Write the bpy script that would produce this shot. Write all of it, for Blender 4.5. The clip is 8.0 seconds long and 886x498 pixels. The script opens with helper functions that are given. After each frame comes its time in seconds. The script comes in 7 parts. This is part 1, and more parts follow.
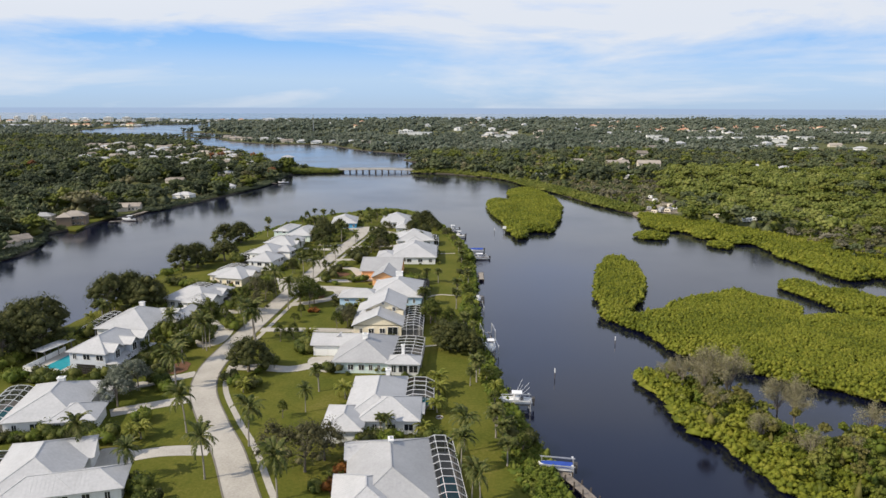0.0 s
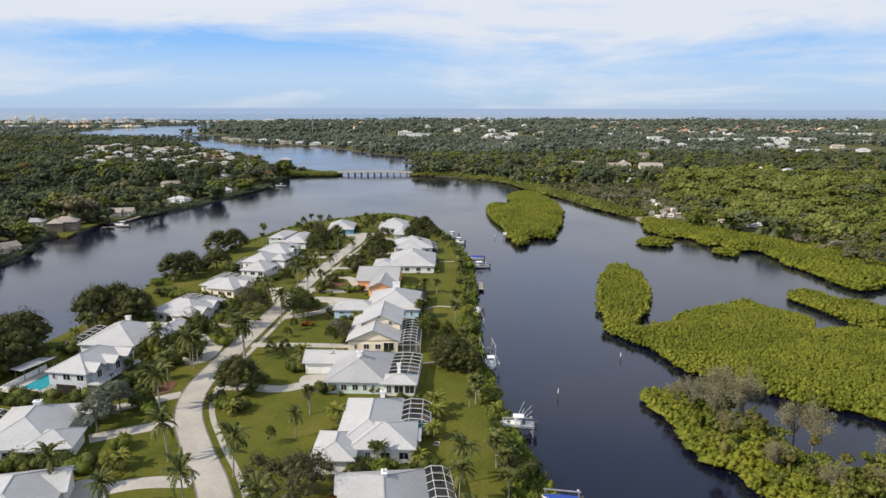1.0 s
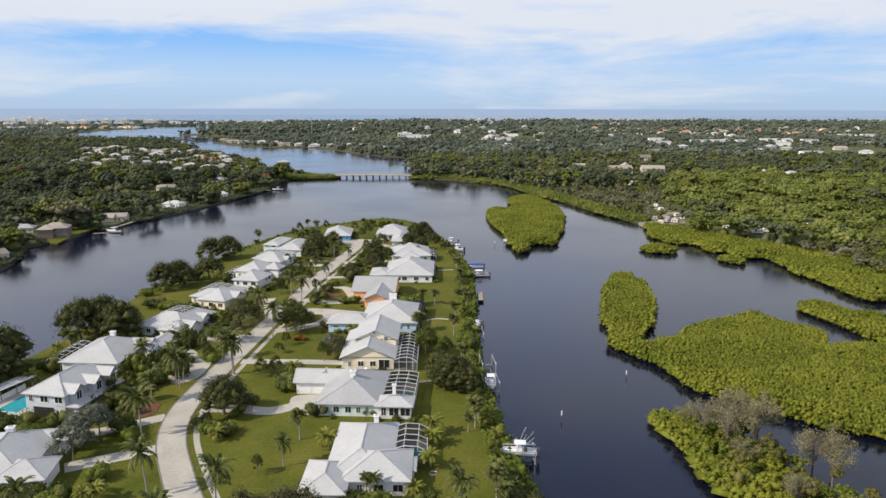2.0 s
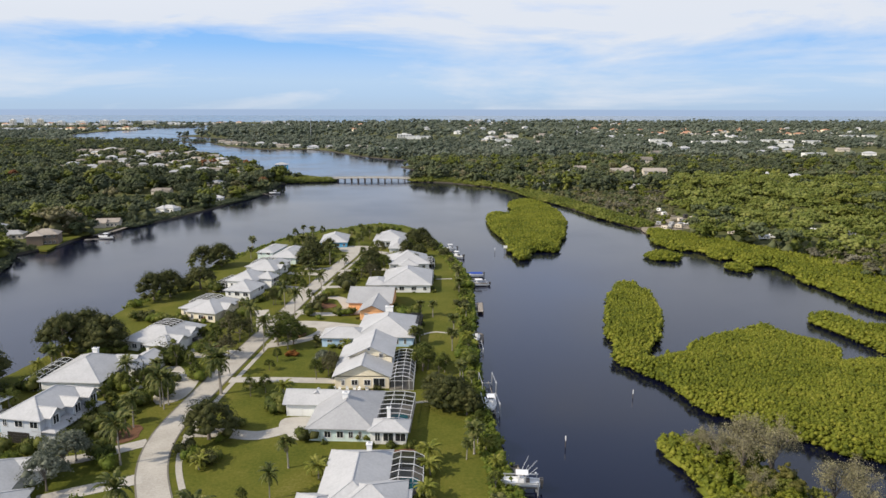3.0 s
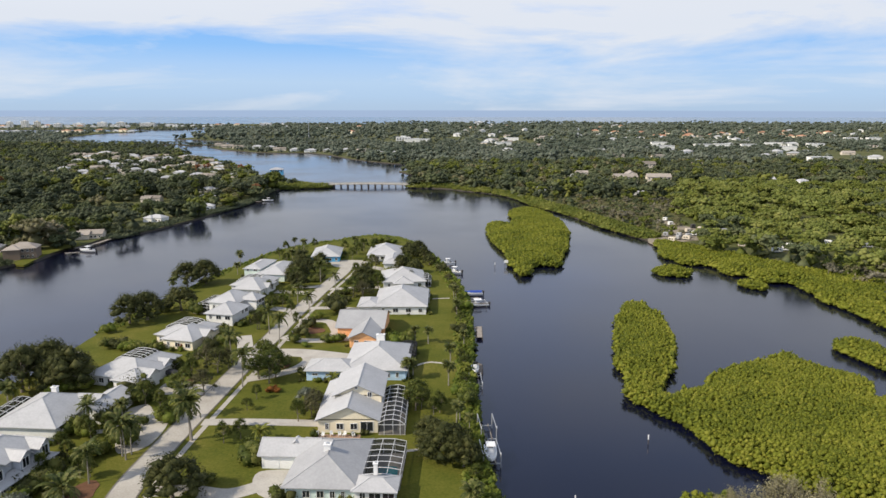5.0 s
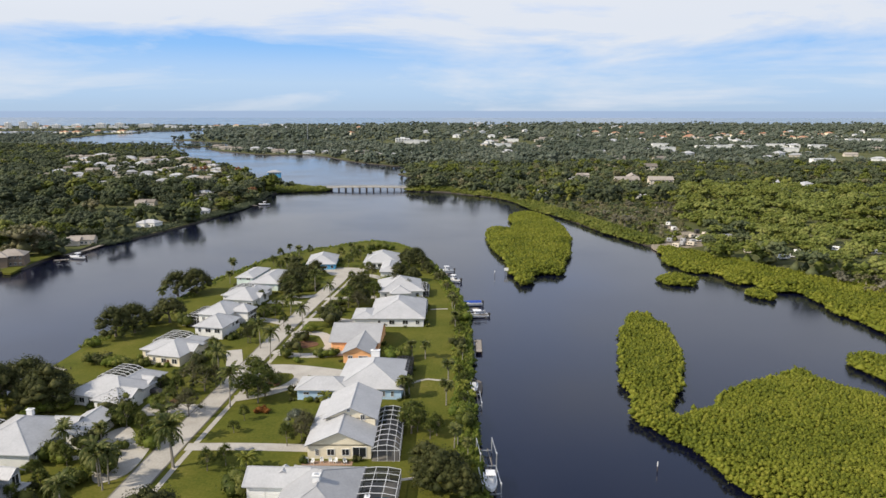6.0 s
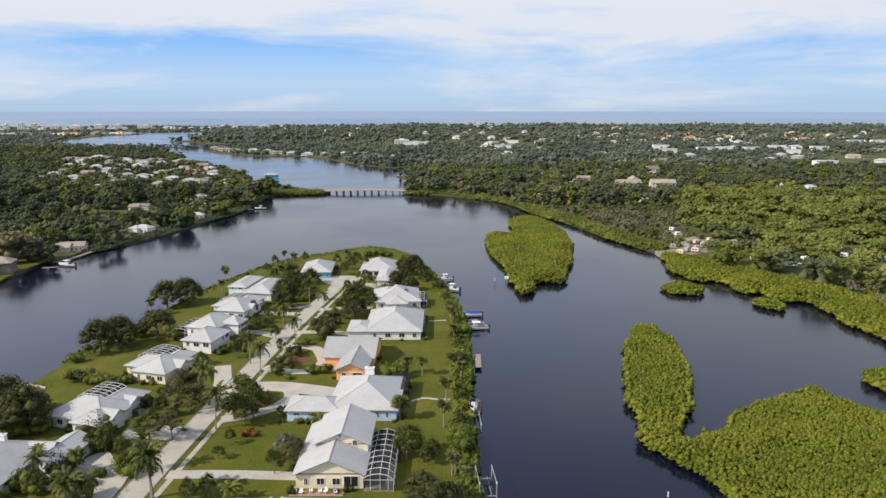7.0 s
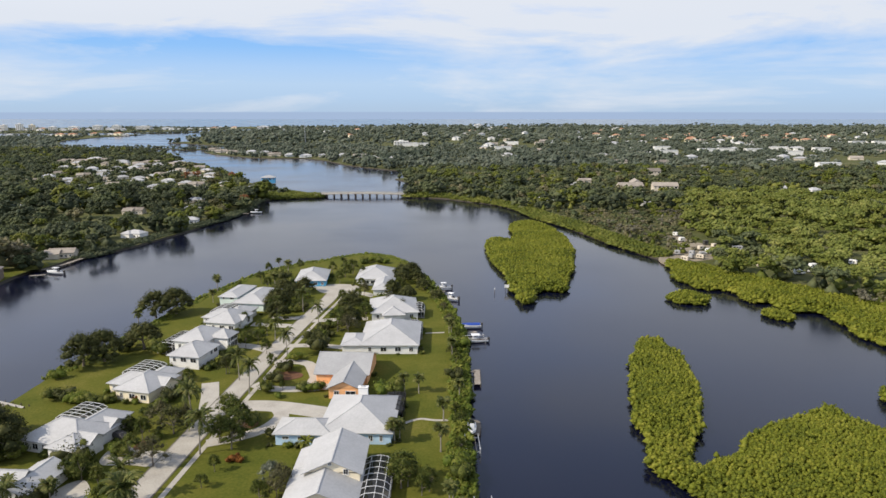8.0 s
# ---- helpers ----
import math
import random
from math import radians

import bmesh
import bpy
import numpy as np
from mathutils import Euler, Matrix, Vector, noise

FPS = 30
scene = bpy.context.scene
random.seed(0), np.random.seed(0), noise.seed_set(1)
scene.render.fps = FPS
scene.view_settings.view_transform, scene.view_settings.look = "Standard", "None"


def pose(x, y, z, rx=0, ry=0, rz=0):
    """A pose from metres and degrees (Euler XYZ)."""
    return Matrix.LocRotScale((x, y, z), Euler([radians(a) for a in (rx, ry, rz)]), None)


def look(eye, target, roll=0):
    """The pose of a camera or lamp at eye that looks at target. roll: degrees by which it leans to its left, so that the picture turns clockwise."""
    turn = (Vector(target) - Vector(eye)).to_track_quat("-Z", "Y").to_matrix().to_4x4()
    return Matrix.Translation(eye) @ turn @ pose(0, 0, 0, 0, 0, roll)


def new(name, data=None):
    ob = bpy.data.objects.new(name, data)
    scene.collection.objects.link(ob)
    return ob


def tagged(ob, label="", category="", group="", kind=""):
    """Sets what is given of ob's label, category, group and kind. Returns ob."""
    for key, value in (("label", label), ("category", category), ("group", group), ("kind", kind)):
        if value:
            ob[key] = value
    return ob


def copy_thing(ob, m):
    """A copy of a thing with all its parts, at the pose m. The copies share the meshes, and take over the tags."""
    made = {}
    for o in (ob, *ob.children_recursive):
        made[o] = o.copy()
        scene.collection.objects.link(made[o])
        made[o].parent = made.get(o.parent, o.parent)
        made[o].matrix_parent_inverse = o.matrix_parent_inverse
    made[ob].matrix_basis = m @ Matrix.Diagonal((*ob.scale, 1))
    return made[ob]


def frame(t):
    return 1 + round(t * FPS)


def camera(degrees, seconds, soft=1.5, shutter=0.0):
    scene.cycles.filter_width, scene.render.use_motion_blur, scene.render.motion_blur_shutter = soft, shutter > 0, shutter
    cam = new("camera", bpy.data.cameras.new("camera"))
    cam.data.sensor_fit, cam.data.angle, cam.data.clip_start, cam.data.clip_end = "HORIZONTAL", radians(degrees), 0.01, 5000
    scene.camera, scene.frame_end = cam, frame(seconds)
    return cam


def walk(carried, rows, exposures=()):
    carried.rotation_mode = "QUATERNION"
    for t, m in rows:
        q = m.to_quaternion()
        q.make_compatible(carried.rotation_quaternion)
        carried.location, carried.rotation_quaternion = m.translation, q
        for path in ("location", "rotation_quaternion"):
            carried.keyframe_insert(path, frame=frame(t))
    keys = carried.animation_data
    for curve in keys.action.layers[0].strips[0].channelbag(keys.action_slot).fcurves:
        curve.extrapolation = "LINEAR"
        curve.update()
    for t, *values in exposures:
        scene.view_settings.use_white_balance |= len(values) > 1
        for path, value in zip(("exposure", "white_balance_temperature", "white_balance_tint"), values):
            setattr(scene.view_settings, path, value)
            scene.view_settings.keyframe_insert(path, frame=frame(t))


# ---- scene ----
# The flight: a drone goes forward over a narrow peninsula and climbs gently.
cam = camera(63.9, 8.0)
PATH = [
    # t, x, y, z, yaw, pitch, roll
    (0, 0.00, 0.00, 62.00, 0.000, -11.472, 0.175),
    (0.5, 0.26, 4.02, 62.74, 0.005, -11.457, 0.162),
    (1, 0.52, 8.08, 63.48, 0.010, -11.441, 0.149),
    (1.5, 0.79, 12.16, 64.20, 0.014, -11.424, 0.137),
    (3, 1.61, 24.61, 66.33, 0.020, -11.372, 0.102),
    (3.5, 1.88, 28.83, 67.03, 0.021, -11.354, 0.092),
    (4, 2.17, 33.07, 67.71, 0.020, -11.336, 0.081),
    (4.5, 2.45, 37.35, 68.39, 0.019, -11.317, 0.071),
    (6, 3.33, 50.38, 70.37, 0.011, -11.258, 0.045),
    (6.5, 3.63, 54.78, 71.01, 0.007, -11.238, 0.037),
    (7, 3.93, 59.22, 71.65, 0.002, -11.217, 0.029),
    (7.5, 4.23, 63.69, 72.28, -0.004, -11.196, 0.022),
    (8, 4.54, 68.19, 72.90, -0.011, -11.174, 0.015),
]
walk(cam, [(t, pose(x, y, z, 90 + p, 0, w) @ pose(0, 0, 0, 0, 0, r)) for t, x, y, z, w, p, r in PATH])

# ---- light: late morning sun from the side, thin high cloud ----
SUN_EL, SUN_AZ = radians(37.5), radians(-113)      # azimuth from +y, clockwise; the sun stands to the -x side
sun_dir = Vector((math.sin(SUN_AZ) * math.cos(SUN_EL), math.cos(SUN_AZ) * math.cos(SUN_EL), math.sin(SUN_EL)))
sun_data = bpy.data.lights.new("sun", "SUN")
sun_data.energy, sun_data.angle, sun_data.color = 4.2, radians(0.6), (1.0, 0.885, 0.715)
sun = new("sun", sun_data)
sun.matrix_world = look(sun_dir * 500, (0, 0, 0))

scene.view_settings.exposure = 0.25


def nodes_of(tree):
    def add(kind, **values):
        n = tree.nodes.new(kind)
        for key, value in values.items():
            if key in n.inputs:
                n.inputs[key].default_value = value
        return n
    return add


def ramp(add, stops, mode="LINEAR"):
    n = add("ShaderNodeValToRGB")
    n.color_ramp.interpolation = mode
    while len(n.color_ramp.elements) < len(stops):
        n.color_ramp.elements.new(0.5)
    for e, (p, c) in zip(n.color_ramp.elements, stops):
        e.position = p
        e.color = (*c, 1) if len(c) == 3 else c
    return n


def make_world():
    world = bpy.data.worlds.new("world")
    scene.world = world
    world.use_nodes = True
    tree = world.node_tree
    tree.nodes.clear()
    add, link = nodes_of(tree), tree.links.new
    coord = add("ShaderNodeTexCoord")
    sky = add("ShaderNodeTexSky")
    sky.sky_type, sky.sun_disc = "NISHITA", False
    sky.sun_elevation, sky.sun_rotation = SUN_EL, SUN_AZ
    sky.air_density, sky.dust_density, sky.ozone_density, sky.altitude = 1.0, 0.6, 1.5, 60
    strength = add("ShaderNodeVectorMath")
    strength.operation = "SCALE"
    strength.inputs["Scale"].default_value = 0.09
    link(sky.outputs["Color"], strength.inputs[0])
    split = add("ShaderNodeSeparateXYZ")
    link(coord.outputs["Generated"], split.inputs[0])
    # clear low sky: pale at the horizon, bluer above
    low = ramp(add, [(0.0, (0.375, 0.495, 0.65)), (0.06, (0.39, 0.53, 0.71)), (0.13, (0.41, 0.555, 0.74)), (0.22, (0.355, 0.53, 0.78)), (0.32, (0.245, 0.465, 0.80)), (0.42, (0.205, 0.43, 0.82)), (0.62, (0.44, 0.58, 0.90)), (1.0, (0.50, 0.64, 1.0))])
    up = add("ShaderNodeMapRange", **{"From Min": 0.0, "From Max": 0.25})
    link(split.outputs["Z"], up.inputs["Value"])
    link(up.outputs[0], low.inputs[0])
    high = add("ShaderNodeMapRange", **{"From Min": 0.27, "From Max": 0.65})
    link(split.outputs["Z"], high.inputs["Value"])
    clear = add("ShaderNodeMix")
    clear.data_type = "RGBA"
    link(high.outputs[0], clear.inputs[0])
    link(low.outputs[0], clear.inputs[6])
    link(strength.outputs[0], clear.inputs[7])
    # soft cloud, drawn out along the horizon
    place = add("ShaderNodeMapping")
    place.inputs["Location"].default_value = (3.1, 0.4, 1.35)
    place.inputs["Scale"].default_value = (2.6, 2.6, 15.0)
    place.inputs["Rotation"].default_value = (0, radians(-3), 0)
    link(coord.outputs["Generated"], place.inputs[0])
    big = add("ShaderNodeTexNoise", Scale=1.0, Detail=8.0, Roughness=0.60, Distortion=0.35)
    link(place.outputs[0], big.inputs["Vector"])
    # more cloud in the bank that lies from five to eight degrees up
    bank = ramp(add, [(0.0, (0.0,) * 3), (0.16, (0.06,) * 3), (0.27, (0.08,) * 3), (0.32, (0.07,) * 3), (0.37, (0.16,) * 3), (0.42, (0.25,) * 3), (0.54, (0.31,) * 3), (0.66, (0.20,) * 3), (1.0, (0.08,) * 3)])
    link(up.outputs[0], bank.inputs[0])
    total = add("ShaderNodeMath")
    total.operation = "ADD"
    # the cloud thickens towards the east
    east = add("ShaderNodeMapRange", **{"From Min": -0.1, "From Max": 0.5, "To Max": 0.05})
    link(split.outputs["X"], east.inputs["Value"])
    spread = add("ShaderNodeMath")
    spread.operation = "ADD"
    link(big.outputs["Fac"], spread.inputs[0])
    link(east.outputs[0], spread.inputs[1])
    link(spread.outputs[0], total.inputs[0])
    link(bank.outputs[0], total.inputs[1])
    # and a broad veil of it from eight to twenty degrees
    veil = ramp(add, [(0.0, (0.0,) * 3), (0.13, (0.0,) * 3), (0.165, (0.12,) * 3), (0.27, (0.09,) * 3), (0.45, (0.0,) * 3)])
    link(split.outputs["Z"], veil.inputs[0])
    thick = add("ShaderNodeMath")
    thick.operation = "ADD"
    link(total.outputs[0], thick.inputs[0])
    link(veil.outputs[0], thick.inputs[1])
    cover = add("ShaderNodeMapRange", **{"From Min": 0.53, "From Max": 0.77, "To Max": 0.92})
    link(thick.outputs[0], cover.inputs["Value"])
    white = add("ShaderNodeMix")
    white.data_type = "RGBA"
    white.inputs[7].default_value = (0.665, 0.69, 0.735, 1)
    link(cover.outputs[0], white.inputs[0])
    link(clear.outputs[2], white.inputs[6])
    # the bright air on the sun's side, above the low cloud
    facing = add("ShaderNodeVectorMath")
    facing.operation = "DOT_PRODUCT"
    facing.inputs[1].default_value = tuple(sun_dir)
    link(coord.outputs["Generated"], facing.inputs[0])
    near_sun = add("ShaderNodeMapRange", **{"From Min": -0.2, "From Max": 1.0})
    link(facing.outputs["Value"], near_sun.inputs["Value"])
    fall = add("ShaderNodeMath")
    fall.operation = "POWER"
    fall.inputs[1].default_value = 1.5
    link(near_sun.outputs[0], fall.inputs[0])
    above = add("ShaderNodeMapRange", **{"From Min": 0.11, "From Max": 0.19})
    link(split.outputs["Z"], above.inputs["Value"])
    glow = add("ShaderNodeMath")
    glow.operation = "MULTIPLY"
    link(fall.outputs[0], glow.inputs[0])
    link(above.outputs[0], glow.inputs[1])
    tint = add("ShaderNodeVectorMath")
    tint.operation = "SCALE"
    tint.inputs[0].default_value = (0.31, 0.325, 0.37)
    link(glow.outputs[0], tint.inputs["Scale"])
    bright = add("ShaderNodeVectorMath")
    link(white.outputs[2], bright.inputs[0])
    link(tint.outputs[0], bright.inputs[1])
    # the gulf goes on to the horizon below the sky
    sea = add("ShaderNodeMapRange", **{"From Min": -0.0052, "From Max": -0.0036})
    link(split.outputs["Z"], sea.inputs["Value"])
    both = add("ShaderNodeMix")
    both.data_type = "RGBA"
    both.inputs[6].default_value = (0.32, 0.415, 0.58, 1)
    link(sea.outputs[0], both.inputs[0])
    link(bright.outputs[0], both.inputs[7])
    back = add("ShaderNodeBackground", Strength=1.0)
    link(both.outputs[2], back.inputs["Color"])
    out = add("ShaderNodeOutputWorld")
    link(back.outputs[0], out.inputs["Surface"])


make_world()

# ---- materials ----
def material(name, stops, scale=1.0, detail=6.0, rough=0.8, fine=8.0, bump=0.2, bump_size=0.05, metal=0.0, island=0.0, spec=0.3, mix=0.5, object_random=0.0, translucent=0.0, contrast=0.22):
    """A surface whose colour runs over the stops by noise at two scales (metres), with a little relief."""
    m = bpy.data.materials.new(name)
    m.use_nodes = True
    tree = m.node_tree
    tree.nodes.clear()
    add, link = nodes_of(tree), tree.links.new
    geo = add("ShaderNodeNewGeometry")
    a = add("ShaderNodeTexNoise", Scale=1.0 / scale, Detail=detail, Roughness=0.6)
    b = add("ShaderNodeTexNoise", Scale=fine / scale, Detail=4.0, Roughness=0.65)
    link(geo.outputs["Position"], a.inputs["Vector"])
    link(geo.outputs["Position"], b.inputs["Vector"])
    blend = add("ShaderNodeMix")
    blend.inputs[0].default_value = mix
    link(a.outputs["Fac"], blend.inputs[2])
    link(b.outputs["Fac"], blend.inputs[3])
    value = blend.outputs[0]
    if island or object_random:
        if island:
            source = geo.outputs["Random Per Island"]
        else:
            source = add("ShaderNodeObjectInfo").outputs["Random"]
        amount = island or object_random
        spread = add("ShaderNodeMapRange", **{"To Min": -amount / 2, "To Max": amount / 2})
        link(source, spread.inputs["Value"])
        plus = add("ShaderNodeMath")
        plus.operation = "ADD"
        link(value, plus.inputs[0])
        link(spread.outputs[0], plus.inputs[1])
        value = plus.outputs[0]
    stretch = add("ShaderNodeMapRange", **{"From Min": 0.5 - contrast, "From Max": 0.5 + contrast})
    link(value, stretch.inputs["Value"])
    colours = ramp(add, stops)
    link(stretch.outputs[0], colours.inputs[0])
    shader = add("ShaderNodeBsdfPrincipled", Roughness=rough, Metallic=metal)
    shader.inputs["Specular IOR Level"].default_value = spec
    link(colours.outputs[0], shader.inputs["Base Color"])
    if bump:
        relief = add("ShaderNodeBump", Strength=bump, Distance=bump_size)
        link(b.outputs["Fac"], relief.inputs["Height"])
        link(relief.outputs[0], shader.inputs["Normal"])
    out = add("ShaderNodeOutputMaterial")
    if translucent:
        trans = add("ShaderNodeBsdfTranslucent")
        link(colours.outputs[0], trans.inputs["Color"])
        mixed = add("ShaderNodeMixShader", Fac=translucent)
        link(shader.outputs[0], mixed.inputs[1])
        link(trans.outputs[0], mixed.inputs[2])
        link(mixed.outputs[0], out.inputs["Surface"])
    else:
        link(shader.outputs[0], out.inputs["Surface"])
    return m


def water_material(name, deep, rough, wave, strength, wind=(1.0, 1.0, 1.0)):
    m = bpy.data.materials.new(name)
    m.use_nodes = True
    tree = m.node_tree
    tree.nodes.clear()
    add, link = nodes_of(tree), tree.links.new
    geo = add("ShaderNodeNewGeometry")
    place = add("ShaderNodeMapping")
    place.inputs["Scale"].default_value = wind
    link(geo.outputs["Position"], place.inputs[0])
    waves = add("ShaderNodeTexNoise", Scale=1.0 / wave, Detail=3.0, Roughness=0.55)
    patch = add("ShaderNodeTexNoise", Scale=1.0 / 70.0, Detail=4.0, Roughness=0.55)
    link(place.outputs[0], waves.inputs["Vector"])
    link(geo.outputs["Position"], patch.inputs["Vector"])
    gloss = add("ShaderNodeMapRange", **{"From Min": 0.35, "From Max": 0.65, "To Min": rough * 0.7, "To Max": rough * 1.35})
    link(patch.outputs["Fac"], gloss.inputs["Value"])
    colours = ramp(add, [(0.3, deep), (0.7, tuple(c * 1.25 for c in deep))])
    link(patch.outputs["Fac"], colours.inputs[0])
    shader = add("ShaderNodeBsdfPrincipled", IOR=1.40)
    link(colours.outputs[0], shader.inputs["Base Color"])
    link(gloss.outputs[0], shader.inputs["Roughness"])
    relief = add("ShaderNodeBump", Strength=strength, Distance=0.1)
    link(waves.outputs["Fac"], relief.inputs["Height"])
    link(relief.outputs[0], shader.inputs["Normal"])
    out = add("ShaderNodeOutputMaterial")
    link(shader.outputs[0], out.inputs["Surface"])
    return m


def screen_material():
    m = bpy.data.materials.new("insect_screen")
    m.use_nodes = True
    tree = m.node_tree
    tree.nodes.clear()
    add, link = nodes_of(tree), tree.links.new
    clear = add("ShaderNodeBsdfTransparent")
    mesh = add("ShaderNodeBsdfDiffuse")
    mesh.inputs["Color"].default_value = (0.03, 0.032, 0.035, 1)
    mixed = add("ShaderNodeMixShader", Fac=0.58)
    link(clear.outputs[0], mixed.inputs[1])
    link(mesh.outputs[0], mixed.inputs[2])
    out = add("ShaderNodeOutputMaterial")
    link(mixed.outputs[0], out.inputs["Surface"])
    return m


M = {}
M["water"] = water_material("bay_water", (0.0034, 0.0044, 0.0140), 0.14, 0.8, 0.09)
M["pool"] = material("pool_water", [(0, (0.02, 0.22, 0.28)), (1, (0.05, 0.36, 0.42))], scale=3, rough=0.08, bump=0.1, spec=0.5)
M["lawn"] = material("mown_lawn", [(0, (0.044, 0.056, 0.009)), (0.35, (0.077, 0.089, 0.013)), (0.65, (0.110, 0.110, 0.019)), (1, (0.165, 0.145, 0.043))], scale=14, fine=22, rough=0.95, bump=0.9, bump_size=0.1, spec=0.1, mix=0.42, contrast=0.2)
M["scrub"] = material("woodland_floor", [(0, (0.045, 0.058, 0.020)), (0.5, (0.085, 0.092, 0.034)), (1, (0.17, 0.15, 0.09))], scale=40, fine=14, rough=0.95, bump=0.5, bump_size=0.2, spec=0.1)
M["mud"] = material("shore_mud", [(0, (0.02, 0.018, 0.012)), (1, (0.06, 0.05, 0.032))], scale=3, rough=0.7, bump=0.4)
M["concrete"] = material("pale_concrete", [(0, (0.26, 0.242, 0.215)), (0.5, (0.38, 0.357, 0.317)), (1, (0.48, 0.452, 0.41))], scale=5, fine=12, rough=0.9, bump=0.3, bump_size=0.02, spec=0.2)
M["drive"] = material("driveway_concrete", [(0, (0.28, 0.261, 0.233)), (0.5, (0.40, 0.377, 0.34)), (1, (0.49, 0.466, 0.424))], scale=4, fine=12, rough=0.9, bump=0.25, bump_size=0.02, spec=0.2)
M["sand"] = material("packed_sand", [(0, (0.15, 0.125, 0.09)), (0.5, (0.25, 0.215, 0.165)), (1, (0.34, 0.30, 0.24))], scale=5, fine=12, rough=0.95, bump=0.4, bump_size=0.05, spec=0.1)
M["kerb_dark"] = material("dark_gutter", [(0, (0.10, 0.09, 0.075)), (1, (0.22, 0.205, 0.175))], scale=2, fine=12, rough=0.95, bump=0.3)
M["paver"] = material("brick_paving", [(0, (0.25, 0.15, 0.10)), (1, (0.42, 0.30, 0.22))], scale=1.5, fine=10, rough=0.9)
M["mulch"] = material("bark_mulch", [(0, (0.07, 0.035, 0.02)), (1, (0.18, 0.09, 0.05))], scale=1.2, fine=12, rough=1.0, bump=0.7)
M["roof_white"] = material("white_metal_roof", [(0, (0.34, 0.342, 0.35)), (0.5, (0.425, 0.428, 0.436)), (1, (0.50, 0.503, 0.51))], scale=5, fine=10, rough=0.5, bump=0.08, spec=0.3)
M["roof_grey"] = material("grey_metal_roof", [(0, (0.28, 0.282, 0.29)), (0.5, (0.345, 0.348, 0.356)), (1, (0.41, 0.413, 0.42))], scale=5, fine=10, rough=0.5, bump=0.08, spec=0.3)
M["roof_tan"] = material("weathered_shingle_roof", [(0, (0.16, 0.14, 0.12)), (0.5, (0.26, 0.23, 0.20)), (1, (0.36, 0.32, 0.28))], scale=4, fine=14, rough=0.9, object_random=0.4)
M["roof_clay"] = material("clay_tile_roof", [(0, (0.30, 0.15, 0.09)), (1, (0.50, 0.29, 0.19))], scale=6, fine=12, rough=0.85, object_random=0.4)
for name, c in (("wall_white", (0.72, 0.72, 0.70)), ("wall_mint", (0.60, 0.70, 0.66)), ("wall_cream", (0.78, 0.70, 0.53)), ("wall_blue", (0.42, 0.58, 0.74)),
                ("wall_orange", (0.84, 0.44, 0.21)), ("wall_grey", (0.50, 0.53, 0.57)), ("wall_sand", (0.58, 0.52, 0.43)), ("wall_sea", (0.10, 0.36, 0.60)), ("wall_brown", (0.20, 0.155, 0.12))):
    M[name] = material(name, [(0, tuple(0.82 * k for k in c)), (0.5, c), (1, tuple(min(0.85, 1.08 * k) for k in c))], scale=3, fine=10, rough=0.85, bump=0.15, bump_size=0.02, mix=0.35)
M["trim"] = material("white_paint", [(0, (0.70, 0.70, 0.69)), (1, (0.80, 0.80, 0.79))], scale=2, rough=0.5, bump=0.05)
M["bronze"] = material("dark_bronze_bar", [(0, (0.03, 0.028, 0.025)), (1, (0.06, 0.055, 0.05))], scale=1, rough=0.5, metal=0.3)
M["alu"] = material("white_aluminium_bar", [(0, (0.55, 0.56, 0.57)), (1, (0.68, 0.69, 0.70))], scale=1, rough=0.45)
M["steel"] = material("galvanised_steel", [(0, (0.40, 0.41, 0.42)), (1, (0.56, 0.57, 0.58))], scale=1, rough=0.4, metal=0.5)
M["glass"] = material("dark_window_glass", [(0, (0.012, 0.014, 0.018)), (1, (0.03, 0.034, 0.04))], scale=2, rough=0.06, bump=0.0, spec=0.6)
M["screen"] = screen_material()
M["timber"] = material("weathered_dock_timber", [(0, (0.14, 0.12, 0.10)), (0.5, (0.25, 0.22, 0.19)), (1, (0.36, 0.33, 0.29))], scale=1.0, fine=9, rough=0.9, bump=0.4, bump_size=0.02, object_random=0.3)
M["pile"] = material("dark_piling", [(0, (0.04, 0.035, 0.03)), (1, (0.12, 0.10, 0.085))], scale=0.7, rough=0.9, bump=0.4)
M["gel"] = material("white_gelcoat", [(0, (0.66, 0.67, 0.68)), (1, (0.80, 0.80, 0.80))], scale=1.5, rough=0.25, bump=0.0, spec=0.5)
M["canvas_blue"] = material("blue_canvas", [(0, (0.015, 0.04, 0.22)), (1, (0.03, 0.08, 0.36))], scale=0.8, rough=0.8, bump=0.4)
M["vinyl"] = material("dark_upholstery", [(0, (0.03, 0.03, 0.035)), (1, (0.09, 0.085, 0.08))], scale=0.6, rough=0.6)
M["wood_deck"] = material("brown_deck", [(0, (0.14, 0.07, 0.04)), (1, (0.28, 0.16, 0.10))], scale=0.7, rough=0.7)
M["bark"] = material("grey_bark", [(0, (0.09, 0.075, 0.06)), (1, (0.24, 0.21, 0.18))], scale=0.6, fine=9, rough=0.95, bump=0.7)
M["palm_bark"] = material("palm_trunk", [(0, (0.16, 0.145, 0.125)), (1, (0.36, 0.33, 0.29))], scale=0.5, fine=6, rough=0.95, bump=0.6)


def leaf(name, dark, mid, light, scale, island=0.3, translucent=0.3, mix=0.4):
    M[name] = material(name, [(0, dark), (0.5, mid), (1, light)], scale=scale, fine=6, rough=0.6, bump=0.0, island=island, spec=0.15, mix=mix, translucent=translucent, contrast=0.19)


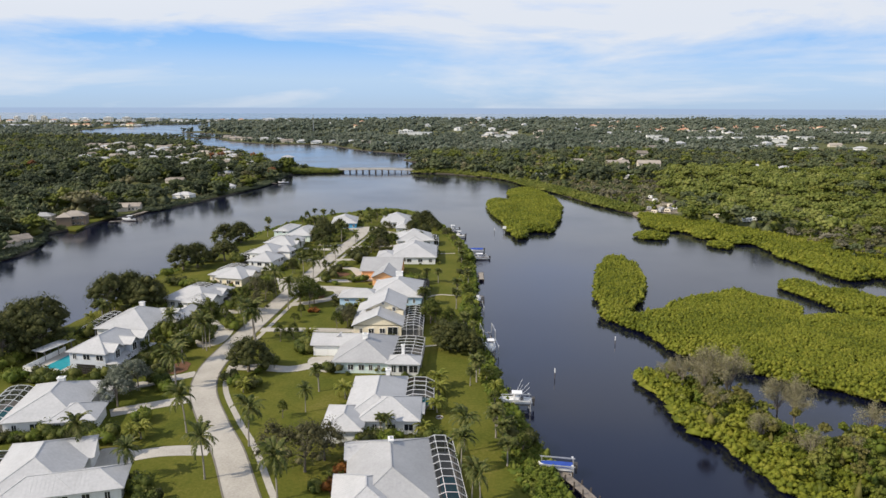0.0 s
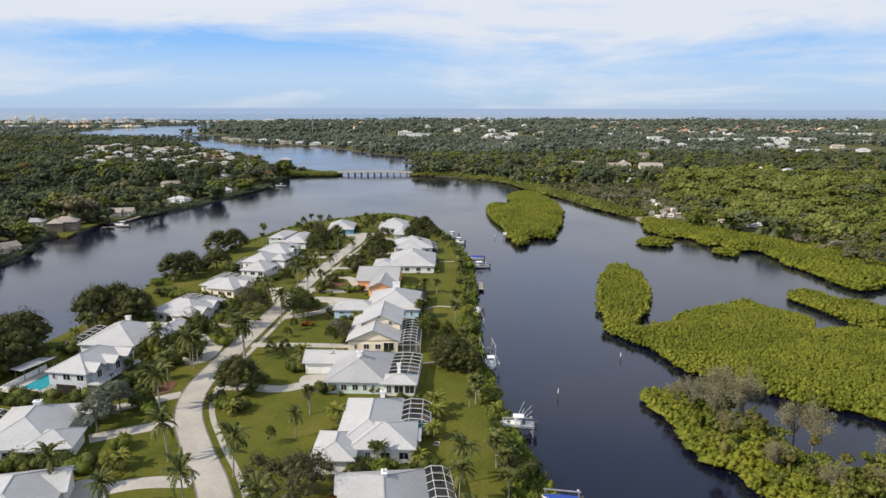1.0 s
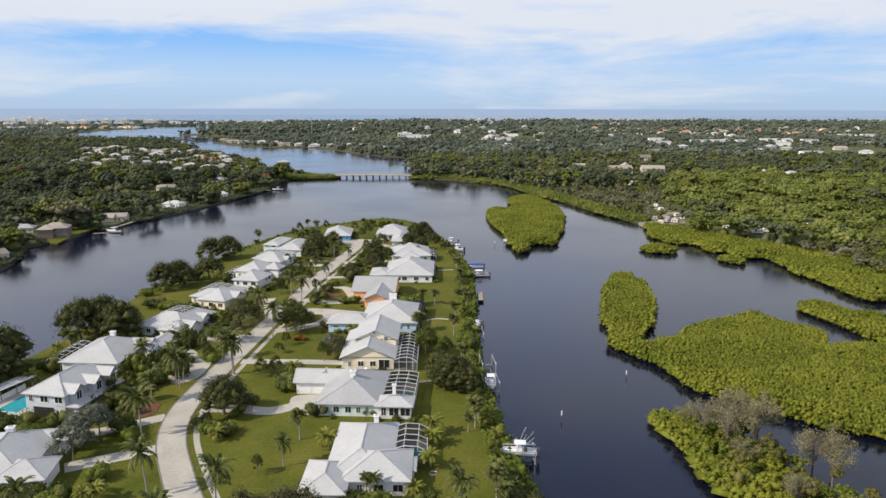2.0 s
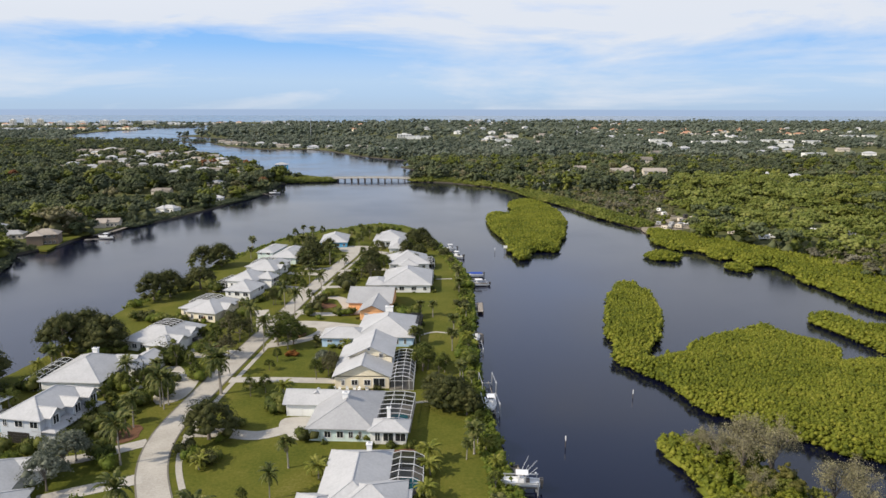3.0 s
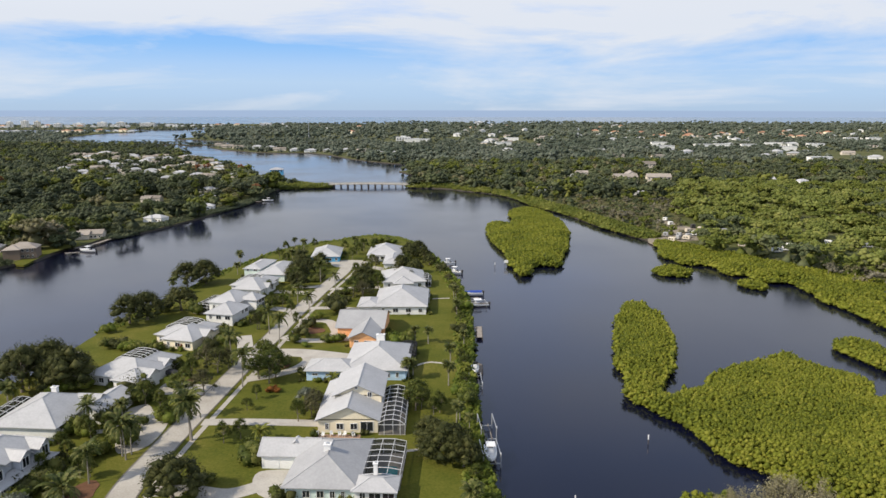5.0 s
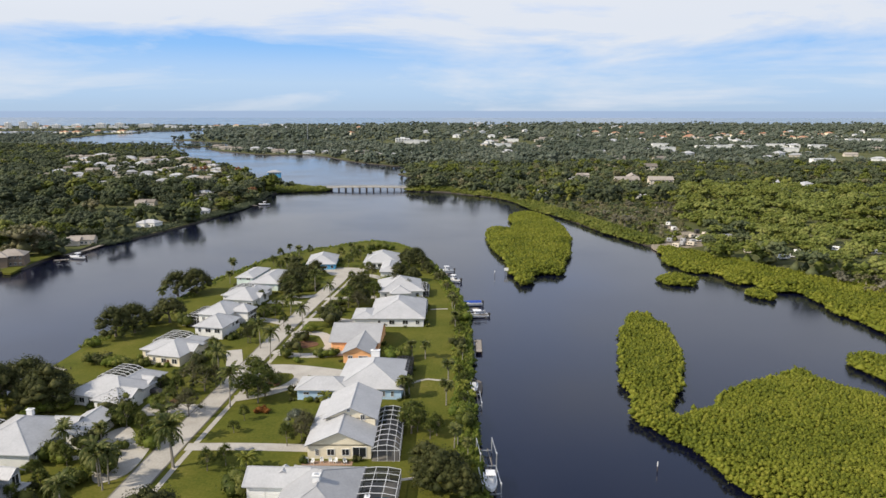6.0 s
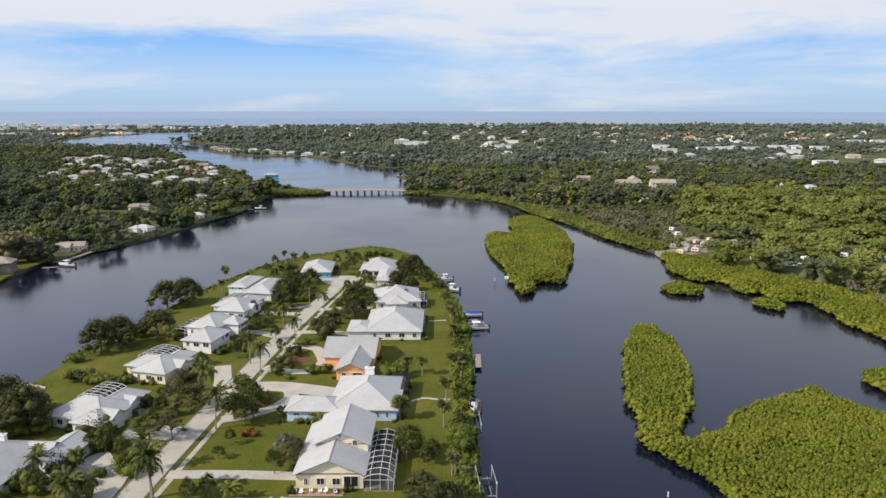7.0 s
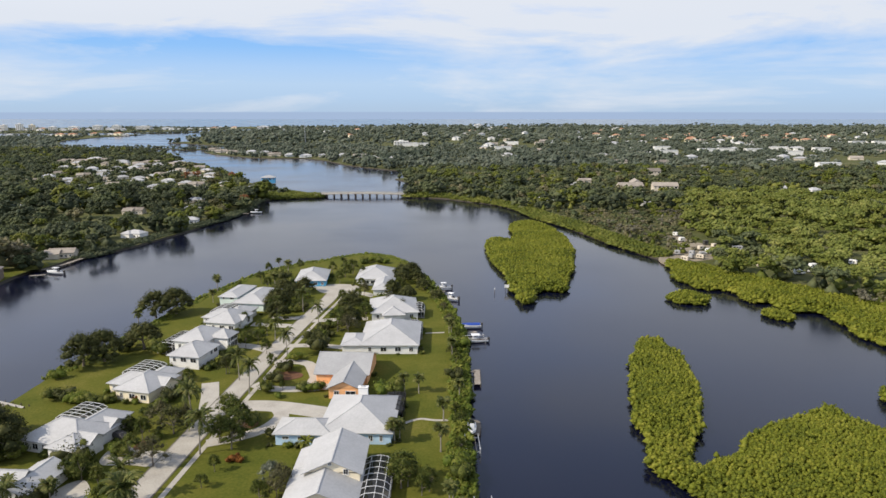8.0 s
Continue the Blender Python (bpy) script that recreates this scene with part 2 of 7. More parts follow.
leaf("mangrove", (0.084, 0.106, 0.014), (0.172, 0.194, 0.022), (0.252, 0.254, 0.038), 16)
leaf("hedge", (0.070, 0.105, 0.016), (0.125, 0.160, 0.024), (0.20, 0.21, 0.045), 8)
leaf("oak_leaf", (0.024, 0.030, 0.010), (0.056, 0.064, 0.020), (0.115, 0.115, 0.040), 5)
leaf("green_leaf", (0.032, 0.048, 0.010), (0.080, 0.100, 0.020), (0.16, 0.165, 0.042), 5)
leaf("olive_leaf", (0.044, 0.044, 0.020), (0.088, 0.086, 0.040), (0.155, 0.142, 0.072), 5)
leaf("palm_leaf", (0.032, 0.048, 0.012), (0.085, 0.102, 0.026), (0.18, 0.175, 0.06), 3)
leaf("yellow_palm", (0.09, 0.11, 0.016), (0.17, 0.185, 0.03), (0.26, 0.25, 0.06), 3)
leaf("silver_leaf", (0.07, 0.086, 0.062), (0.135, 0.152, 0.112), (0.23, 0.245, 0.19), 3)
leaf("bare_twig", (0.12, 0.112, 0.060), (0.19, 0.176, 0.095), (0.27, 0.245, 0.145), 4, translucent=0.05)
leaf("rust_leaf", (0.10, 0.04, 0.012), (0.20, 0.08, 0.02), (0.30, 0.14, 0.04), 3)
# woodland tones, lightened and mostly blued to put some haze into the colour
leaf("wood_dark", (0.036, 0.048, 0.028), (0.078, 0.096, 0.054), (0.150, 0.160, 0.086), 55, island=0.16, mix=0.55)
leaf("wood_bright", (0.060, 0.086, 0.014), (0.180, 0.208, 0.050), (0.295, 0.295, 0.090), 28, island=0.16, mix=0.55)
leaf("wood_olive", (0.059, 0.065, 0.029), (0.147, 0.144, 0.067), (0.307, 0.266, 0.176), 45, island=0.16, mix=0.55)
leaf("wood_mid", (0.048, 0.066, 0.034), (0.108, 0.130, 0.060), (0.19, 0.195, 0.092), 50, island=0.16, mix=0.55)
leaf("wood_green", (0.048, 0.070, 0.014), (0.130, 0.152, 0.028), (0.235, 0.235, 0.060), 40, island=0.16, mix=0.55)
leaf("wood_grey", (0.070, 0.070, 0.048), (0.150, 0.142, 0.098), (0.27, 0.25, 0.185), 40, island=0.16, mix=0.55)
leaf("wood_rust", (0.118, 0.053, 0.024), (0.224, 0.100, 0.048), (0.330, 0.165, 0.080), 30, island=0.16, mix=0.55)
# dark far leaves, with distance haze put into the colour as grey-blue
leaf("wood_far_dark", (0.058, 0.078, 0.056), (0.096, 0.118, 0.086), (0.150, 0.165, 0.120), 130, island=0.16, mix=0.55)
leaf("isle_olive", (0.060, 0.064, 0.015), (0.135, 0.130, 0.035), (0.27, 0.235, 0.09), 12, island=0.16, mix=0.55)
# paler far leaves, greyed the same way to imitate haze
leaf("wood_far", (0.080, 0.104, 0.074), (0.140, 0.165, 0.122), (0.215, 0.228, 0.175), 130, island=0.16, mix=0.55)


# ---- mesh helpers ----
def part(name, bm, mat, parent, label=""):
    me = bpy.data.meshes.new(name)
    bm.to_mesh(me)
    bm.free()
    me.materials.append(mat)
    ob = new(name, me)
    ob.parent = parent
    if label:
        tagged(ob, label)
    return ob


def thing(name, m, label, category, group="", kind=""):
    ob = new(name)
    ob.empty_display_size = 0.3
    ob.matrix_world = m
    return tagged(ob, label, category, group, kind)


def whole(name, bm, mat, label, category, group="", kind="", m=None):
    """A thing that is one mesh."""
    me = bpy.data.meshes.new(name)
    bm.to_mesh(me)
    bm.free()
    me.materials.append(mat)
    ob = new(name, me)
    if m is not None:
        ob.matrix_world = m
    return tagged(ob, label, category, group, kind)


def box(bm, x0, x1, y0, y1, z0, z1, m=None):
    vs = [bm.verts.new(Vector((x, y, z)) if m is None else m @ Vector((x, y, z))) for z in (z0, z1) for y in (y0, y1) for x in (x0, x1)]
    for q in ((0, 2, 3, 1), (4, 5, 7, 6), (0, 1, 5, 4), (2, 6, 7, 3), (0, 4, 6, 2), (1, 3, 7, 5)):
        bm.faces.new([vs[k] for k in q])


def bar(bm, a, b, w, h=None):
    """A square bar from a to b."""
    a, b, h = Vector(a), Vector(b), h or w
    d = (b - a).normalized()
    s = d.cross(Vector((0, 0, 1)))
    s = Vector((1, 0, 0)) if s.length < 1e-3 else s.normalized()
    u = s.cross(d)
    vs = [bm.verts.new(p + s * i * w / 2 + u * j * h / 2) for p in (a, b) for i, j in ((-1, -1), (1, -1), (1, 1), (-1, 1))]
    for q in ((3, 2, 1, 0), (4, 5, 6, 7), (0, 1, 5, 4), (1, 2, 6, 5), (2, 3, 7, 6), (3, 0, 4, 7)):
        bm.faces.new([vs[k] for k in q])


def tube(bm, points, radii, sides=7):
    rings = []
    for k, (p, r) in enumerate(zip(points, radii)):
        p = Vector(p)
        d = (Vector(points[min(k + 1, len(points) - 1)]) - Vector(points[max(k - 1, 0)])).normalized()
        s = d.cross(Vector((0.3, 1, 0.1))).normalized()
        u = d.cross(s)
        rings.append([bm.verts.new(p + (s * math.cos(a) + u * math.sin(a)) * r) for a in (2 * math.pi * i / sides for i in range(sides))])
    for r0, r1 in zip(rings, rings[1:]):
        for i in range(sides):
            bm.faces.new((r0[i], r0[(i + 1) % sides], r1[(i + 1) % sides], r1[i]))
    bm.faces.new(rings[-1])
    bm.faces.new(rings[0][::-1])


def mesh_of(name, verts, faces):
    """A mesh from numpy arrays; faces has one row of corners for each face."""
    me = bpy.data.meshes.new(name)
    n, k = faces.shape
    me.vertices.add(len(verts))
    me.vertices.foreach_set("co", np.ascontiguousarray(verts, dtype=np.float32).ravel())
    me.loops.add(n * k)
    me.loops.foreach_set("vertex_index", np.ascontiguousarray(faces, dtype=np.int32).ravel())
    me.polygons.add(n)
    me.polygons.foreach_set("loop_start", np.arange(0, n * k, k, dtype=np.int32))
    me.polygons.foreach_set("use_smooth", np.ones(n, dtype=bool))
    me.update(calc_edges=True)
    return me


def spline(points, closed=False, step=4.0):
    """A smooth line through the points (Catmull-Rom), about step metres between its corners."""
    p = [np.array(q, float) for q in points]
    n = len(p)
    out = []
    for k in range(n if closed else n - 1):
        a, b, c, d = (p[(k + j) % n] if closed else p[min(max(k + j, 0), n - 1)] for j in (-1, 0, 1, 2))
        m = max(1, int(np.linalg.norm(c - b) / step))
        for i in range(m):
            t = i / m
            out.append(0.5 * (2 * b + (c - a) * t + (2 * a - 5 * b + 4 * c - d) * t * t + (3 * b - a - 3 * c + d) * t ** 3))
    if not closed:
        out.append(p[-1])
    return np.array(out)


def inside(poly, pts):
    x, y = pts[:, 0], pts[:, 1]
    hit = np.zeros(len(pts), bool)
    a, b = poly, np.roll(poly, -1, 0)
    for (x0, y0), (x1, y1) in zip(a, b):
        if y0 != y1:
            cross = ((y0 > y) != (y1 > y)) & (x < (x1 - x0) * (y - y0) / (y1 - y0) + x0)
            hit ^= cross
    return hit


def edge_distance(poly, pts, closed=True):
    best = np.full(len(pts), 1e9)
    a, b = (poly, np.roll(poly, -1, 0)) if closed else (poly[:-1], poly[1:])
    for p, q in zip(a, b):
        d = q - p
        t = np.clip(((pts - p) @ d) / max(d @ d, 1e-9), 0, 1)
        best = np.minimum(best, np.linalg.norm(pts - p - t[:, None] * d, axis=1))
    return best


def sheet(name, outline, top, bottom, mat, label, category, kind="structure", parent=None, bank=0.0, bank_mat=None):
    """A flat piece of ground with an edge that goes down to bottom; bank: how far its foot stands out."""
    bm = bmesh.new()
    upper = [bm.verts.new((x, y, top)) for x, y in outline]
    n = len(outline)
    area = 0.5 * sum(outline[k][0] * outline[(k + 1) % n][1] - outline[(k + 1) % n][0] * outline[k][1] for k in range(n))
    sign = 1 if area > 0 else -1
    lower = []
    for k in range(n):
        d = np.array(outline[(k + 1) % n]) - np.array(outline[k - 1])
        d = d / max(np.linalg.norm(d), 1e-9)
        lower.append(bm.verts.new((outline[k][0] + sign * d[1] * bank, outline[k][1] - sign * d[0] * bank, bottom)))
    face = bm.faces.new(upper if sign > 0 else upper[::-1])
    for k in range(n):
        q = (upper[k], lower[k], lower[(k + 1) % n], upper[(k + 1) % n])
        f = bm.faces.new(q if sign > 0 else q[::-1])
        if bank_mat:
            f.material_index = 1
    bmesh.ops.triangulate(bm, faces=[face])
    me = bpy.data.meshes.new(name)
    bm.to_mesh(me)
    bm.free()
    me.materials.append(mat)
    if bank_mat:
        me.materials.append(bank_mat)
    ob = new(name, me)
    ob.parent = parent
    return tagged(ob, label, category, "", kind)


def ribbon(name, line, width, top, mat, label, category, thick=0.25, parent=None):
    """A paved strip along a line; width may be one number or one for each point of the line."""
    line = np.array(line, float)
    wide = np.full(len(line), width) if np.isscalar(width) else np.interp(np.linspace(0, 1, len(line)), np.linspace(0, 1, len(width)), width)
    d = np.gradient(line, axis=0)
    d /= np.linalg.norm(d, axis=1)[:, None]
    s = np.stack([-d[:, 1], d[:, 0]], 1) * wide[:, None] / 2
    bm = bmesh.new()
    rows = []
    for p, o in zip(line, s):
        l, r = p + o, p - o
        rows.append([bm.verts.new((*l, top)), bm.verts.new((*r, top)), bm.verts.new((*r, top - thick)), bm.verts.new((*l, top - thick))])
    for a, b in zip(rows, rows[1:]):
        bm.faces.new((a[0], a[1], b[1], b[0]))
        bm.faces.new((a[1], a[2], b[2], b[1]))
        bm.faces.new((a[3], a[0], b[0], b[3]))
    bm.faces.new(rows[0][::-1])
    bm.faces.new(rows[-1])
    me = bpy.data.meshes.new(name)
    bm.to_mesh(me)
    bm.free()
    me.materials.append(mat)
    ob = new(name, me)
    ob.parent = parent
    return tagged(ob, label, category, "", "structure")


# ---- foliage helpers ----
def ball(level):
    bm = bmesh.new()
    bmesh.ops.create_icosphere(bm, subdivisions=level, radius=1.0)
    v = np.array([p.co[:] for p in bm.verts])
    f = np.array([[p.index for p in q.verts] for q in bm.faces])
    bm.free()
    return v, f


BALL1 = ball(1)
OCTA = (np.array([(1, 0, 0), (0, 1, 0), (-1, 0, 0), (0, -1, 0), (0, 0, 1), (0, 0, -0.6)], float), np.array([(0, 1, 4), (1, 2, 4), (2, 3, 4), (3, 0, 4), (1, 0, 5), (2, 1, 5), (3, 2, 5), (0, 3, 5)]))


def clumps(centres, radii, rng, shape=BALL1, rough=0.28):
    """Many lumpy clumps in one pair of arrays."""
    v, f = shape
    n = len(centres)
    turn = rng.uniform(0, 2 * np.pi, n)
    c, s = np.cos(turn)[:, None], np.sin(turn)[:, None]
    x, y, z = v[:, 0], v[:, 1], v[:, 2]
    k = 1 + rng.uniform(-rough, rough, (n, len(v)))
    p = np.stack([(c * x - s * y) * k, (s * x + c * y) * k, z[None] * k], -1) * radii[:, None, :] + centres[:, None, :]
    faces = f[None] + (np.arange(n) * len(v))[:, None, None]
    return p.reshape(-1, 3), faces.reshape(-1, 3)


def leaves(points, normals, size, rng, spread=0.9):
    """Small leaf sprays, one four-cornered blade at each point, turned about its outward direction."""
    n = len(points)
    d = normals + rng.normal(0, spread, (n, 3))
    d /= np.linalg.norm(d, axis=1)[:, None] + 1e-9
    a = np.cross(d, rng.normal(0, 1, (n, 3)))
    a /= np.linalg.norm(a, axis=1)[:, None] + 1e-9
    b = np.cross(d, a)
    s = size * rng.uniform(0.6, 1.4, (n, 1))
    w = s * rng.uniform(0.4, 0.75, (n, 1))
    p = np.stack([points - a * s, points - b * w + d * s * 0.15, points + a * s, points + b * w + d * s * 0.15], 1)
    q = np.arange(n)[:, None] * 4
    tri = np.concatenate([q + [0, 1, 2], q + [0, 2, 3]], 0)
    return p.reshape(-1, 3), tri


def joined(pairs):
    vs, fs, k = [], [], 0
    for v, f in pairs:
        vs.append(v)
        fs.append(f + k)
        k += len(v)
    return np.concatenate(vs), np.concatenate(fs)


def stuff(name, pairs, mat, label, category, kind="stuff", parent=None):
    me = mesh_of(name, *joined(pairs))
    me.materials.append(mat)
    ob = new(name, me)
    ob.parent = parent
    return tagged(ob, label, category, "", kind)


def scatter(poly, spacing, rng, jitter=0.45, keep=None):
    lo, hi = poly.min(0), poly.max(0)
    gx, gy = np.meshgrid(np.arange(lo[0], hi[0], spacing), np.arange(lo[1], hi[1], spacing))
    gx = gx + (np.arange(gx.shape[0]) % 2)[:, None] * spacing / 2
    p = np.stack([gx.ravel(), gy.ravel()], 1) + rng.uniform(-jitter, jitter, (gx.size, 2)) * spacing
    if keep is not None:
        p = p[keep(p)]
    return p[inside(poly, p)]


def wobble(p, scale, seed):
    """Smooth noise from -1 to 1 at plan points."""
    r = np.random.default_rng(seed)
    total = np.zeros(len(p))
    for k in range(6):
        d = r.normal(0, 1, 2)
        total += np.sin((p @ d) / scale * r.uniform(0.7, 1.6) + r.uniform(0, 6.3))
    return total / 3.2

# ---- water and land ----
def plain(name, x0, x1, y0, y1, z, mat, label, category, kind="structure", nx=1, ny=1):
    bm = bmesh.new()
    g = [[bm.verts.new((x0 + (x1 - x0) * i / nx, y0 + (y1 - y0) * j / ny, z)) for i in range(nx + 1)] for j in range(ny + 1)]
    for j in range(ny):
        for i in range(nx):
            bm.faces.new((g[j][i], g[j][i + 1], g[j + 1][i + 1], g[j + 1][i]))
    return whole(name, bm, mat, label, category, "", kind)


plain("water", -7000, 7000, -3000, 7000, 0.0, M["water"], "dark calm bay water with faint ripples, reaching the gulf horizon", "water")

GROUND = 1.2
# the peninsula with the street, from its east side round the tip to its west side
EAST = [(60, -240), (46, -100), (34, 20), (27, 70), (19.5, 103), (16, 121), (12.8, 144), (10.8, 165), (9.6, 190), (9.8, 222), (10.6, 256), (10.6, 288), (6.5, 322), (0.5, 352), (-5, 372), (-12, 395), (-21, 412), (-36, 418)]
WEST = [(-53, 403), (-65, 392), (-73, 380), (-81, 360), (-89, 330), (-93.5, 302), (-98, 275), (-102, 252), (-103.5, 218), (-105, 192), (-112, 170), (-121, 140), (-128, 100), (-134, 40), (-138, 10), (-146, -100), (-150, -240)]
PENINSULA = spline(EAST + WEST, closed=False, step=3.0)
PENINSULA = PENINSULA + np.stack([wobble(PENINSULA, 3.0, 3), wobble(PENINSULA, 3.0, 4)], 1) * 0.25
sheet("ground_peninsula", PENINSULA, GROUND, -0.6, M["lawn"], "mown lawn ground of the built-up peninsula", "lawn", bank=0.8, bank_mat=M["mud"])

# the west mainland and the far bank of the inlet behind it
WEST_SHORE = [(-96, 656), (-114, 651), (-135, 642), (-142, 620), (-139, 596), (-138, 567), (-140, 534), (-145, 512), (-149, 486), (-154, 467), (-160, 443), (-168, 421), (-176, 416), (-178, 392), (-179, 384), (-182, 384), (-183, 370), (-182, 356), (-192, 335), (-177, 302), (-178, 275), (-186, 230), (-195, 150), (-205, 40), (-215, -400)]
WEST_BACK = [(-2800, -400), (-2800, 1700), (-1500, 1850), (-1100, 1930), (-980, 2040), (-900, 2090), (-831, 2075), (-860, 1990), (-877, 1940), (-871, 1770), (-866, 1710), (-777, 1508), (-700, 1400), (-610, 1316), (-556, 1316), (-500, 1290), (-455, 1252), (-440, 1225), (-453, 1195), (-420, 1160), (-374, 1095), (-350, 1040), (-306, 965), (-279, 943), (-239, 868), (-196, 787), (-161, 730), (-140, 702), (-116, 675)]
WEST_LAND = np.concatenate([spline(WEST_SHORE, step=8), np.array(WEST_BACK, float)])
sheet("ground_west", WEST_LAND, 1.0, -0.6, M["scrub"], "wooded mainland ground on the far bank", "ground", bank=1.0, bank_mat=M["mud"])

# the east and north mainland, out to the coast
EAST_SHORE = [(210, -400), (205, 60), (190, 150), (172, 215), (162, 252), (148, 262), (144, 283), (146, 306), (135, 332), (124, 350), (112, 356), (110, 368), (113, 388), (113, 404), (105, 424), (95, 454), (88, 482), (81, 506), (67, 543), (57, 583), (42, 614), (24, 631), (3, 650), (-24, 657)]
EAST_BACK = [(-28, 700), (-29, 780), (-45, 812), (-30, 830), (-34, 917), (-59, 925), (-90, 958), (-124, 1003), (-158, 1074), (-200, 1131), (-251, 1131), (-288, 1143), (-337, 1195), (-368, 1223), (-402, 1285), (-385, 1360), (-430, 1480), (-540, 1585), (-585, 1606), (-555, 1700), (-600, 1850), (-660, 2050), (-740, 2280), (-700, 2480), (-300, 2900), (900, 2960), (2300, 2830), (3600, 2700), (3600, -400)]
EAST_LAND = np.concatenate([spline(EAST_SHORE, step=8), np.array(EAST_BACK, float)])
sheet("ground_east", EAST_LAND, 1.0, -0.6, M["scrub"], "wooded mainland ground along the bay", "ground", bank=1.0, bank_mat=M["mud"])

# the barrier beach with its tall blocks, across the far lagoon
BARRIER = spline([(-3400, 1900), (-2100, 2080), (-1500, 2170), (-1150, 2230), (-950, 2290), (-850, 2400), (-760, 2620), (-420, 2900), (-700, 3000), (-1600, 2800), (-3400, 2500)], closed=True, step=40)
sheet("ground_barrier", BARRIER, 1.0, -0.6, M["scrub"], "low barrier island along the gulf", "ground", bank=2.0, bank_mat=M["mud"])
SPITS = [np.array(q, float) for q in ([(-720, 1398), (-640, 1374), (-560, 1371), (-488, 1380), (-486, 1394), (-560, 1402), (-640, 1400), (-715, 1412)],
                                       [(-478, 1344), (-420, 1350), (-398, 1362), (-420, 1376), (-475, 1362)],
                                       [(-885, 2180), (-764, 2280), (-735, 2312), (-775, 2312), (-895, 2208)])]
for ring in SPITS:
    sheet("ground_spit", spline(ring, closed=True, step=12), 0.8, -0.6, M["scrub"], "low wooded spit in the lagoon", "ground", bank=1.0, bank_mat=M["mud"])


def at_view(p, margin=60.0):
    """Plan points within the wide wedge that the flight looks over."""
    return (np.abs(p[:, 0]) < 0.66 * p[:, 1] + margin) & (p[:, 1] > 40)


# ---- mangrove islands ----
def mangrove(name, outline, height, spacing, seed, label, leaf_count=16, mat="mangrove", ragged=0.11):
    rng = np.random.default_rng(seed)
    poly = spline(outline, closed=True, step=2.0)
    poly = poly + np.stack([wobble(poly, 1.5, seed), wobble(poly, 1.5, seed + 50)], 1) * 0.7
    p = scatter(poly, spacing, rng)
    d = edge_distance(poly, p)
    h = height * (0.45 + 0.55 * (1 - np.exp(-d / 2.0))) * (1 + 0.10 * wobble(p, 6.0, seed + 1)) + rng.normal(0, ragged, len(p)) * height / 4
    r = spacing * rng.uniform(0.6, 0.95, len(p))
    centres = np.stack([p[:, 0], p[:, 1], h - r * 0.7], 1)
    pairs = [clumps(centres, np.stack([r, r, r * rng.uniform(0.7, 1.0, len(p))], 1) * 0.95, rng, OCTA, 0.3)]
    # the skirt that hangs to the water
    e = spline([tuple(q) for q in poly[::2]], closed=True, step=0.8)
    for low, out in ((0.25, -0.2), (0.5, 0.1), (0.72, 0.6)):
        q = e + rng.normal(0, 0.35, e.shape)
        z = height * 0.75 * low + rng.uniform(-0.2, 0.3, len(q))
        rr = rng.uniform(0.5, 1.0, len(q))
        pairs.append(clumps(np.stack([q[:, 0], q[:, 1], z], 1), np.stack([rr, rr, rr], 1) * 0.9, rng, OCTA, 0.35))
        j = np.repeat(np.arange(len(q)), 6)
        dd = rng.normal(0, 1, (len(j), 3))
        dd /= np.linalg.norm(dd, axis=1)[:, None]
        pairs.append(leaves(np.stack([q[j, 0], q[j, 1], z[j]], 1) + dd * rr[j, None], dd, 0.22, rng))
    if leaf_count:
        k = np.repeat(np.arange(len(p)), leaf_count)
        n = rng.normal(0, 1, (len(k), 3))
        n[:, 2] = np.abs(n[:, 2]) + 0.2
        n /= np.linalg.norm(n, axis=1)[:, None]
        pairs.append(leaves(centres[k] + n * r[k, None] * rng.uniform(0.55, 1.1, (len(k), 1)), n, 0.2 * spacing / 1.1, rng, 0.7))
    low = scatter(poly, spacing * 1.8, rng)
    k = np.full(len(low), spacing * 1.7)
    pairs.append(clumps(np.stack([low[:, 0], low[:, 1], np.full(len(low), height * 0.3)], 1), np.stack([k, k, k * 0 + height * 0.33], 1), rng, OCTA, 0.15))
    island = stuff(name, pairs, M[mat], label, "mangrove")
    return island


A_ISLE = [(29, 453), (28, 410), (31.6, 379.5), (32.7, 364), (32.5, 349), (34.4, 338.6), (35, 328), (38.1, 329), (41.3, 345), (47, 347), (53.8, 345.6), (57.6, 363.7), (64, 385), (67.5, 410), (71, 426), (73, 455), (71.5, 477), (68, 504), (60.8, 515), (51.8, 515), (46, 496), (46.5, 471), (42.1, 454), (34.5, 456)]
mangrove("mangrove_island", A_ISLE, 4.2, 1.4, 11, "bright green mangrove island in the open bay", 11)
